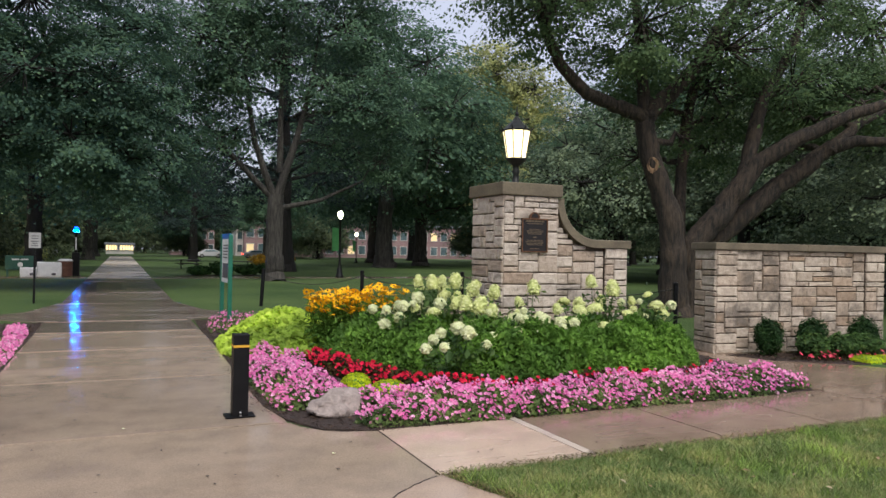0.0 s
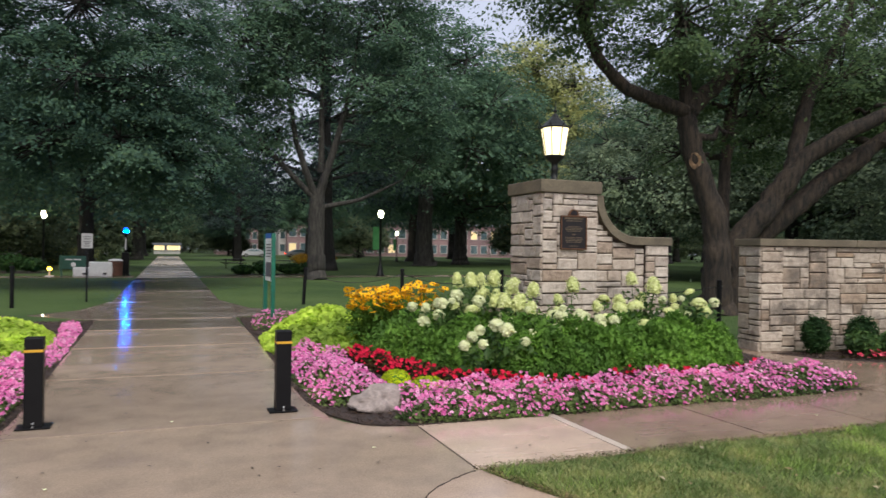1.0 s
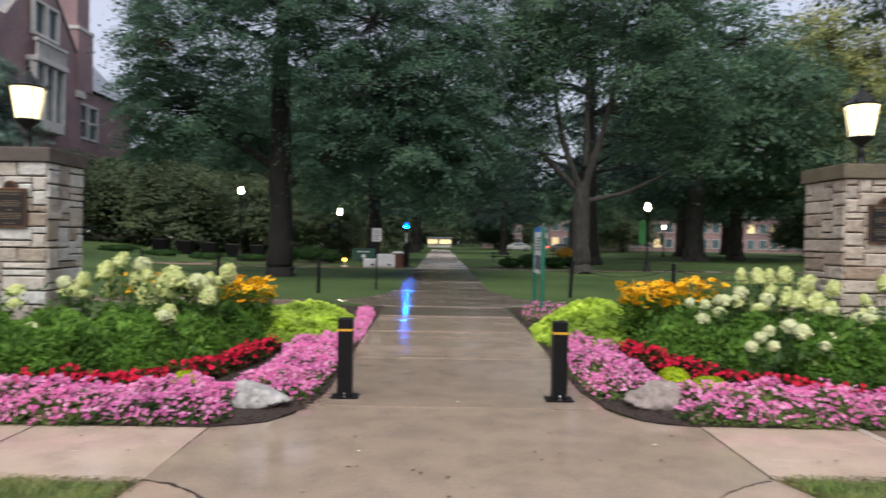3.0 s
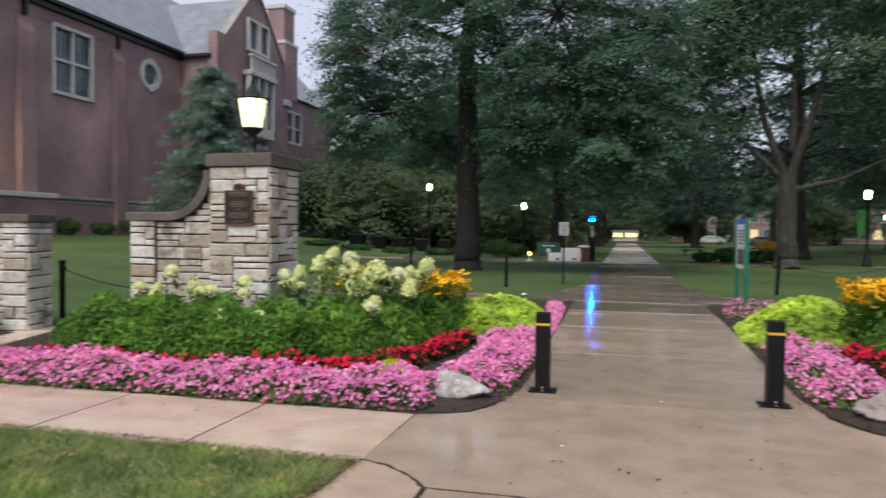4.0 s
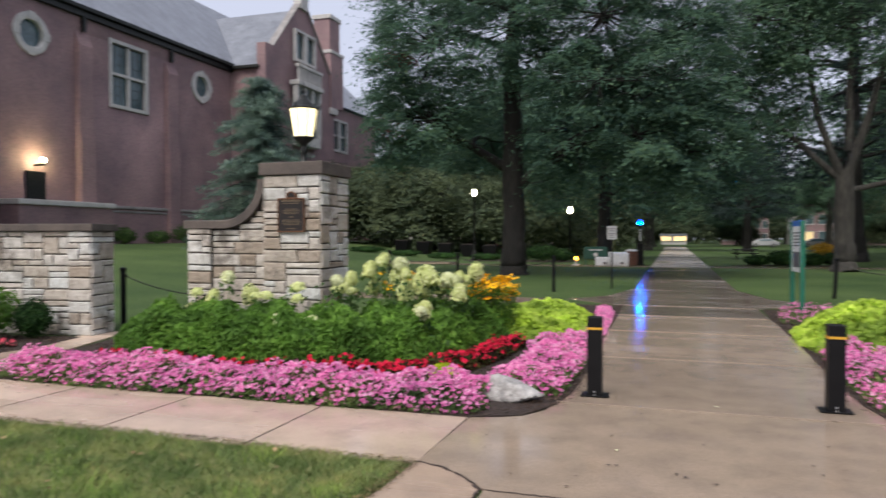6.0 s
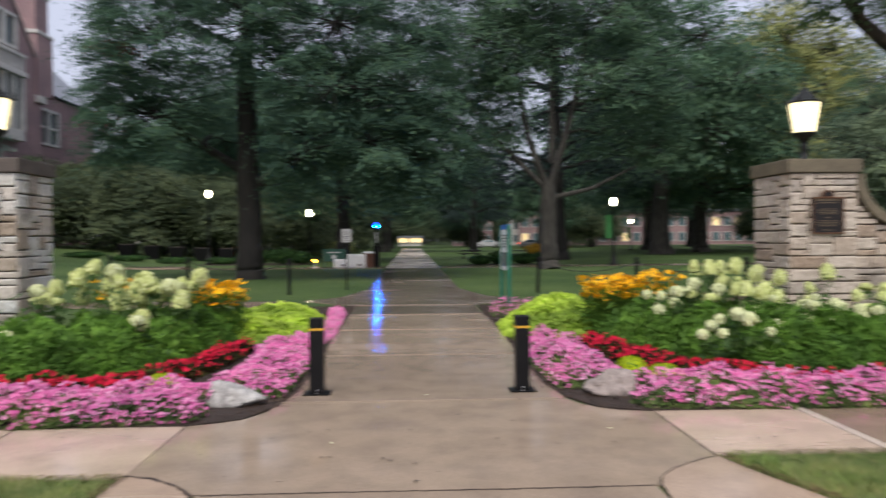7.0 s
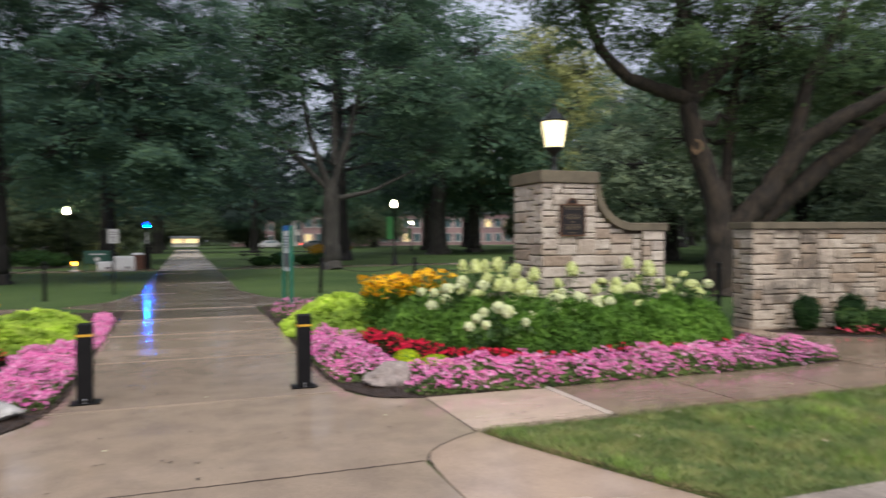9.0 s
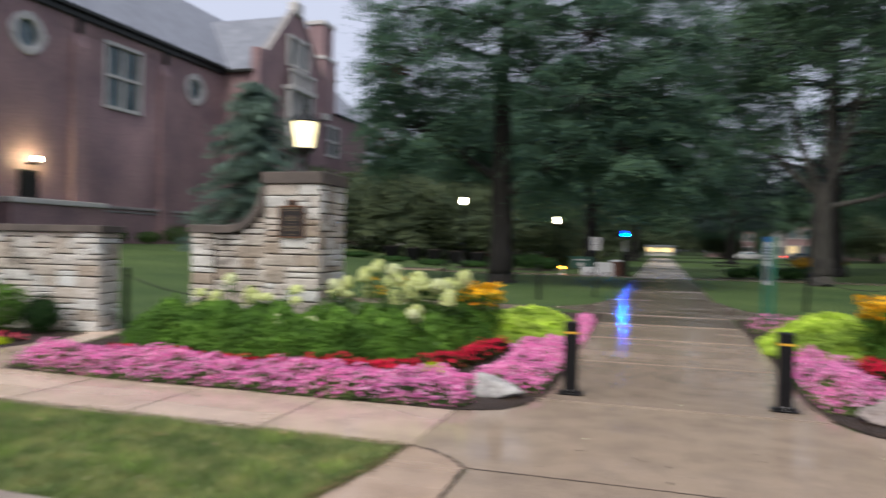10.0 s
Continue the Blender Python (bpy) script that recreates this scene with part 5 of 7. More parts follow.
BED = [(1.66, 19.3), (1.6, 17), (1.58, 14), (1.5, 10.5), (1.5, 9.3), (1.6, 8.6), (1.85, 8.06), (2.3, 7.86), (4.0, 7.845), (7.6, 7.845), (8.55, 7.87), (9.0, 8.7), (9.55, 11.0), (9.3, 11.35), (5.45, 11.42), (5.45, 12.6), (4.8, 14.6), (3.9, 17.4), (3.2, 19.3)]
Z_FRONT = [(2.15, 8.8), (2.42, 8.42), (2.2, 8.2), (2.3, 7.9), (3.0, 7.83), (4, 7.79), (5.2, 7.82), (6.3, 7.77), (7.75, 7.8), (8.6, 7.95), (8.8, 8.5), (8.3, 8.85), (7.6, 8.95), (5, 8.8), (4, 8.8), (3.4, 8.95), (2.85, 9.0), (2.5, 9.1)]
Z_SIDE = [(1.6, 8.95), (2.1, 8.8), (2.5, 9.15), (2.45, 10.2), (2.35, 11.2), (2.65, 12.1), (2.1, 12.8), (1.68, 12.6), (1.56, 10.6)]
Z_TIP = [(1.72, 16.4), (2.2, 15.9), (3.1, 17.8), (2.9, 19.0), (2.1, 19.05), (1.8, 18)]
Z_EDGE = [(1.6, 12.55), (2.05, 12.6), (1.98, 14.0), (1.98, 16.0), (2.15, 17.6), (2.2, 18.4), (1.9, 18.6), (1.68, 17.0), (1.58, 14.0)]
Z_LIME_NARROW = [(1.9, 13.6), (2.0, 12.6), (2.5, 12.1), (3.2, 12.2), (3.6, 12.5), (4.4, 13.4), (4.4, 15.4), (3.6, 17.4), (2.6, 17.8), (1.95, 15.6)]
Z_LIME = [(1.58, 13.5), (1.75, 12.5), (2.4, 12.0), (3.2, 12.2), (3.6, 12.5), (4.4, 13.3), (4.4, 15.2), (3.4, 16.8), (2.2, 16.5), (1.66, 15)]
Z_RED = [(2.62, 12.3), (2.7, 11.0), (2.95, 9.8), (3.5, 9.02), (4.3, 8.84), (7.4, 8.98), (8.1, 9.15), (8.3, 9.4), (4.6, 9.2), (3.7, 9.7), (3.25, 11), (3.1, 12.3)]
Z_BLOOM = [(2.62, 12.2), (2.7, 11.0), (2.95, 9.8), (3.5, 9.02), (4.3, 8.84), (7.4, 8.98), (8.1, 9.15), (8.2, 9.28), (7.4, 9.12), (4.5, 9.06), (3.6, 9.42), (3.12, 10.5), (2.9, 12.2)]
Z_GREEN = [(2.95, 12.3), (3.1, 11), (3.55, 9.7), (4.5, 9.1), (7.5, 9.2), (8.3, 9.7), (8.6, 10.7), (8.1, 11.25), (5.2, 11.25), (4.2, 12.6)]


def bark_chips(poly, count, rng):
    p, _ = scatter(poly, count, rng)
    pos = np.column_stack([p, rng.uniform(0.028, 0.05, count)])
    nor = np.column_stack([rng.normal(size=(count, 2)) * 0.4, np.ones(count)])
    return leaf_arrays(pos, nor, rng.uniform(0.02, 0.06, count), rng, 0.4, 0.1)


def mulch_bed(poly, name, rng, chips):
    bm = bmesh.new()
    f = bm.faces.new([bm.verts.new((x, y, 0.022)) for x, y in poly])
    f.normal_update()
    bmesh.ops.inset_region(bm, faces=[f], thickness=0.09, depth=0)
    for v in bm.verts:
        if not any(e.is_boundary for e in v.link_edges):
            v.co.z = 0.04
    ext = bmesh.ops.extrude_edge_only(bm, edges=[e for e in bm.edges if e.is_boundary])
    for v in ext["geom"]:
        if isinstance(v, bmesh.types.BMVert):
            v.co.z -= 0.1
    bmesh.ops.triangulate(bm, faces=[f for f in bm.faces if len(f.verts) > 4])
    tagged(part(name, bm, M_MULCH), "dark damp bark mulch in a planting bed", "mulch", kind="structure")
    put_stuff("bark_chips", bark_chips(poly, chips, rng), M_CHIP, "loose dark bark chips on the bed", "mulch")


def flower_head_mesh(kind):
    """A cone or ball of small overlapping petals."""
    rng = np.random.default_rng(200 + kind)
    n = 300
    t = rng.random(n)
    a = rng.uniform(0, 2 * math.pi, n)
    if kind == 0:      # upright cone
        r = 0.1 * np.sqrt(np.clip(1 - ((t - 0.36) / 0.68) ** 2, 0, 1)) * (1.06 - 0.22 * t)
        z = 0.225 * t - 0.05
    elif kind == 1:    # round ball
        r = 0.09 * np.sqrt(np.clip(1 - (2 * t - 1) ** 2, 0, 1))
        z = 0.085 * (2 * t - 1) + 0.05
    else:              # broad loose dome
        r = 0.115 * np.sqrt(np.clip(1 - (1.5 * t - 0.5) ** 2, 0, 1))
        z = 0.13 * t - 0.02
    r = r * rng.uniform(0.9, 1.1, n) * (1 + 0.14 * np.sin(3 * a + 9 * t) + 0.1 * np.sin(6 * a) * np.sin(19 * t))
    pos = np.column_stack([r * np.cos(a), r * np.sin(a), z])
    nor = np.column_stack([np.cos(a), np.sin(a), 0.2 + t]) + rng.normal(size=(n, 3)) * 0.3
    v, f = leaf_arrays(pos, nor, rng.uniform(0.024, 0.042, n), rng, 0.9, 0.05)
    # solid heart behind the petals
    prof = {0: ((0.05, -0.05), (0.085, 0.0), (0.088, 0.05), (0.07, 0.115), (0.02, 0.165)), 1: ((0.02, -0.035), (0.078, 0.01), (0.089, 0.05), (0.072, 0.105), (0.015, 0.134)), 2: ((0.04, -0.025), (0.108, 0.01), (0.106, 0.05), (0.072, 0.092), (0.01, 0.11))}[kind]
    hv = [(q * math.cos(math.pi * k / 5), q * math.sin(math.pi * k / 5), h) for q, h in prof for k in range(10)]
    hf = [(j * 10 + k, j * 10 + (k + 1) % 10, j * 10 + 10 + (k + 1) % 10, j * 10 + 10 + k) for j in range(4) for k in range(10)]
    return np_mesh("flower_head", np.concatenate([v, hv]), np.concatenate([f, np.array(hf) + len(v)]))


HEADS = [flower_head_mesh(k) for k in range(3)]
for k in range(3):
    HEADS[k].materials.append(P_CREAM if k == 0 else P_WHITE if k == 1 else P_CREAM)


def hydrangea(x, y, h, spread, heads, style, seed, small=1.0):
    rng = np.random.default_rng(seed)
    b = thing("hydrangea", (x, y, 0.03), 0, "panicle hydrangea with upright cream-green flower heads" if style == 0 else "hydrangea with rounded white flower heads among green leaves", "hydrangea", "hydrangeas")
    tb = Tubes()
    pos, nor, placed = [], [], []
    for k in range(int(heads * 1.08)):
        for attempt in range(12):
            a = rng.uniform(0, 2 * math.pi)
            r = 1.3 * spread * math.sqrt(rng.random())
            if all(math.hypot(r * math.cos(a) - p, r * math.sin(a) - q) > 0.17 for p, q in placed):
                break
        placed.append((r * math.cos(a), r * math.sin(a)))
        tip = Vector((r * math.cos(a), r * math.sin(a), h * rng.uniform(0.66, 1.0) - 0.28 * r))
        tb.add(bezier((tip.x * 0.25, tip.y * 0.25, 0), (tip.x * 0.7, tip.y * 0.7, tip.z * 0.6), tip, 5), [0.010, 0.009, 0.008, 0.007, 0.006], 5)
        o = new("flower_head", HEADS[style if rng.random() < 0.75 else int(rng.integers(0, 3))])
        o.parent = b
        sz = rng.uniform(0.6, 1.1) * small * (1.1 if style == 0 else 0.9)
        o.matrix_basis = Matrix.Translation(tip) @ Euler((rng.normal() * 0.25, rng.normal() * 0.25, rng.uniform(0, 6))).to_matrix().to_4x4() @ Matrix.Scale(sz, 4)
        m = 42
        u = rng.random(m) ** 0.7
        q = np.array(tip)[None] * (0.15 + 0.85 * u[:, None]) + rng.normal(size=(m, 3)) * np.array((0.11, 0.11, 0.05))
        q[:, 2] -= 0.03
        pos.append(q)
        nor.append(np.column_stack([rng.normal(size=m) * 0.7, rng.normal(size=m) * 0.7 - 0.3, np.ones(m)]))
    pos, nor = np.concatenate(pos), np.concatenate(nor)
    link_mesh("stem_cluster", tb.mesh("stem_cluster"), L_HYDR, b)["kind"] = "stuff"
    v, f = leaf_arrays(pos, nor, rng.uniform(0.07, 0.13, len(pos)), rng, 0.55, 0.12, 0.35)
    link_mesh("leaves", np_mesh("leaves", v, f), L_HYDR, b)["kind"] = "stuff"


def coneflowers(x, y, r, h, count, seed):
    rng = np.random.default_rng(seed)
    b = thing("coneflower_clump", (x, y, 0.03), 0, "clump of golden yellow coneflowers with dark centres", "flowers", "coneflowers")
    n = count
    a, q = rng.uniform(0, 2 * math.pi, n), r * np.sqrt(rng.random(n))
    tip = np.column_stack([q * np.cos(a), q * np.sin(a), h * rng.uniform(0.72, 1.05, n) - 0.12 * q])
    tb = Tubes()
    for k in range(n):
        tb.add([(tip[k, 0] * 0.5, tip[k, 1] * 0.5, 0), tuple(tip[k] * np.array((0.85, 0.85, 0.6))), tuple(tip[k])], [0.006, 0.005, 0.004], 3)
    verts, faces = [], []
    for k in range(n):
        lean = Euler((rng.normal() * 0.35 + 0.35, rng.normal() * 0.35, rng.uniform(0, 6))).to_matrix()
        c = Vector(tip[k])
        for p in range(9):
            t = 2 * math.pi * p / 9
            d, w = Vector((math.cos(t), math.sin(t), -0.12)), Vector((-math.sin(t), math.cos(t), 0))
            L = 0.08 * rng.uniform(0.85, 1.15)
            o = len(verts)
            for co in (d * 0.012, d * L * 0.6 + w * 0.019, d * L, d * L * 0.6 - w * 0.019):
                verts.append(tuple(c + lean @ co))
            faces.append((o, o + 1, o + 2, o + 3))
    link_mesh("petals", np_mesh("petals", verts, faces), P_GOLD, b, "golden petals")["kind"] = "stuff"
    bm = bmesh.new()
    for k in range(n):
        bmesh.ops.create_icosphere(bm, subdivisions=1, radius=0.014, matrix=Matrix.Translation(tuple(tip[k] + np.array((0, 0, 0.006)))))
    part("flower_centres", bm, M_RUST, b, "dark brown flower centres")["kind"] = "stuff"
    link_mesh("stem_cluster", tb.mesh("stem_cluster"), L_LUSH, b)["kind"] = "stuff"
    m = count * 14
    a, q, u = rng.uniform(0, 2 * math.pi, m), r * np.sqrt(rng.random(m)) * 0.95, rng.random(m)
    v, f = leaf_arrays(np.column_stack([q * np.cos(a), q * np.sin(a), h * 0.82 * u]), np.column_stack([rng.normal(size=(m, 2)) * 0.6, np.ones(m)]), rng.uniform(0.06, 0.12, m), rng, 0.4, 0.12, 0.3)
    link_mesh("leaves", np_mesh("leaves", v, f), L_LUSH, b)["kind"] = "stuff"


def boulder(x, y, sx, sy, sz, mat, label, seed, slope):
    bm = bmesh.new()
    bmesh.ops.create_icosphere(bm, subdivisions=4, radius=1)
    for v in bm.verts:
        p = v.co.normalized()
        n = noise.noise(p * 1.3 + Vector((seed, 0, 0))) * 0.32 + noise.noise(p * 3.1 + Vector((seed, 5, 0))) * 0.13 + noise.noise(p * 8 + Vector((0, seed, 0))) * 0.04
        q = p * (1 + n)
        ledge = 0.10 * (math.floor(q.z * 3.0 + 1.4 * q.x) - (q.z * 3.0 + 1.4 * q.x))
        v.co = Vector((q.x * sx, q.y * sy + 0.5 * ledge * sy, (max(q.z, -0.35) * (1.0 + slope * q.x) - 0.35 * slope * q.x * (q.z < 0)) * sz + ledge * sz))
    ob = part("boulder", bm, mat, flat=True)
    ob.matrix_basis = pose(x, y, 0.02 + 0.3 * sz, 0, 0, 8 * slope)
    tagged(ob, label, "rock", "bed boulders")


def sedum(x, y, r, h, seed):
    rng = np.random.default_rng(seed)
    n = 1500
    d = rng.normal(size=(n, 3))
    d /= np.linalg.norm(d, axis=1, keepdims=True)
    d[:, 2] = np.abs(d[:, 2])
    pos = d * np.array((r, r * 0.85, h)) * rng.uniform(0.8, 1.03, (n, 1))
    v, f = leaf_arrays(pos, d + rng.normal(size=(n, 3)) * 0.4, rng.uniform(0.018, 0.035, n), rng, 0.7)
    ob = link_mesh("sedum", np_mesh("sedum", v, f), L_SEDUM)
    ob.location = (x, y, 0.1 if abs(x) < 4 else 0.03)
    bm = bmesh.new()
    lathe(bm, [(r * 0.9, -0.09), (r * 0.8, 0.0), (r * 0.75, h * 0.5), (r * 0.4, h * 0.85)], 12)
    part('cushion', bm, L_LUSH, ob)
    tagged(ob, "low cushion of bright lime-green sedum", "plant", "sedum cushions")


def plant_bed(s):
    rng = np.random.default_rng(40 + s)
    mulch_bed(side(BED, s), "mulch_bed", rng, 17000)
    for zone, dens in ((Z_FRONT, 1.0), (Z_SIDE, 1.0), (Z_TIP, 0.22) if s > 0 else (Z_EDGE, 0.9)):
        z = side(zone, s)
        tall = 0.08 if zone is Z_EDGE else 0.25
        put_stuff("petunia_leaves", mound(z, tall, 2900 * dens, 0.05, rng, 0.2, 0.2, 0.55, 3.6, 0.8, 0.6, 3), L_PETUNIA, "low green petunia foliage", "leaves")
        v, f, ev, ef = blossoms(z, tall + 0.01, (640 if s > 0 else 900) * dens, 0.045, rng, 0.16, 0.55, 3.6, 3, 0.75 if s > 0 else 0.4)
        put_stuff("petunias", (v, f), P_PINK, "carpet of pink petunias along the edge of the bed", "flowers")
        put_stuff("petunia_throats", (ev, ef), P_EYE, "dark pink throats of the petunias", "flowers")
    put_stuff("sweet_potato_vine", mound(side(Z_LIME if s > 0 else Z_LIME_NARROW, s), 0.58, 1250, 0.125, rng, 0.6, 0.35, 0.5, 2.2, 0.6, 0.85, 4, 0.3), L_LIME, "spreading mound of lime-green sweet potato vine", "plant")
    z = side(Z_RED, s)
    put_stuff("begonia_leaves", mound(z, 0.3, 1700, 0.07, rng, 0.2, 0.2, 0.3, 2.2, 0.7, 0.7, 6), L_BEGONIA, "bronze-green begonia foliage", "leaves")
    v, f, ev, ef = blossoms(side(Z_BLOOM, s), 0.30, 300, 0.062, rng, 0.12, 0.3, 2.2, 6, 0.95)
    put_stuff("begonias", (v, f), P_RED, "band of deep red begonias", "flowers")
    put_stuff("green_foliage", mound(side(Z_GREEN, s), 0.72, 4600, 0.085, rng, 0.13, 0.1, 0.45 if s > 0 else 0.3, 3.6, 0.9, 0.5, 8, 0.4), L_LUSH, "dense waist-low mass of green leafy perennials", "plant")
    if s > 0:
        boulder(2.3, 8.66, 0.31, 0.2, 0.2, M_BOULDER, "pale sloping boulder at the corner of the bed", 1.0, 0.55)
        sedum(2.9, 9.75, 0.19, 0.15, 1)
        sedum(3.1, 9.12, 0.25, 0.16, 2)
        spots = [(4.4, 11.15, 1.46, 0.4, 10, 0), (4.85, 10.9, 1.3, 0.34, 8, 0), (3.85, 11.1, 1.12, 0.46, 16, 1), (5.1, 10.4, 1.0, 0.45, 13, 1), (3.95, 9.55, 0.86, 0.36, 8, 1), (5.9, 10.3, 0.98, 0.45, 12, 1), (5.9, 10.9, 1.25, 0.12, 2, 0), (6.7, 10.6, 1.08, 0.36, 8, 2), (7.25, 10.9, 1.32, 0.3, 4, 0), (7.95, 10.7, 1.12, 0.32, 7, 2), (8.4, 10.9, 1.02, 0.3, 6, 1)]
        coneflowers(3.55, 12.75, 0.6, 1.08, 170, 1)
        coneflowers(4.4, 13.0, 0.42, 1.12, 55, 2)
    else:
        boulder(-1.82, 8.45, 0.33, 0.19, 0.19, M_BOULDER_GREY, "grey streaked angular boulder at the corner of the bed", 2.0, -0.55)
        sedum(-2.75, 9.0, 0.19, 0.16, 3)
        spots = [(3.6, 11.2, 1.42, 0.42, 10, 0), (4.3, 10.9, 1.4, 0.38, 9, 0), (5.0, 10.7, 1.2, 0.32, 5, 2), (6.3, 10.8, 1.05, 0.35, 4, 2), (7.1, 10.8, 1.2, 0.3, 3, 0), (7.9, 10.6, 0.9, 0.4, 3, 2), (3.4, 10.2, 0.82, 0.3, 3, 1), (5.4, 10.0, 0.8, 0.5, 3, 1)]
        coneflowers(-3.2, 12.8, 0.55, 1.06, 140, 3)
        coneflowers(-4.7, 12.7, 0.4, 1.1, 26, 4)
    for k, (u, y, h, sp, n, st) in enumerate(spots):
        hydrangea(CX + s * u, y, h, sp, n, st, 300 + 20 * s + k, 1.0 if s > 0 else 1.2)


for s in (1, -1):
    plant_bed(s)


def shrub(x, y, r, h, mat, label, count, size, seed, name="shrub"):
    """A leafy bush on a few short stems."""
    rng = np.random.default_rng(seed)
    t = thing(name, (x, y, gh(x, y) + (0.03 if x > -20 else 0)), 0, label, "shrub", "wall shrubs" if x > -20 else "hall shrubs")
    tb = Tubes()
    for k in range(6):
        a = 2 * math.pi * k / 6
        tb.add([(0.03 * math.cos(a), 0.03 * math.sin(a), -0.03), (r * 0.5 * math.cos(a), r * 0.5 * math.sin(a), h * 0.7)], [0.014, 0.006], 5)
    d = rng.normal(size=(count, 3))
    d /= np.linalg.norm(d, axis=1, keepdims=True)
    rad = rng.uniform(0.45, 1.0, (count, 1)) ** 0.6 * (0.74 + 0.38 * lumps(d[:, :2] * 3 + d[:, 2:] * 2, 2.4, seed)[:, None] + rng.normal(size=(count, 1)) * 0.05)
    pos = d * rad * np.array((r, r, h * 0.52)) + np.array((0, 0, h * 0.52))
    v, f = leaf_arrays(pos, d + np.array((0, 0, 0.5)) + rng.normal(size=(count, 3)) * 0.4, size * rng.uniform(0.6, 1.3, count), rng, 0.6)
    link_mesh("stem_cluster", tb.mesh("stem_cluster"), M_BARK_DARK, t)["kind"] = "stuff"
    link_mesh("leaves", np_mesh("leaves", v, f), mat, t)["kind"] = "stuff"


def wall_bed(s):
    rng = np.random.default_rng(60 + s)
    if s > 0:
        bed = [(10.2, 10.8), (10.45, 10.0), (11.4, 9.3), (13.2, 8.9), (16, 8.6), (16, 9.9), (14.1, 10.32)]
        for k, (x, y, r) in enumerate(((10.82, 10.42, 0.26), (11.8, 10.3, 0.28), (12.95, 10.12, 0.28))):
            shrub(x, y, r, 0.66, L_BOX, "small clipped dark green boxwood", 3800, 0.05, 80 + k, "boxwood")
        for k, (x, y, r) in enumerate(((11.45, 10.0, 0.3), (12.0, 9.85, 0.36), (12.5, 9.8, 0.34), (14.0, 9.8, 0.5))):
            shrub(x, y, r, 0.42, L_HYDR, "low green leafy perennial at the foot of the wall", 900, 0.09, 90 + k)
        pink = [(12.6, 9.2), (13.3, 8.98), (14.2, 8.85), (14.2, 9.25), (13.0, 9.45)]
        coral = [(10.8, 9.95), (11.4, 9.55), (12.6, 9.4), (13.6, 9.45), (13.6, 9.7), (12.4, 9.65), (11.5, 9.95)]
        sed = ((12.0, 9.38, 0.3), (12.35, 9.3, 0.24), (13.9, 9.15, 0.36), (14.35, 9.15, 0.26))
    else:
        bed = [(-14.2, 10.3), (-16, 9.9), (-16, 7.72), (-10.2, 7.72), (-9.88, 7.95), (-9.8, 8.8), (-9.75, 9.8), (-9.95, 10.75)]
        for k, (x, y, r) in enumerate(((-12.7, 9.75, 0.66), (-11.95, 9.8, 0.66), (-11.25, 9.95, 0.62), (-13.5, 9.7, 0.64))):
            shrub(x, y, r, 0.92 + 0.05 * (k % 2), L_LUSH, "dense green leafy bush at the foot of the wall", 1500, 0.10, 95 + k)
        shrub(-10.62, 10.4, 0.33, 0.66, L_BOX, "small clipped dark green boxwood", 3800, 0.05, 84, "boxwood")
        pink = [(-9.8, 8.0), (-9.8, 8.75), (-10.3, 9.15), (-11.2, 9.1), (-12.5, 8.9), (-15.8, 8.9), (-15.8, 7.72), (-10.1, 7.72)]
        coral = [(-10.0, 9.55), (-10.25, 9.25), (-10.8, 9.15), (-12.4, 8.95), (-12.4, 9.25), (-10.6, 9.65)]
        sed = ((-10.18, 9.12, 0.2),)
    mulch_bed(bed if s > 0 else bed[::-1][::-1], "mulch_bed", rng, 7000)
    put_stuff("petunia_leaves", mound(pink, 0.2, 2200, 0.055, rng, 0.2, 0.2, 0.3, 3.0, 0.8, 0.6, 3), L_PETUNIA, "low green petunia foliage", "leaves")
    v, f, ev, ef = blossoms(pink, 0.2, 420 if s > 0 else 700, 0.055, rng, 0.2, 0.3, 3.0, 3, 0.4)
    put_stuff("petunias", (v, f), P_PINK, "pink petunias before the wall", "flowers")
    put_stuff("begonia_leaves", mound(coral, 0.16, 900, 0.06, rng, 0.2, 0.2, 0.3, 3.0, 0.8, 0.6, 3), L_BEGONIA, "sparse bronze begonia foliage", "leaves")
    v, f, ev, ef = blossoms(coral, 0.2, 120, 0.08, rng, 0.2, 0.3, 3.0, 3, 0.8)
    put_stuff("begonias", (v, f), P_CORAL, "coral red begonias on the mulch", "flowers")
    for k, (x, y, r) in enumerate(sed):
        sedum(x, y, r, 0.1, 20 + k + s)


wall_bed(1)
wall_bed(-1)


def grass_blades(poly, count, seed, name="grass", height=0.058, tufts=0.5):
    rng = np.random.default_rng(seed)
    p, d = scatter(poly, count, rng)
    k = lumps(p, 3.2, seed)
    keep = rng.random(len(p)) < 0.45 + tufts * k + 0.2
    p, k = p[keep], k[keep]
    n = len(p)
    h = height * rng.uniform(0.5, 1.2, n) * (0.75 + 0.55 * k)
    a = rng.uniform(0, 2 * math.pi, n)
    w = rng.uniform(0.002, 0.0045, n)
    lean = rng.normal(size=(n, 2)) * 0.85
    v = np.empty((n, 3, 3))
    base = np.column_stack([p, np.zeros(n)])
    ax = np.column_stack([np.cos(a), np.sin(a), np.zeros(n)])
    v[:, 0], v[:, 1] = base - ax * w[:, None], base + ax * w[:, None]
    v[:, 2] = base + np.column_stack([lean * h[:, None], h])
    me = np_mesh(name, v.reshape(-1, 3), np.arange(3 * n).reshape(-1, 3))
    tagged(link_mesh(name, me, M_BLADE), "short green verge grass beside the kerb", "grass", kind="stuff")


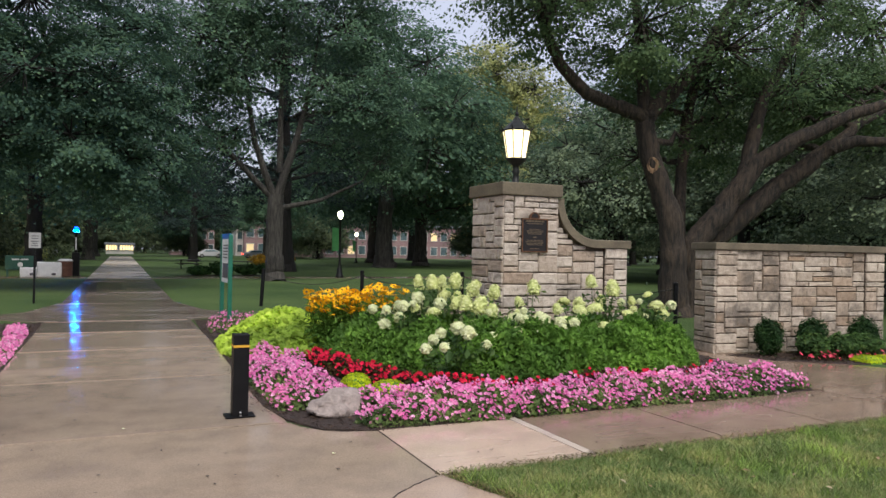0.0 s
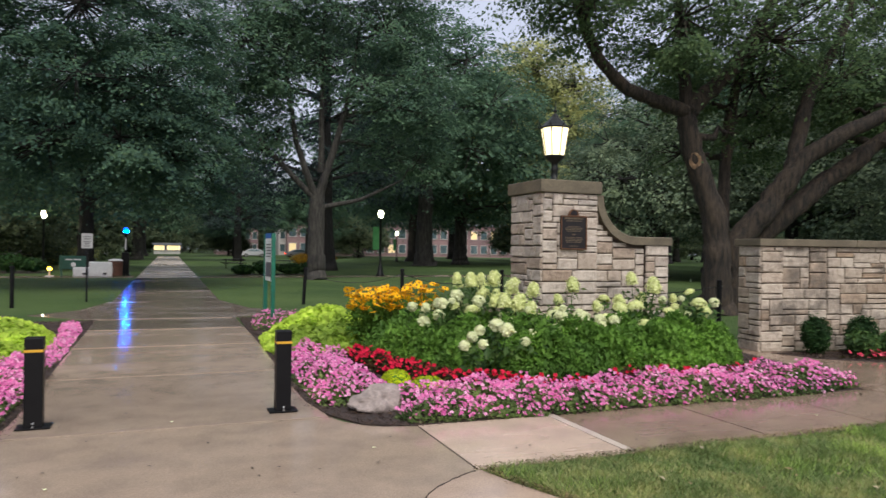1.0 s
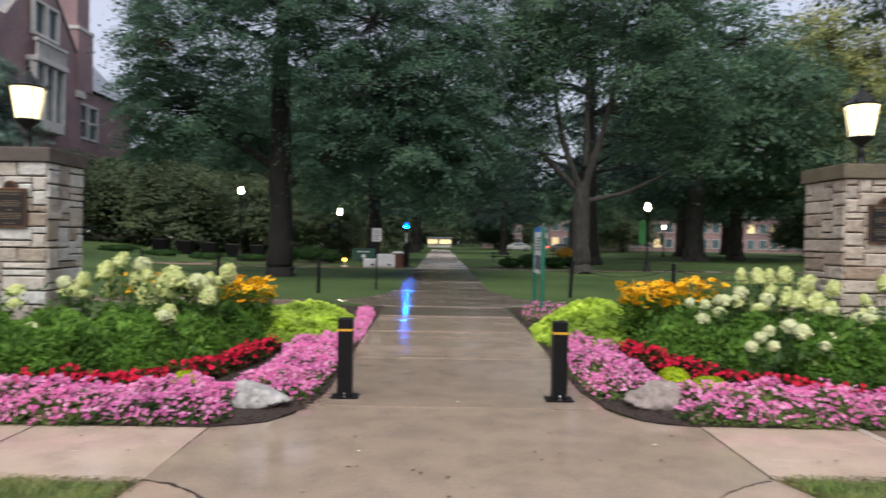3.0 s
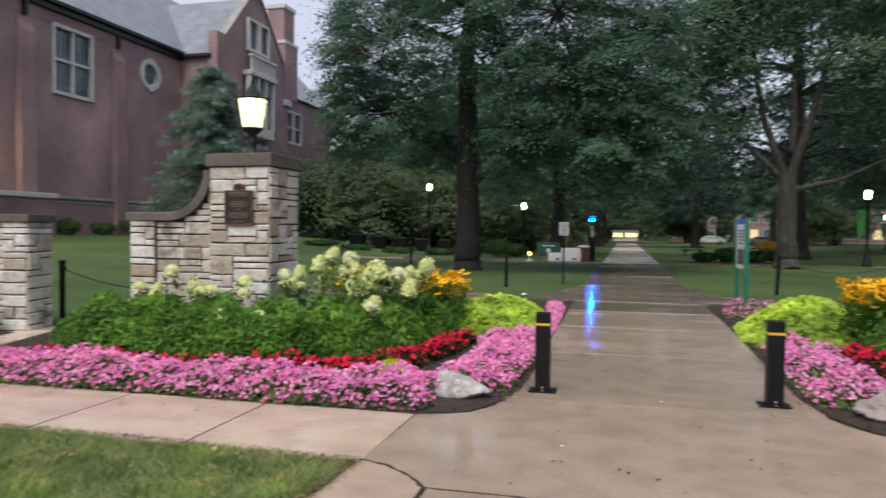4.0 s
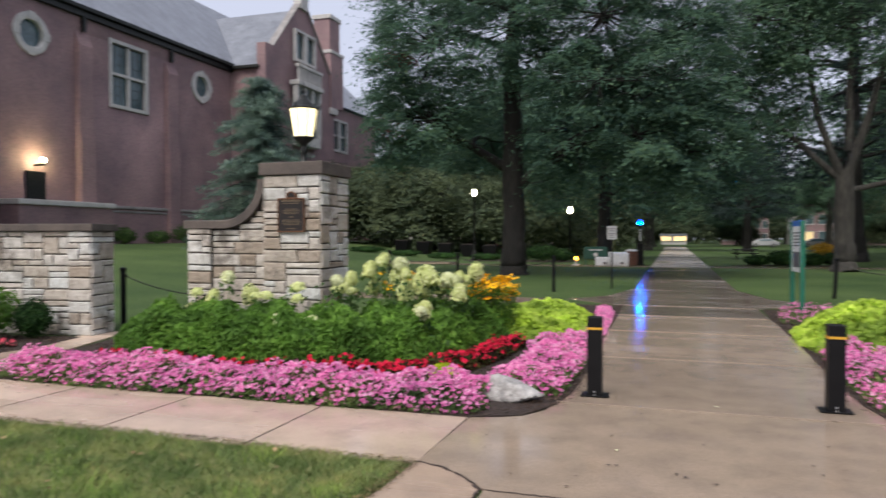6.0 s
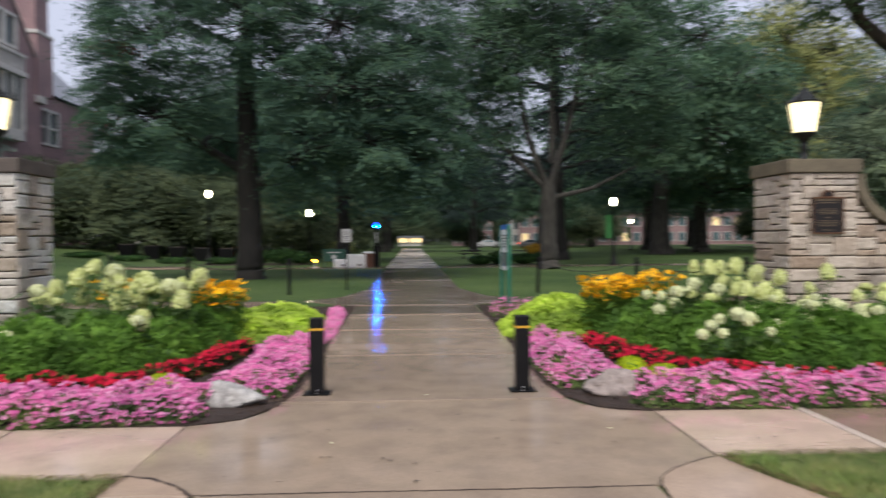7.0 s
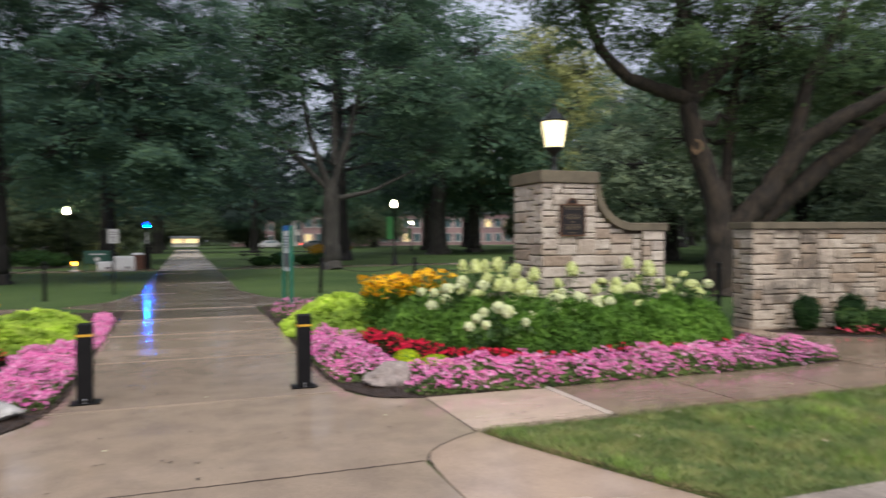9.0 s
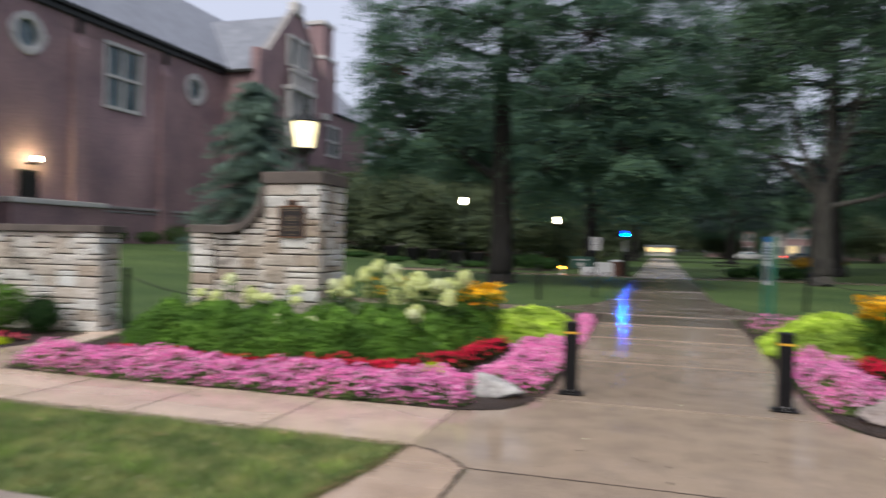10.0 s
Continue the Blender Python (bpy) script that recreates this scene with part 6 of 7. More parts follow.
GRASS_R = [(2.56, 6.36), (2.68, 5.97), (3.1, 4.97), (3.5, 4.08), (12, 4.08), (12, 6.36), (4, 6.36)]
GRASS_L = [(-2.07, 6.12), (-2.1, 5.5), (-2.27, 4.6), (-2.5, 4.08), (-11, 4.08), (-11, 6.12), (-4, 6.12)]
grass_blades(GRASS_R, 170000, 5)


def grass_tufts(poly, count, seed):
    """Coarse tufts that stand a little over the mown blades."""
    rng = np.random.default_rng(seed)
    c, _ = scatter(poly, count, rng)
    pos, nor, siz = [], [], []
    for x, y in c:
        m = int(rng.integers(25, 130))
        r = rng.uniform(0.05, 0.2)
        p = np.array((x, y)) + rng.normal(size=(m, 2)) * r
        L = rng.uniform(0.06, 0.13) * rng.uniform(0.6, 1.2, m)
        a = rng.uniform(0, 2 * math.pi, m)
        pos.append((p, L, a, rng.normal(size=(m, 2)) * 0.55))
    p, L, a, lean = (np.concatenate(q) for q in zip(*pos))
    hit, _ = inside(poly, p)
    p, L, a, lean = p[hit], L[hit], a[hit], lean[hit]
    n = len(p)
    base, ax = np.column_stack([p, np.zeros(n)]), np.column_stack([np.cos(a), np.sin(a), np.zeros(n)]) * 0.0035
    v = np.empty((n, 3, 3))
    v[:, 0], v[:, 1] = base - ax, base + ax
    v[:, 2] = base + np.column_stack([lean * L[:, None], L])
    put_stuff("grass_tufts", (v.reshape(-1, 3), np.arange(3 * n).reshape(-1, 3)), M_TUFT, "fresh green tufts of coarse grass in the verge", "grass")


def edge_straw(line, count, seed, wide=0.035, chips=False):
    """Cut straw and soil crumbs, or bark chips, along a ragged edge."""
    rng = np.random.default_rng(seed)
    line = np.array(line, float)
    seg = np.linalg.norm(line[1:] - line[:-1], axis=1)
    k = rng.choice(len(seg), count, p=seg / seg.sum())
    u = rng.random((count, 1))
    p = line[k] * (1 - u) + line[k + 1] * u + rng.normal(size=(count, 2)) * wide
    v, f = leaf_arrays(np.column_stack([p, np.full(count, 0.03) + rng.uniform(0, 0.012, count)]), np.tile((0, 0, 1.0), (count, 1)) + rng.normal(size=(count, 3)) * 0.3, rng.uniform(0.012, 0.05, count), rng, 0.22, 0.05)
    if chips:
        put_stuff("spilt_bark", (v, f), M_CHIP, "dark bark chips spilt from the bed onto the pavement", "mulch")
    else:
        put_stuff("edge_straw", (v, f), M_STRAW, "brown straw and soil crumbs along the verge", "straw")


grass_tufts(GRASS_R, 150, 15)
grass_tufts(GRASS_L[::-1], 120, 16)
edge_straw([(3.45, 4.15), (3.1, 4.97), (2.68, 5.97), (2.56, 6.36), (4, 6.38), (12, 6.38)], 5200, 17)
edge_straw([(-2.45, 4.15), (-2.27, 4.6), (-2.1, 5.5), (-2.07, 6.12), (-4, 6.14), (-11, 6.14)], 4600, 18)
grass_blades(GRASS_L[::-1], 150000, 6)
for s in (1, -1):
    edge_straw(side([(1.52, 12.0), (1.47, 10.2), (1.48, 9.3), (1.58, 8.6), (1.84, 8.04), (2.3, 7.84), (3.2, 7.82)], s), 900, 31 + s, 0.055, True)
    edge_straw(side([(7.6, 7.82), (8.58, 7.84), (9.02, 8.7), (9.4, 10.4)], s), 500, 41 + s, 0.08, True)


def litter():
    """Fallen leaves and petals on the wet concrete."""
    rng = np.random.default_rng(12)
    n = 420
    p = np.column_stack([rng.uniform(-6, 9, n), rng.uniform(5.8, 12, n)])
    ok = ((p[:, 0] > -1.3) & (p[:, 0] < 1.65)) | ((p[:, 1] > 6.45) & (p[:, 1] < 7.55))
    p = p[ok]
    v, f = leaf_arrays(np.column_stack([p, np.full(len(p), 0.026)]), np.tile((0, 0, 1.0), (len(p), 1)), rng.uniform(0.015, 0.05, len(p)), rng, 0.6, 0.05)
    put_stuff("fallen_leaves", (v, f), M_MULCH, "small dark fallen leaves on the wet pavement", "leaves")
    m = 130
    g = np.column_stack([rng.normal(9.6, 1.0, m), rng.normal(7.6, 0.7, m)])
    g = np.concatenate([g, np.column_stack([rng.normal(-8.4, 0.7, 40), rng.normal(7.3, 0.35, 40)])])
    v, f = leaf_arrays(np.column_stack([g, np.full(len(g), 0.03)]), np.tile((0, 0, 1.0), (len(g), 1)) + rng.normal(size=(len(g), 3)) * 0.15, rng.uniform(0.02, 0.075, len(g)), rng, 0.35, 0.08)
    put_stuff("leaf_litter", (v, f), M_CHIP, "wet brown leaves and twigs on the damp pavement", "leaves")
    m = 26
    g = np.concatenate([np.column_stack([rng.uniform(-7.5, -2.6, m), rng.uniform(4.4, 6.0, m)]), np.column_stack([rng.uniform(3.6, 9, m), rng.uniform(4.4, 6.2, m)])])
    v, f = leaf_arrays(np.column_stack([g, np.full(len(g), 0.06)]), np.tile((0, 0, 1.0), (len(g), 1)) + rng.normal(size=(len(g), 3)) * 0.25, rng.uniform(0.035, 0.08, len(g)), rng, 0.6, 0.1)
    put_stuff("dry_leaves", (v, f), M_DRYLEAF, "pale dry leaves lying on the verge grass", "leaves")
    q = np.array([(0.25, 8.7), (1.9, 7.2), (-0.6, 6.9), (6.8, 6.9), (8.3, 7.6)])
    v, f = leaf_arrays(np.column_stack([q, np.full(len(q), 0.028)]), np.tile((0, 0, 1.0), (len(q), 1)), np.full(len(q), 0.045), rng, 0.7, 0.05)
    put_stuff("fallen_petals", (v, f), P_WHITE, "a few pale petals on the wet pavement", "petals")


litter()

# ---- the brick hall ----
def holed_wall(bm, x, y0, y1, z0, z1, holes, depth=0.45):
    """A wall in the plane x, facing +x, with real openings: holes are ("box", ya, yb, za, zb) or ("round", y, z, r)."""
    boxes = [h[1:] if h[0] == "box" else (h[1] - h[3] - 0.2, h[1] + h[3] + 0.2, h[2] - h[3] - 0.2, h[2] + h[3] + 0.2) for h in holes]
    ys = sorted({y0, y1, *[b[0] for b in boxes], *[b[1] for b in boxes]})
    zs = sorted({z0, z1, *[b[2] for b in boxes], *[b[3] for b in boxes]})
    for a, b in zip(ys, ys[1:]):
        for c, d in zip(zs, zs[1:]):
            m, n = (a + b) / 2, (c + d) / 2
            if any(q[0] < m < q[1] and q[2] < n < q[3] for q in boxes):
                continue
            bm.faces.new([bm.verts.new(p) for p in ((x, a, c), (x, b, c), (x, b, d), (x, a, d))])
    for h, q in zip(holes, boxes):
        if h[0] == "box":
            ring = [(q[0], q[2]), (q[1], q[2]), (q[1], q[3]), (q[0], q[3])]
        else:
            n = 32
            ring = [(h[1] + h[3] * math.cos(2 * math.pi * k / n), h[2] + h[3] * math.sin(2 * math.pi * k / n)) for k in range(n)]
            side_len = h[3] + 0.2
            outer = []
            for k in range(n):
                c, s = math.cos(2 * math.pi * k / n), math.sin(2 * math.pi * k / n)
                g = side_len / max(abs(c), abs(s))
                outer.append((h[1] + g * c, h[2] + g * s))
            vi, vo = [bm.verts.new((x, *p)) for p in ring], [bm.verts.new((x, *p)) for p in outer]
            for k in range(n):
                bm.faces.new((vo[k], vo[(k + 1) % n], vi[(k + 1) % n], vi[k]))
        front, back = [bm.verts.new((x, *p)) for p in ring], [bm.verts.new((x - depth, *p)) for p in ring]
        for k in range(len(ring)):
            bm.faces.new((front[k], back[k], back[(k + 1) % len(ring)], front[(k + 1) % len(ring)]))
    bmesh.ops.remove_doubles(bm, verts=bm.verts, dist=0.0005)


def casement(house, x, y0, y1, z0, z1, across=2, up=2, trim=0.22):
    """A stone-framed window with mullions and leaded panes set back in its opening."""
    bm = bmesh.new()
    t = trim
    box(bm, x - 0.25, x + 0.1, y0 - t, y0 + 0.05, z0 - t, z1 + t, 0.03)
    box(bm, x - 0.25, x + 0.1, y1 - 0.05, y1 + t, z0 - t, z1 + t, 0.03)
    box(bm, x - 0.25, x + 0.095, y0 + 0.05, y1 - 0.05, z1 - 0.05, z1 + t, 0.03)
    box(bm, x - 0.25, x + 0.14, y0 + 0.05, y1 - 0.05, z0 - t, z0 + 0.05, 0.03)
    w = part("window", bm, M_LIMETRIM, house, "stone-framed window with dark leaded panes")
    bm = bmesh.new()
    for k in range(1, across):
        y = y0 + (y1 - y0) * k / across
        box(bm, x - 0.24, x + 0.03, y - 0.1, y + 0.1, z0 + 0.05, z1 - 0.05, 0.02)
    for k in range(1, up):
        z = z0 + (z1 - z0) * k / up
        box(bm, x - 0.24, x + 0.025, y0 + 0.05, y1 - 0.05, z - 0.1, z + 0.1, 0.02)
    if len(bm.verts):
        part("mullion", bm, M_LIMETRIM, w)
    for i in range(across):
        for j in range(up):
            ya, yb = y0 + (y1 - y0) * i / across + 0.09, y0 + (y1 - y0) * (i + 1) / across - 0.09
            za, zb = z0 + (z1 - z0) * j / up + 0.09, z0 + (z1 - z0) * (j + 1) / up - 0.09
            bm = bmesh.new()
            box(bm, x - 0.3, x - 0.27, ya, yb, za, zb)
            part("pane", bm, M_WINDOW, w)
            bm = bmesh.new()
            for q in (1, 2):
                box(bm, x - 0.268, x - 0.24, ya + (yb - ya) * q / 3 - 0.017, ya + (yb - ya) * q / 3 + 0.017, za, zb)
            for q in (1, 2):
                box(bm, x - 0.266, x - 0.238, ya, yb, za + (zb - za) * q / 3 - 0.012, za + (zb - za) * q / 3 + 0.012)
            part("glazing_bars", bm, M_IRON, w)["kind"] = "stuff"


def porthole(house, x, y, z, r):
    bm = bmesh.new()
    n = 36
    prof = [(r - 0.05, -0.25), (r - 0.05, 0.06), (r + 0.05, 0.12), (r + 0.38, 0.12), (r + 0.42, 0.06), (r + 0.42, -0.1)]
    rows = [[bm.verts.new((x + d, y + q * math.cos(2 * math.pi * k / n), z + q * math.sin(2 * math.pi * k / n))) for k in range(n)] for q, d in prof]
    for a, b in zip(rows, rows[1:]):
        for k in range(n):
            bm.faces.new((a[k], a[(k + 1) % n], b[(k + 1) % n], b[k]))
    w = part("round_window", bm, M_LIMETRIM, house, "round window in a pale stone ring")
    for k in range(4):
        bm = bmesh.new()
        a = math.pi / 2 * k
        box(bm, x + 0.0, x + 0.15, y + (r + 0.2) * math.cos(a) - 0.28, y + (r + 0.2) * math.cos(a) + 0.28, z + (r + 0.2) * math.sin(a) - 0.28, z + (r + 0.2) * math.sin(a) + 0.28, 0.03)
        part("keystone", bm, M_LIMETRIM, w)
    bm = bmesh.new()
    bm.faces.new([bm.verts.new((x - 0.25, y + r * math.cos(2 * math.pi * k / n), z + r * math.sin(2 * math.pi * k / n))) for k in range(n)])
    part("pane", bm, M_WINDOW, w)


def brick_hall():
    h = thing("brick_hall", (-0.2, 1.13, 0), 0, "large dark red brick hall with stone trim and a slate roof", "building")
    X, EAVE, BASE, STR = -40.0, 17.9, 0.4, 4.1
    y0, y1 = 16.0, 57.8
    bm = bmesh.new()
    holed_wall(bm, X, y0, y1, STR, EAVE, [("round", 35.8, 15.1, 0.95), ("box", 42.75, 46.4, 11.7, 16.4), ("round", 53.4, 15.1, 0.95)])
    part("wall", bm, M_BRICK, h, "dark red brick wall", True)
    bm = bmesh.new()
    box(bm, X - 0.3, X + 0.22, y0, y1, BASE - 1, STR - 0.02, 0)
    part("plinth", bm, M_BRICK, h)
    bm = bmesh.new()
    box(bm, X - 0.1, X + 0.36, y0, y1 - 0.02, STR - 0.22, STR + 0.02, 0.05)
    box(bm, X - 0.1, X + 0.28, y0, y1 - 0.02, STR - 0.5, STR - 0.34, 0.04)
    part("string_course", bm, M_TRIMDARK, h, "pale stone string course")
    porthole(h, X, 35.8, 15.1, 0.95)
    porthole(h, X, 53.4, 15.1, 0.95)
    casement(h, X, 42.75, 46.4, 11.7, 16.4)
    for y in (40.0, 49.2):
        bm = bmesh.new()
        box(bm, X - 0.1, X + 0.55, y - 0.65, y + 0.65, BASE - 1, 9.0)
        box(bm, X - 0.1, X + 0.4, y - 0.62, y + 0.62, 9.0, 15.3)
        vs = [bm.verts.new(p) for p in ((X, y - 0.62, 15.3), (X, y + 0.62, 15.3), (X + 0.4, y + 0.62, 15.3), (X + 0.4, y - 0.62, 15.3), (X, y - 0.62, 16.3), (X, y + 0.62, 16.3))]
        bm.faces.new((vs[3], vs[2], vs[5], vs[4]))
        bm.faces.new((vs[0], vs[3], vs[4]))
        bm.faces.new((vs[1], vs[5], vs[2]))
        part("buttress", bm, M_BRICK, h)
    # eaves and main roof
    bm = bmesh.new()
    box(bm, X - 0.3, X + 0.55, y0, y1, EAVE - 0.12, EAVE + 0.2, 0.06)
    box(bm, X - 0.3, X + 0.3, y0, y1, EAVE - 0.55, EAVE - 0.14, 0.04)
    for y in (40.0, 49.2):
        box(bm, X + 0.1, X + 0.35, y - 0.15, y + 0.15, EAVE - 1.6, EAVE - 0.5, 0.02)
    part("gutter", bm, M_IRON, h, "dark gutter along the eaves")
    bm = bmesh.new()
    for a, b in ((y0, 92),):
        vs = [bm.verts.new(p) for p in ((X + 0.5, a, EAVE + 0.16), (X + 0.5, b, EAVE + 0.16), (X - 8.5, b, EAVE + 9.0), (X - 8.5, a, EAVE + 9.0), (X - 17.5, b, EAVE + 0.16), (X - 17.5, a, EAVE + 0.16))]
        bm.faces.new((vs[0], vs[1], vs[2], vs[3]))
        bm.faces.new((vs[3], vs[2], vs[4], vs[5]))
        bm.faces.new((vs[0], vs[3], vs[5]))
        bm.faces.new((vs[1], vs[4], vs[2]))
    part("roof", bm, M_SLATE, h, "blue-grey slate roof")
    bm = bmesh.new()
    box(bm, X - 17, X - 0.5, y0 + 0.1, 91.5, BASE - 1, EAVE)
    part("rear_block", bm, M_BRICK, h)
    # gabled cross wing
    gx, ga, gb, ge, gp = -36.3, 57.8, 72.0, 18.3, 25.3
    mid = (ga + gb) / 2
    bm = bmesh.new()
    holed_wall(bm, gx, ga, gb, BASE - 1, ge, [("box", mid - 1.5, mid + 1.5, 12.2, 16.4)])
    bm.faces.new([bm.verts.new(p) for p in ((gx, ga, ge), (gx, gb, ge), (gx, gb - 1.2, ge + 1.2), (gx, mid + 0.8, gp), (gx, mid - 0.8, gp), (gx, ga + 1.2, ge + 1.2))])
    bm.faces.new([bm.verts.new(p) for p in ((X - 1, ga, BASE - 1), (gx, ga, BASE - 1), (gx, ga, ge - 0.4), (X - 1, ga, ge - 0.4))])
    bm.faces.new([bm.verts.new(p) for p in ((gx, gb, BASE - 1), (X - 1, gb, BASE - 1), (X - 1, gb, ge - 0.4), (gx, gb, ge - 0.4))])
    wing = part("wing", bm, M_BRICK, h, "gabled brick cross wing")
    bm = bmesh.new()
    for s in (1, -1):
        ye = ga - 0.35 if s > 0 else gb + 0.35
        vs = [bm.verts.new(p) for p in ((gx - 0.5, ye, ge - 0.5), (gx - 0.5, mid, gp - 0.2), (X - 8.5, mid, gp - 0.2), (X - 8.5, ye, ge - 0.5))]
        bm.faces.new(vs)
    part("wing_roof", bm, M_SLATE, wing, "steep slate roof")
    bm = bmesh.new()
    box(bm, X + 0.4, gx - 0.4, ga - 0.5, ga - 0.2, ge - 0.75, ge - 0.45, 0.04)
    part("wing_gutter", bm, M_IRON, wing)
    for s in (1, -1):
        ye = ga if s > 0 else gb
        bm = bmesh.new()
        box(bm, gx - 0.7, gx + 0.25, ye - 0.25, ye + 0.25 + 0.9 * s if s > 0 else ye + 0.25, ge - 2.2, ge + 1.6, 0.04) if s > 0 else box(bm, gx - 0.7, gx + 0.25, ye - 1.15, ye + 0.25, ge - 2.2, ge + 1.6, 0.04)
        part("kneeler", bm, M_BRICK, wing)
        bm = bmesh.new()
        box(bm, gx - 0.75, gx + 0.32, (ye - 0.32) if s > 0 else ye - 1.2, (ye + 1.2) if s > 0 else ye + 0.32, ge - 2.9, ge - 2.2, 0.05)
        part("corbel", bm, M_LIMETRIM, wing, "pale stone corbel")
        bm = bmesh.new()
        d0, d1 = (ye + 1.1 * s, ge + 1.5), (mid - 0.7 * s, gp + 0.25)
        n = Vector((d1[0] - d0[0], d1[1] - d0[1]))
        off = Vector((-n.y, n.x)).normalized() * 0.1 * s
        ring = [(d0[0], d0[1]), (d1[0], d1[1]), (d1[0] - off.x, d1[1] - off.y), (d0[0] - off.x, d0[1] - off.y)]
        f, b = [bm.verts.new((gx + 0.2, *p)) for p in ring], [bm.verts.new((gx - 0.6, *p)) for p in ring]
        bm.faces.new(f)
        bm.faces.new(b)
        for k in range(4):
            bm.faces.new((f[k], b[k], b[(k + 1) % 4], f[(k + 1) % 4]))
        part("gable_coping", bm, M_TRIMDARK, wing, "sloping stone gable coping")
    bm = bmesh.new()
    box(bm, gx - 0.6, gx + 0.3, mid - 0.75, mid + 0.75, gp - 0.3, gp + 1.0, 0.05)
    lathe(bm, [(0.35, gp + 1.0), (0.2, gp + 1.3), (0.28, gp + 1.6), (0.05, gp + 2.3)], 8, (gx - 0.15, mid))
    part("gable_finial", bm, M_LIMETRIM, wing)
    casement(h, gx + 0.36, mid - 1.9, mid - 0.25, 19.6, 22.4, 1, 1, trim=0.22)
    casement(h, gx + 0.36, mid + 0.25, mid + 1.9, 19.6, 22.4, 1, 1, trim=0.22)
    bm = bmesh.new()
    box(bm, gx - 0.1, gx + 1.1, mid - 2.6, mid + 2.6, 16.9, 17.4, 0.08)
    box(bm, gx - 0.1, gx + 0.9, mid - 2.3, mid + 2.3, 11.0, 12.0, 0.08)
    for k in range(9):
        box(bm, gx + 0.72, gx + 0.95, mid - 2.35 + k * 0.56, mid - 2.1 + k * 0.56, 17.4, 18.7, 0.04)
    box(bm, gx + 0.6, gx + 1.05, mid - 2.5, mid + 2.5, 18.7, 19.0, 0.05)
    for y in (mid - 2.3, mid - 0.75, mid + 0.75, mid + 2.3):
        box(bm, gx + 0.3, gx + 0.85, y - 0.2, y + 0.2, 12.0, 16.9, 0.04)
    part("oriel", bm, M_LIMETRIM, wing, "carved stone oriel with a balustrade")
    for k in range(3):
        bm = bmesh.new()
        y = mid - 1.53 + 1.53 * k
        box(bm, gx + 0.35, gx + 0.4, y - 0.55, y + 0.55, 12.0, 16.9)
        part("pane", bm, M_WINDOW, wing)
    # chimney behind the gable
    bm = bmesh.new()
    box(bm, X - 0.5, X + 2.2, 74.2, 77.4, EAVE - 1, 23.2, 0.05)
    box(bm, X - 0.2, X + 1.9, 74.5, 77.1, 23.2, 27.4, 0.05)
    ch = part("chimney", bm, M_BRICK, h, "tall brick chimney stack")
    bm = bmesh.new()
    box(bm, X - 0.6, X + 2.3, 74.1, 77.5, 23.1, 23.5, 0.06)
    part("chimney_band", bm, M_LIMETRIM, ch)
    bm = bmesh.new()
    box(bm, X - 0.35, X + 2.05, 74.35, 77.25, 27.2, 27.7, 0.06)
    part("chimney_cap", bm, M_LIMETRIM, ch)
    # north range
    bm = bmesh.new()
    holed_wall(bm, X, gb, 92, BASE - 1, EAVE, [("box", 78.6, 80.4, 12.6, 16.2), ("box", 81.0, 82.8, 12.6, 16.2)])
    part("north_wall", bm, M_BRICK, h)
    casement(h, X, 78.6, 80.4, 12.6, 16.2, 1, 2, trim=0.25)
    casement(h, X, 81.0, 82.8, 12.6, 16.2, 1, 2, trim=0.25)
    # octagonal turret
    cx, cy, R = -41.0, 25.7, 5.0
    bm = bmesh.new()
    lathe(bm, [(R, BASE - 1), (R, 14.3)], 8, (cx, cy))
    tur = part("turret", bm, M_BRICK, h, "eight-sided brick turret")
    for z, g, hh in ((STR - 0.3, 0.22, 0.5), (13.8, 0.35, 0.45), (14.3, 0.6, 0.3)):
        bm = bmesh.new()
        lathe(bm, [(R + g - 0.1, z - hh / 2), (R + g, z - hh / 4), (R + g, z + hh / 4), (R + g - 0.1, z + hh / 2)], 8, (cx, cy))
        part("turret_band", bm, M_LIMETRIM, tur, "pale stone band")
    bm = bmesh.new()
    lathe(bm, [(R + 0.5, 14.45), (R + 0.1, 14.8), (3.0, 19.5), (0.1, 24)], 8, (cx, cy))
    part("turret_roof", bm, M_SLATE, tur, "pointed slate roof")
    m = Matrix.Translation((cx, cy, 0)) @ Matrix.Rotation(radians(22.5), 4, "Z")
    a = R * math.cos(math.pi / 8)
    bm = bmesh.new()
    box(bm, a - 0.05, a + 0.16, 0.1, 1.3, 8.6, 11.0, 0.04, m)
    w = part("slit_window", bm, M_LIMETRIM, tur, "narrow window in a pale stone frame")
    bm = bmesh.new()
    box(bm, a + 0.12, a + 0.18, 0.4, 1.0, 8.95, 10.7, 0, m)
    part("pane", bm, M_WINDOW, w)
    tb = Tubes()
    tb.add([(cx + 3.75, cy + 3.6, STR), (cx + 3.75, cy + 3.6, 13.6)], [0.12, 0.12], 8)
    link_mesh("downpipe", tb.mesh("downpipe"), M_LIMETRIM, tur)
    # low porch with a door and a lamp over it
    bm = bmesh.new()
    box(bm, X + 0.2, X + 1.8, 33.2, 40.9, BASE - 1, STR - 0.3)
    porch = part("porch", bm, M_BRICK, h)
    bm = bmesh.new()
    box(bm, X + 0.2, X + 1.95, 33.1, 41.05, STR - 0.3, STR + 0.05, 0.06)
    part("porch_coping", bm, M_LIMETRIM, porch, "flat pale stone coping")
    bm = bmesh.new()
    box(bm, X + 0.02, X + 0.14, 35.25, 36.75, STR + 0.06, 6.1, 0.04)
    part("door", bm, M_IRON, h, "dark recessed door above the porch")
    bm = bmesh.new()
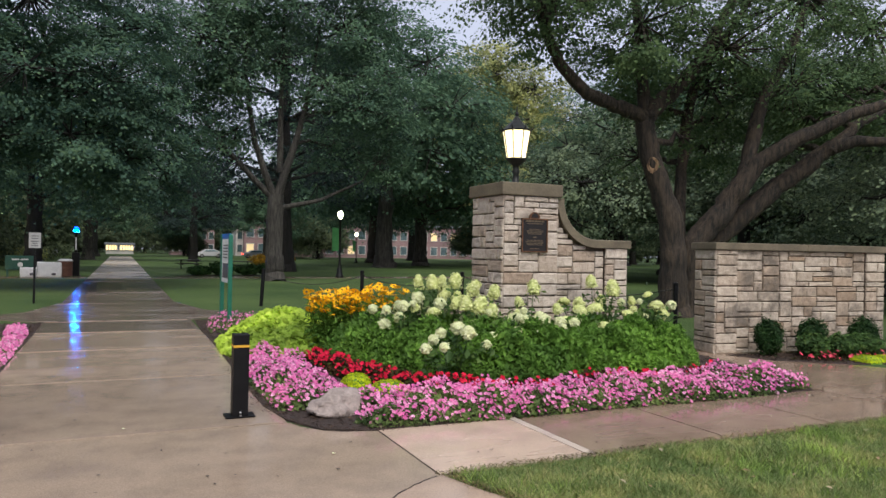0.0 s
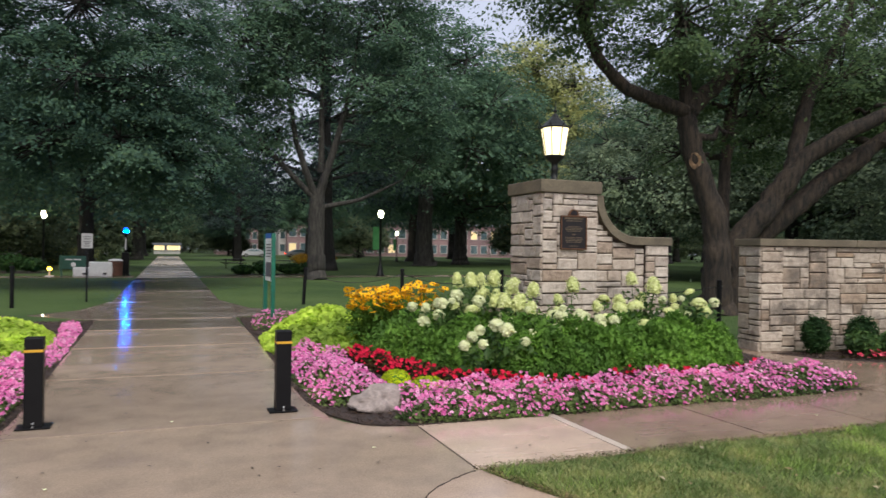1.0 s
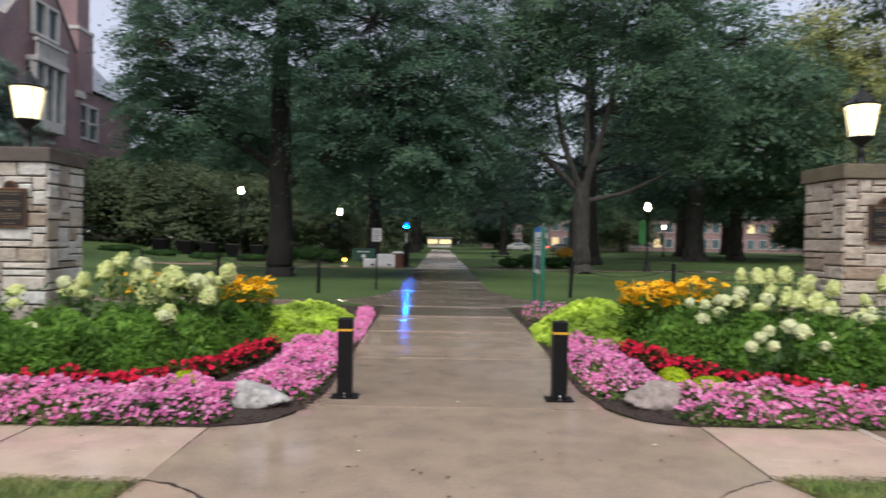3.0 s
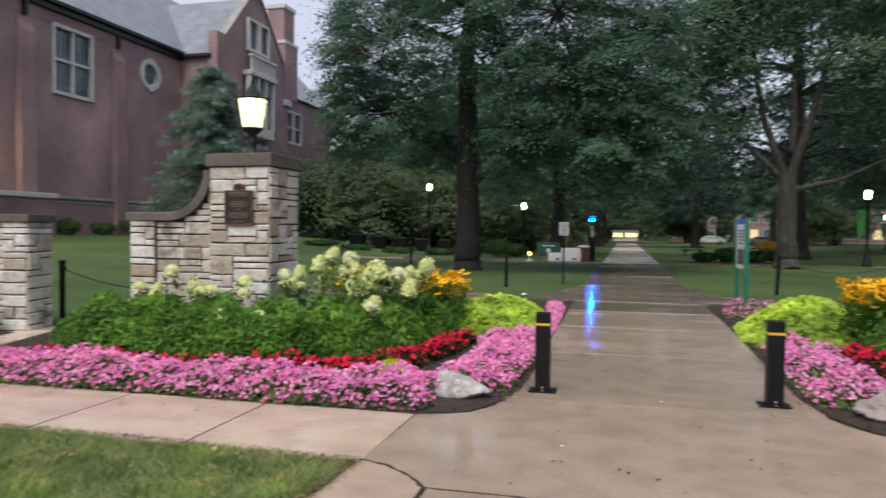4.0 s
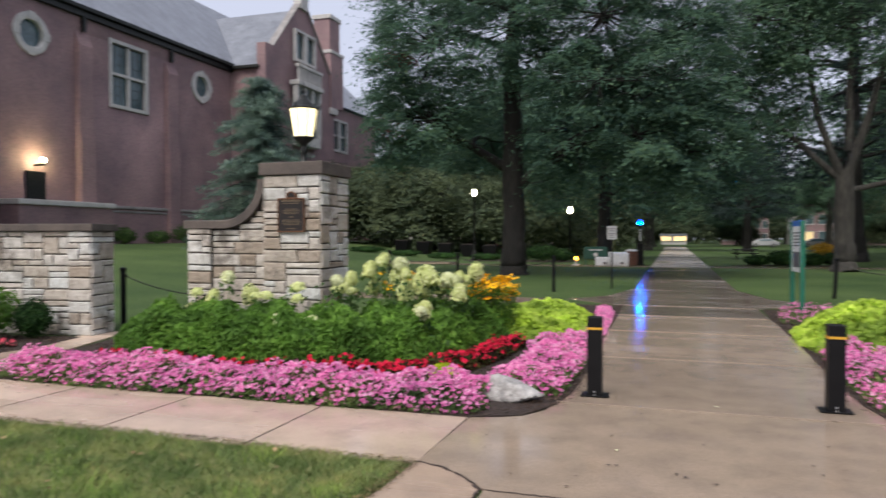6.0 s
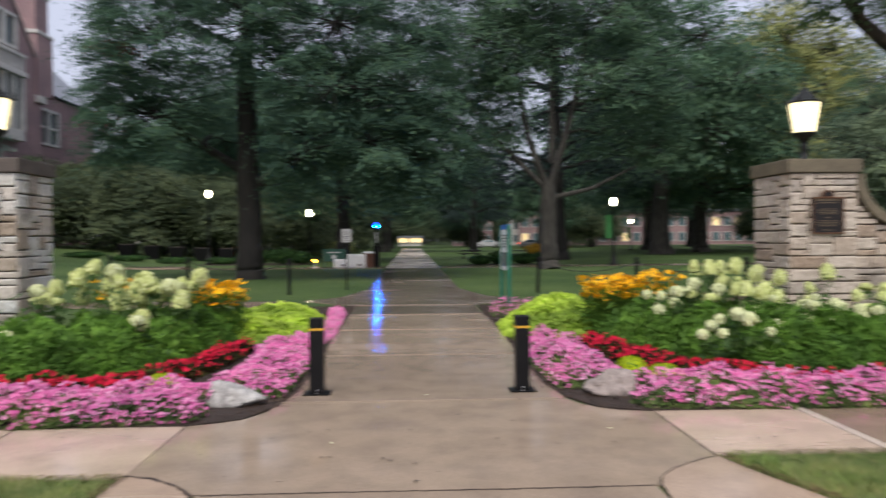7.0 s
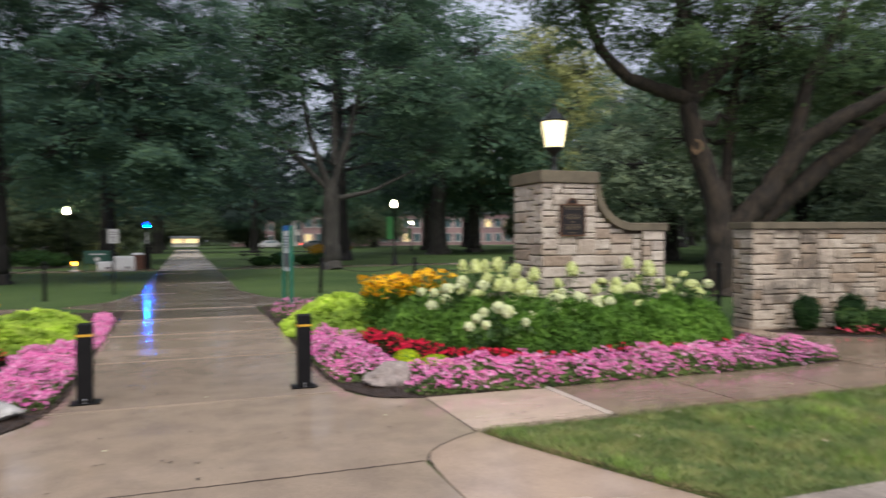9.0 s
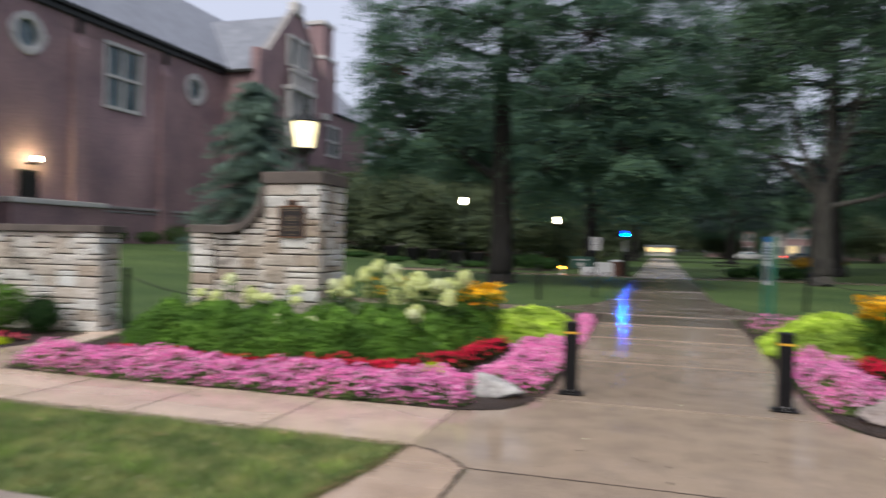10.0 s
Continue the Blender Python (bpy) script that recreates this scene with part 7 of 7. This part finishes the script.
    box(bm, X + 0.05, X + 0.85, 35.87, 36.03, 6.42, 6.56, 0.03)
    box(bm, X + 0.68, X + 0.92, 35.83, 36.07, 6.54, 6.64, 0.03)
    lamp = part("wall_lamp", bm, M_IRON, h, "lit lamp on the brick wall")
    bm = bmesh.new()
    bmesh.ops.create_uvsphere(bm, u_segments=16, v_segments=10, radius=0.17, matrix=Matrix.Translation((X + 0.8, 35.95, 6.8)))
    part("globe", bm, M_WALLGLOBE, lamp, "glowing warm globe", True)


M_WALLGLOBE = glow("wall_lamp_glow", (1.0, 0.85, 0.46), 95.0)
brick_hall()


def foundation_plants():
    for k, (y, r, hgt) in enumerate(((43, 0.9, 1.2), (46.5, 1.0, 1.0), (50, 1.3, 1.6), (54, 1.2, 1.4), (37.5, 0.8, 0.9))):
        x = -38.3
        shrub(x, y, r, hgt, L_HYDR, "rounded shrub at the foot of the brick hall", 1200, 0.16, 400 + k)


foundation_plants()

# ---- park furniture ----
def post_lamp(x, y, h, banner=False):
    l = thing("post_lamp", (x, y, gh(x, y)), 0, "black post lamp with a lit globe" + (" and a green banner" if banner else " among the trees"), "street lamp", "post lamps")
    bm = bmesh.new()
    lathe(bm, [(0.28, 0), (0.28, 0.12), (0.2, 0.2), (0.16, 0.55), (0.09, 0.7), (0.075, 0.9), (0.06, h - 0.75), (0.1, h - 0.7), (0.07, h - 0.6), (0.14, h - 0.52)], 12)
    part("post", bm, M_IRON, l, flat=True)
    bm = bmesh.new()
    lathe(bm, [(0.08, h - 0.50), (0.13, h - 0.41), (0.155, h - 0.28), (0.13, h - 0.12), (0.07, h)], 14)
    part("globe", bm, M_GLOBE, l, "glowing white globe", True)
    bm = bmesh.new()
    lathe(bm, [(0.14, h - 0.04), (0.1, h + 0.04), (0.03, h + 0.08), (0.01, h + 0.16)], 10)
    part("cap", bm, M_IRON, l)
    if banner:
        bm = bmesh.new()
        box(bm, -0.52, -0.1, -0.012, 0.012, h - 2.6, h - 1.1, 0.004)
        part("banner", bm, M_BANNER, l, "hanging green cloth banner")
        tb = Tubes()
        for z in (h - 2.6, h - 1.1):
            tb.add([(0, 0, z), (-0.56, 0, z)], [0.015, 0.012], 6)
        link_mesh("banner_rods", tb.mesh("banner_rods"), M_IRON, l)["kind"] = "stuff"


def blue_phone(x, y):
    p = thing("emergency_phone", (x, y, 0), 0, "dark emergency phone post with a bright blue light on top", "emergency phone")
    bm = bmesh.new()
    box(bm, -0.28, 0.28, -0.2, 0.2, 0, 0.06, 0.01)
    box(bm, -0.2, 0.2, -0.15, 0.15, 0.06, 1.35, 0.02)
    box(bm, -0.07, 0.07, -0.07, 0.07, 1.35, 2.4, 0.015)
    part("body", bm, M_BLACK, p)
    bm = bmesh.new()
    box(bm, -0.035, 0.035, -0.085, -0.072, 1.5, 2.2, 0.004)
    part("plate", bm, M_WHITE, p, "narrow pale plate")
    bm = bmesh.new()
    lathe(bm, [(0.16, 2.4), (0.2, 2.46), (0.2, 2.5), (0.12, 2.54)], 14)
    part("collar", bm, M_IRON, p)
    bm = bmesh.new()
    lathe(bm, [(0.11, 2.56), (0.13, 2.62), (0.12, 2.74), (0.06, 2.8)], 14)
    part("beacon", bm, M_BLUEDOME, p, "glowing blue beacon", True)
    # ring added below the dome so the wet path mirrors a blue streak
    bm = bmesh.new()
    lathe(bm, [(0.135, 2.54), (0.145, 2.545), (0.145, 2.57), (0.12, 2.575)], 14)
    part("lamp_ring", bm, M_BLUESTREAK, p, "added bright blue ring that feeds the streak on the path", True)


def info_sign(x, y):
    """Board on two green posts, nearly edge-on to the street."""
    s = thing("map_sign", (x, y, 0), 1.5, "white map sign between two green posts with a blue top", "sign")
    bm = bmesh.new()
    box(bm, -0.02, 0.02, -0.5, 0.5, 0.98, 1.98, 0.004)
    panel = part("panel", bm, M_WHITE, s)
    bm = bmesh.new()
    box(bm, -0.024, 0.024, -0.5, 0.5, 1.984, 2.1, 0.003)
    part("header", bm, M_BLUE, s, "blue header band")
    for a in (-0.56, 0.56):
        bm = bmesh.new()
        box(bm, -0.045, 0.045, a - 0.045, a + 0.045, 0, 2.09, 0.008)
        part("post", bm, M_GREEN, s)
    bm = bmesh.new()
    for k in range(5):
        box(bm, -0.026, -0.021, -0.34 + 0.02 * k, 0.3, 1.82 - 0.07 * k, 1.85 - 0.07 * k)
    box(bm, -0.026, -0.021, -0.36, 0.36, 1.08, 1.42)
    part("print", bm, M_INK, panel, "dark lines of small print")["kind"] = "stuff"
    bm = bmesh.new()
    box(bm, -0.03, 0.05, -0.6, -0.52, 1.98, 2.09, 0.003)
    part("cap", bm, M_WHITE, s)


def parking_sign(x, y):
    s = thing("notice_sign", (x, y, 0), 0, "small white notice greyed as if backlit on a thin dark post", "sign")
    bm = bmesh.new()
    box(bm, -0.03, 0.03, -0.02, 0.02, 0, 2.05, 0.004)
    part("post", bm, M_BLACK, s)
    bm = bmesh.new()
    box(bm, -0.16, 0.16, -0.03, -0.022, 1.66, 2.12, 0.006)
    p = part("plate", bm, M_SIGNGREY, s)
    bm = bmesh.new()
    for z, w in ((2.02, 0.22), (1.95, 0.18), (1.86, 0.2), (1.8, 0.14), (1.73, 0.18)):
        box(bm, -w / 2, w / 2, -0.034, -0.029, z - 0.014, z + 0.014)
    part("print", bm, M_INK, p)["kind"] = "stuff"


def green_board(x, y):
    s = thing("name_board", (x, y, 0), 0, "dark green name board with pale lettering on low posts", "sign")
    bm = bmesh.new()
    box(bm, -0.72, 0.72, -0.05, 0.05, 0.38, 1.14, 0.03)
    b = part("board", bm, M_DARKGREEN, s)
    for a in (-0.6, 0.6):
        bm = bmesh.new()
        box(bm, a - 0.05, a + 0.05, -0.045, 0.045, 0, 0.38, 0.01)
        part("post", bm, M_DARKGREEN, s)
    bm = bmesh.new()
    box(bm, -0.4, -0.05, -0.06, -0.052, 0.9, 0.97)
    box(bm, 0.02, 0.38, -0.06, -0.052, 0.9, 0.97)
    part("lettering", bm, M_WHITE, b)["kind"] = "stuff"
    bm = bmesh.new()
    lathe(bm, [(0.13, -0.004), (0.13, 0.004)], 18)
    bmesh.ops.transform(bm, matrix=Matrix.Translation((0, -0.056, 0.65)) @ Matrix.Rotation(math.pi / 2, 4, "X"), verts=bm.verts)
    part("emblem", bm, M_WHITE, b, "small round pale emblem")


def litter_bin(x, y):
    b = thing("litter_bin", (x, y, 0.02), 0, "round brown slatted litter bin with a pale lid", "litter bin")
    bm = bmesh.new()
    lathe(bm, [(0.3, 0.03), (0.32, 0.06), (0.32, 0.82), (0.3, 0.86)], 20)
    part("drum", bm, M_RUST, b)
    for k in range(18):
        a = 2 * math.pi * k / 18
        bm = bmesh.new()
        box(bm, 0.315, 0.345, -0.04, 0.04, 0.05, 0.84, 0.006, Matrix.Rotation(a, 4, "Z"))
        part("slat", bm, M_RUST, b)
    bm = bmesh.new()
    lathe(bm, [(0.36, 0.86), (0.37, 0.9), (0.3, 0.96), (0.16, 0.98), (0.16, 0.93)], 20, caps=False)
    part("lid", bm, M_WHITE, b, "pale domed lid", True)


def white_crates(x, y):
    for k, (dx, w, d, h) in enumerate(((0, 1.15, 0.7, 0.8), (-0.95, 0.75, 0.6, 0.5))):
        c = thing("covered_crate", (x + dx, y - 0.1 * k, 0.02), 4 - 9 * k, "low crate under a white plastic sheet", "crate", "covered crates")
        bm = bmesh.new()
        box(bm, -w / 2, w / 2, -d / 2, d / 2, 0.0, h, 0.05)
        bmesh.ops.subdivide_edges(bm, edges=bm.edges, cuts=2, use_grid_fill=True)
        for v in bm.verts:
            v.co += Vector((noise.noise(v.co * 4 + Vector((k, 0, 0))), noise.noise(v.co * 4 + Vector((0, k, 9))), noise.noise(v.co * 5) if v.co.z > 0.1 else 0)) * 0.04
        part("sheet", bm, M_SHEET, c, flat=True)
        bm = bmesh.new()
        box(bm, 0.1, 0.3, -d / 2 - 0.05, -d / 2 + 0.02, 0.1, 0.22, 0.01)
        part("tag", bm, M_INK, c, "dark tag on the sheet")


def barricade_light(x, y):
    b = thing("warning_lamp", (x, y, 0), 0, "small glowing amber warning lamp on a folding stand", "warning lamp")
    bm = bmesh.new()
    for s in (1, -1):
        box(bm, -0.2, 0.2, s * 0.14 - 0.02, s * 0.14 + 0.02, 0, 0.05, 0.005)
        box(bm, -0.03, 0.03, s * 0.07 - 0.02, s * 0.07 + 0.02, 0.04, 0.38, 0.005)
    part("stand", bm, M_WHITE, b)
    bm = bmesh.new()
    lathe(bm, [(0.08, -0.05), (0.11, -0.03), (0.11, 0.03), (0.08, 0.05)], 14)
    bmesh.ops.transform(bm, matrix=Matrix.Translation((0, 0, 0.42)) @ Matrix.Rotation(math.pi / 2, 4, "X"), verts=bm.verts)
    part("lens", bm, M_AMBER, b, "glowing amber lens", True)


def chain_posts(points, links):
    for x, y, lean in points:
        ob = thing("chain_post", (x, y, gh(x, y)), 0, "slim black post that carries a chain along the lawn", "post", "chain posts")
        bm = bmesh.new()
        lathe(bm, [(0.055, -0.1), (0.055, 1.08), (0.065, 1.09), (0.065, 1.14), (0.03, 1.16)], 12)
        if lean:
            bmesh.ops.rotate(bm, cent=(0, 0, 0), matrix=Matrix.Rotation(radians(lean), 3, "Y"), verts=bm.verts)
        part("post", bm, M_BLACK, ob, flat=False)
        bm = bmesh.new()
        lathe(bm, [(0.02, 0.98), (0.035, 0.99), (0.035, 1.02), (0.02, 1.03)], 10, (0.06, 0))
        part("eye", bm, M_IRON, ob)
    for a, b, sag in links:
        c = thing("chain", (0, 0, 0), 0, "thin dark chain sagging between two posts", "chain", "lawn chains")
        tb = Tubes()
        pts = []
        for t in np.linspace(0, 1, 15):
            p = Vector((a[0], a[1], gh(*a) + 1.0)).lerp(Vector((b[0], b[1], gh(*b) + 1.0)), t)
            p.z -= sag * 4 * t * (1 - t)
            pts.append(p)
        tb.add(pts, [0.012] * 15, 5)
        link_mesh("strand", tb.mesh("strand"), M_IRON, c)


def picnic_table(x, y, turn):
    t = thing("picnic_table", (x, y, 0), turn, "dark park picnic table with benches on the lawn", "picnic table", "picnic tables")
    bm = bmesh.new()
    box(bm, -0.9, 0.9, -0.37, 0.37, 0.7, 0.76, 0.01)
    part("tabletop", bm, M_IRON, t)
    for s in (1, -1):
        bm = bmesh.new()
        box(bm, -0.9, 0.9, s * 0.72 - 0.13, s * 0.72 + 0.13, 0.42, 0.47, 0.01)
        part("bench", bm, M_IRON, t)
        bm = bmesh.new()
        box(bm, s * 0.6 - 0.04, s * 0.6 + 0.04, -0.05, 0.05, 0, 0.7, 0.01)
        box(bm, s * 0.6 - 0.03, s * 0.6 + 0.03, -0.8, 0.8, 0.34, 0.42, 0.01)
        part("leg", bm, M_IRON, t)


def planter(x, y):
    p = thing("planter", (x, y, gh(x, y)), 0, "square black planter box at the edge of the car park", "planter", "planters")
    bm = bmesh.new()
    box(bm, -0.62, 0.62, -0.6, 0.6, 0, 1.05, 0.03)
    for v in bm.verts:
        f = 0.8 + 0.2 * v.co.z / 1.05
        v.co.x *= f
        v.co.y *= f
    part("tub", bm, M_BLACK, p)
    bm = bmesh.new()
    box(bm, -0.48, 0.48, -0.48, 0.48, 1.0, 1.08, 0.02)
    part("soil", bm, M_MULCH, p)


def paint(name, c):
    m = surface(name, tuple(v * 0.9 for v in c), c, 1.0, 0.25, 0.02, 0.001)
    return m


CAR_PAINT = [paint("white_paint", (0.5, 0.5, 0.52)), paint("red_paint", (0.4, 0.02, 0.02)), paint("silver_paint", (0.4, 0.41, 0.43)), paint("dark_paint", (0.03, 0.035, 0.05))]


def car(x, y, turn, colour, lit):
    c = thing("car", (x, y, gh(x, y)), turn, ("white", "red", "silver", "dark blue")[colour] + " parked car" + (" with its headlamps lit" if lit else " beyond the lawn"), "car", "parked cars")
    bm = bmesh.new()
    prof = [(-2.2, 0.35), (-2.25, 0.75), (-2.1, 0.95), (-1.35, 1.02), (-0.75, 1.42), (0.75, 1.45), (1.55, 1.05), (2.15, 0.95), (2.25, 0.7), (2.2, 0.35)]
    rows = []
    for yy, k in ((-0.88, 0.97), (-0.8, 1.0), (0.8, 1.0), (0.88, 0.97)):
        rows.append([bm.verts.new((px * k, yy * (0.82 if pz > 1.2 else 1), pz * (1 if k == 1 else 0.985))) for px, pz in prof])
    for a, b in zip(rows, rows[1:]):
        for k in range(len(prof)):
            bm.faces.new((a[k], a[(k + 1) % len(prof)], b[(k + 1) % len(prof)], b[k]))
    bm.faces.new(rows[0])
    bm.faces.new(rows[-1])
    part("body", bm, CAR_PAINT[colour], c)
    for s in (1, -1):
        bm = bmesh.new()
        vs = [bm.verts.new((px, s * (0.872 if pz < 1.2 else 0.745), pz)) for px, pz in ((-1.2, 1.03), (1.35, 1.05), (0.7, 1.38), (-0.7, 1.36))]
        bm.faces.new(vs)
        g = bmesh.ops.extrude_face_region(bm, geom=list(bm.faces))
        bmesh.ops.translate(bm, vec=(0, 0.02 * s, 0), verts=[v for v in g["geom"] if isinstance(v, bmesh.types.BMVert)])
        part("side_window", bm, M_WINDOW, c)
        for wx in (-1.35, 1.35):
            bm = bmesh.new()
            lathe(bm, [(0.2, -0.1), (0.32, -0.1), (0.33, -0.06), (0.33, 0.06), (0.32, 0.1), (0.2, 0.1)], 18)
            bmesh.ops.transform(bm, matrix=Matrix.Translation((wx, s * 0.82, 0.33)) @ Matrix.Rotation(math.pi / 2, 4, "X"), verts=bm.verts)
            w = part("wheel", bm, M_TYRE, c)
            bm = bmesh.new()
            lathe(bm, [(0.19, -0.105), (0.19, 0.105)], 12)
            bmesh.ops.transform(bm, matrix=Matrix.Translation((wx, s * 0.82, 0.33)) @ Matrix.Rotation(math.pi / 2, 4, "X"), verts=bm.verts)
            part("rim", bm, M_BOLT, w)
        for ex, mat, nm in ((2.2, M_HEAD if lit else M_WHITE, "headlight"), (-2.22, M_TAIL if lit else CAR_PAINT[1], "tail_light")):
            bm = bmesh.new()
            box(bm, ex - 0.06, ex + 0.06, s * 0.62 - 0.16, s * 0.62 + 0.16, 0.68, 0.84, 0.02)
            part(nm, bm, mat, c)


post_lamp(13.05, 45.6, 4.3, True)
post_lamp(-14.3, 52, 5.3)
post_lamp(-7.9, 57, 4.1)
post_lamp(30, 96, 4.2, True)
blue_phone(-2.12, 46.2)
info_sign(2.42, 18.25)
parking_sign(-2.15, 25.6)
green_board(-4.75, 45.6)
litter_bin(-2.55, 44.9)
white_crates(-3.3, 44.8)
barricade_light(-5.9, 45.3)
chain_posts([(4.15, 23.4, 3), (6.99, 22.2, 0), (10.14, 21.6, 0), (12.23, 14.3, 0), (-8.03, 27.0, 0), (-3.8, 23.6, 0), (-10.57, 12.45, 0), (-12.5, 31, 0)],
            [((6.99, 22.2), (4.15, 23.4), 0.3), ((6.99, 22.2), (10.14, 21.6), 0.3), ((10.14, 21.6), (12.23, 14.3), 0.4), ((-8.03, 27.0), (-3.8, 23.6), 0.3), ((-8.03, 27.0), (-12.5, 31), 0.3), ((-10.57, 12.45), (-6.7, 12.4), 0.35)])
picnic_table(5.2, 62, 10)
picnic_table(8.6, 58, -15)
for k in range(7):
    planter(-22.5 + 1.95 * k, 58.5 + 0.05 * k)
for x, turn, colour, lit in ((-21.6, 0, 0, False), (-16.6, 0, 1, False), (-11.6, 0, 0, False), (-7.2, 25, 2, True), (-29, -68, 2, True), (-34, -60, 3, True), (-26.5, 0, 0, False)):
    car(x * 1.2, 78 if x > -28 else 82, turn, colour, lit)
car(-9, 110, 80, 0, True)
car(14, 128, 0, 0, False)
car(22, 130, 0, 2, True)


def bank(poly, name):
    mulch_bed(poly, name, np.random.default_rng(3), 900)


bank([(-30, 53.5), (-7.5, 49.5), (-6.5, 51.5), (-8, 53.5), (-30, 57)], "shrub_bed")
bank([(3.2, 46.5), (9.5, 47.2), (9.5, 48.6), (4.5, 48.4)], "shrub_bed")
for k, (x, y, r, h) in enumerate([(-9.0, 51.3, 1.2, 1.2), (-11.0, 51.8, 1.3, 1.1), (-7.6, 50.9, 0.9, 0.9), (-13.5, 52.4, 1.3, 0.5), (-17, 53.0, 1.4, 0.4), (-20.5, 53.6, 1.4, 0.42), (-24, 54.3, 1.5, 0.45), (4.6, 47.4, 0.7, 0.6), (6.0, 47.6, 0.9, 0.9), (7.6, 47.8, 0.8, 0.7), (8.9, 47.8, 0.8, 0.8), (-6.8, 70, 1.6, 1.6), (-9.4, 72, 1.7, 1.5), (13, 74, 1.2, 1.2), (16, 76, 1.0, 1.2)]):
    shrub(x, y, r, h, (L_PALE if k in (11, 12) else L_AMBER if k in (13, 14) else L_BOX), "low spreading shrub in a bed on the lawn", 900, 0.2, 500 + k)


# ---- far buildings and trees beyond the park ----
def far_house(x, y, w, d, h, floors, cols, turn, wall, lit, label):
    b = thing("campus_building", (x, y, gh(x, y)), turn, label, "building", "far buildings")
    bm = bmesh.new()
    box(bm, -w / 2, w / 2, 0, d, -1, h)
    part("wall", bm, wall, b)
    bm = bmesh.new()
    box(bm, -w / 2 - 0.3, w / 2 + 0.3, -0.3, d + 0.3, h, h + 0.5, 0.05)
    part("roof", bm, M_SLATE, b)
    rng = random.Random(int(w * 10))
    for j in range(floors):
        for i in range(cols):
            cx, z = -w / 2 + w * (i + 0.5) / cols, 0.9 + (h - 0.6) * j / floors
            ww, hh = w / cols * 0.3, (h / floors) * 0.5
            bm = bmesh.new()
            for a in ((cx - ww - 0.12, cx - ww, z - 0.12, z + hh + 0.12), (cx + ww, cx + ww + 0.12, z - 0.12, z + hh + 0.12), (cx - ww, cx + ww, z - 0.14, z), (cx - ww, cx + ww, z + hh, z + hh + 0.12)):
                box(bm, a[0], a[1], -0.14, 0.02, a[2], a[3])
            wn = part("window", bm, M_LIMETRIM, b)
            bm = bmesh.new()
            box(bm, cx - ww, cx + ww, -0.05, -0.02, z, z + hh)
            part("pane", bm, (M_SHOPLIGHT if lit > 0.9 else M_LITWIN) if rng.random() < lit else M_WINDOW, wn)


far_house(58, 160, 66, 12, 7.5, 2, 26, -6, M_BRICK, 0.07, "long low red brick building behind the trees")
far_house(31, 168, 14, 10, 6.5, 2, 8, 0, M_LIMETRIM, 0.07, "pale stone building behind the trees")
far_house(-0.1, 168, 5.4, 8, 1.9, 1, 10, 0, M_LIMETRIM, 0.92, "low building with brightly lit windows at the end of the path")
far_house(-34, 116, 24, 12, 10.5, 3, 6, 12, M_LIMETRIM, 0.1, "grey flat-roofed building behind the trees")
far_house(14.5, 165, 9, 8, 6, 2, 6, 0, M_BRICK, 0.0, "small brick building behind the trees")
rng_far = np.random.default_rng(21)
for az in range(-66, 70, 4):
    for r in ((205, 225) if abs(az) < 4 or 8 < az < 34 else (150, 205) if az % 8 else (178,)):
        a = radians(az + rng_far.uniform(-1.5, 1.5))
        rr = r * rng_far.uniform(0.92, 1.1)
        plant(int(rng_far.integers(0, 2)), rr * math.sin(a), rr * math.cos(a), rng_far.uniform(1.15, 1.6), rng_far.uniform(0, 360))
for az in range(-64, 66, 5):
    if abs(az) < 4 or (az > 8 and az % 10 == 1):
        continue
    a = radians(az + rng_far.uniform(-2, 2))
    rr = rng_far.uniform(125, 150)
    plant(3, rr * math.sin(a), rr * math.cos(a), rng_far.uniform(0.8, 1.3), rng_far.uniform(0, 360))
for az in range(-68, 70, 2):
    a = radians(az + rng_far.uniform(-0.6, 0.6))
    rr = rng_far.uniform(182, 196)
    plant(3, rr * math.sin(a), rr * math.cos(a), rng_far.uniform(1.2, 1.7), rng_far.uniform(0, 360))
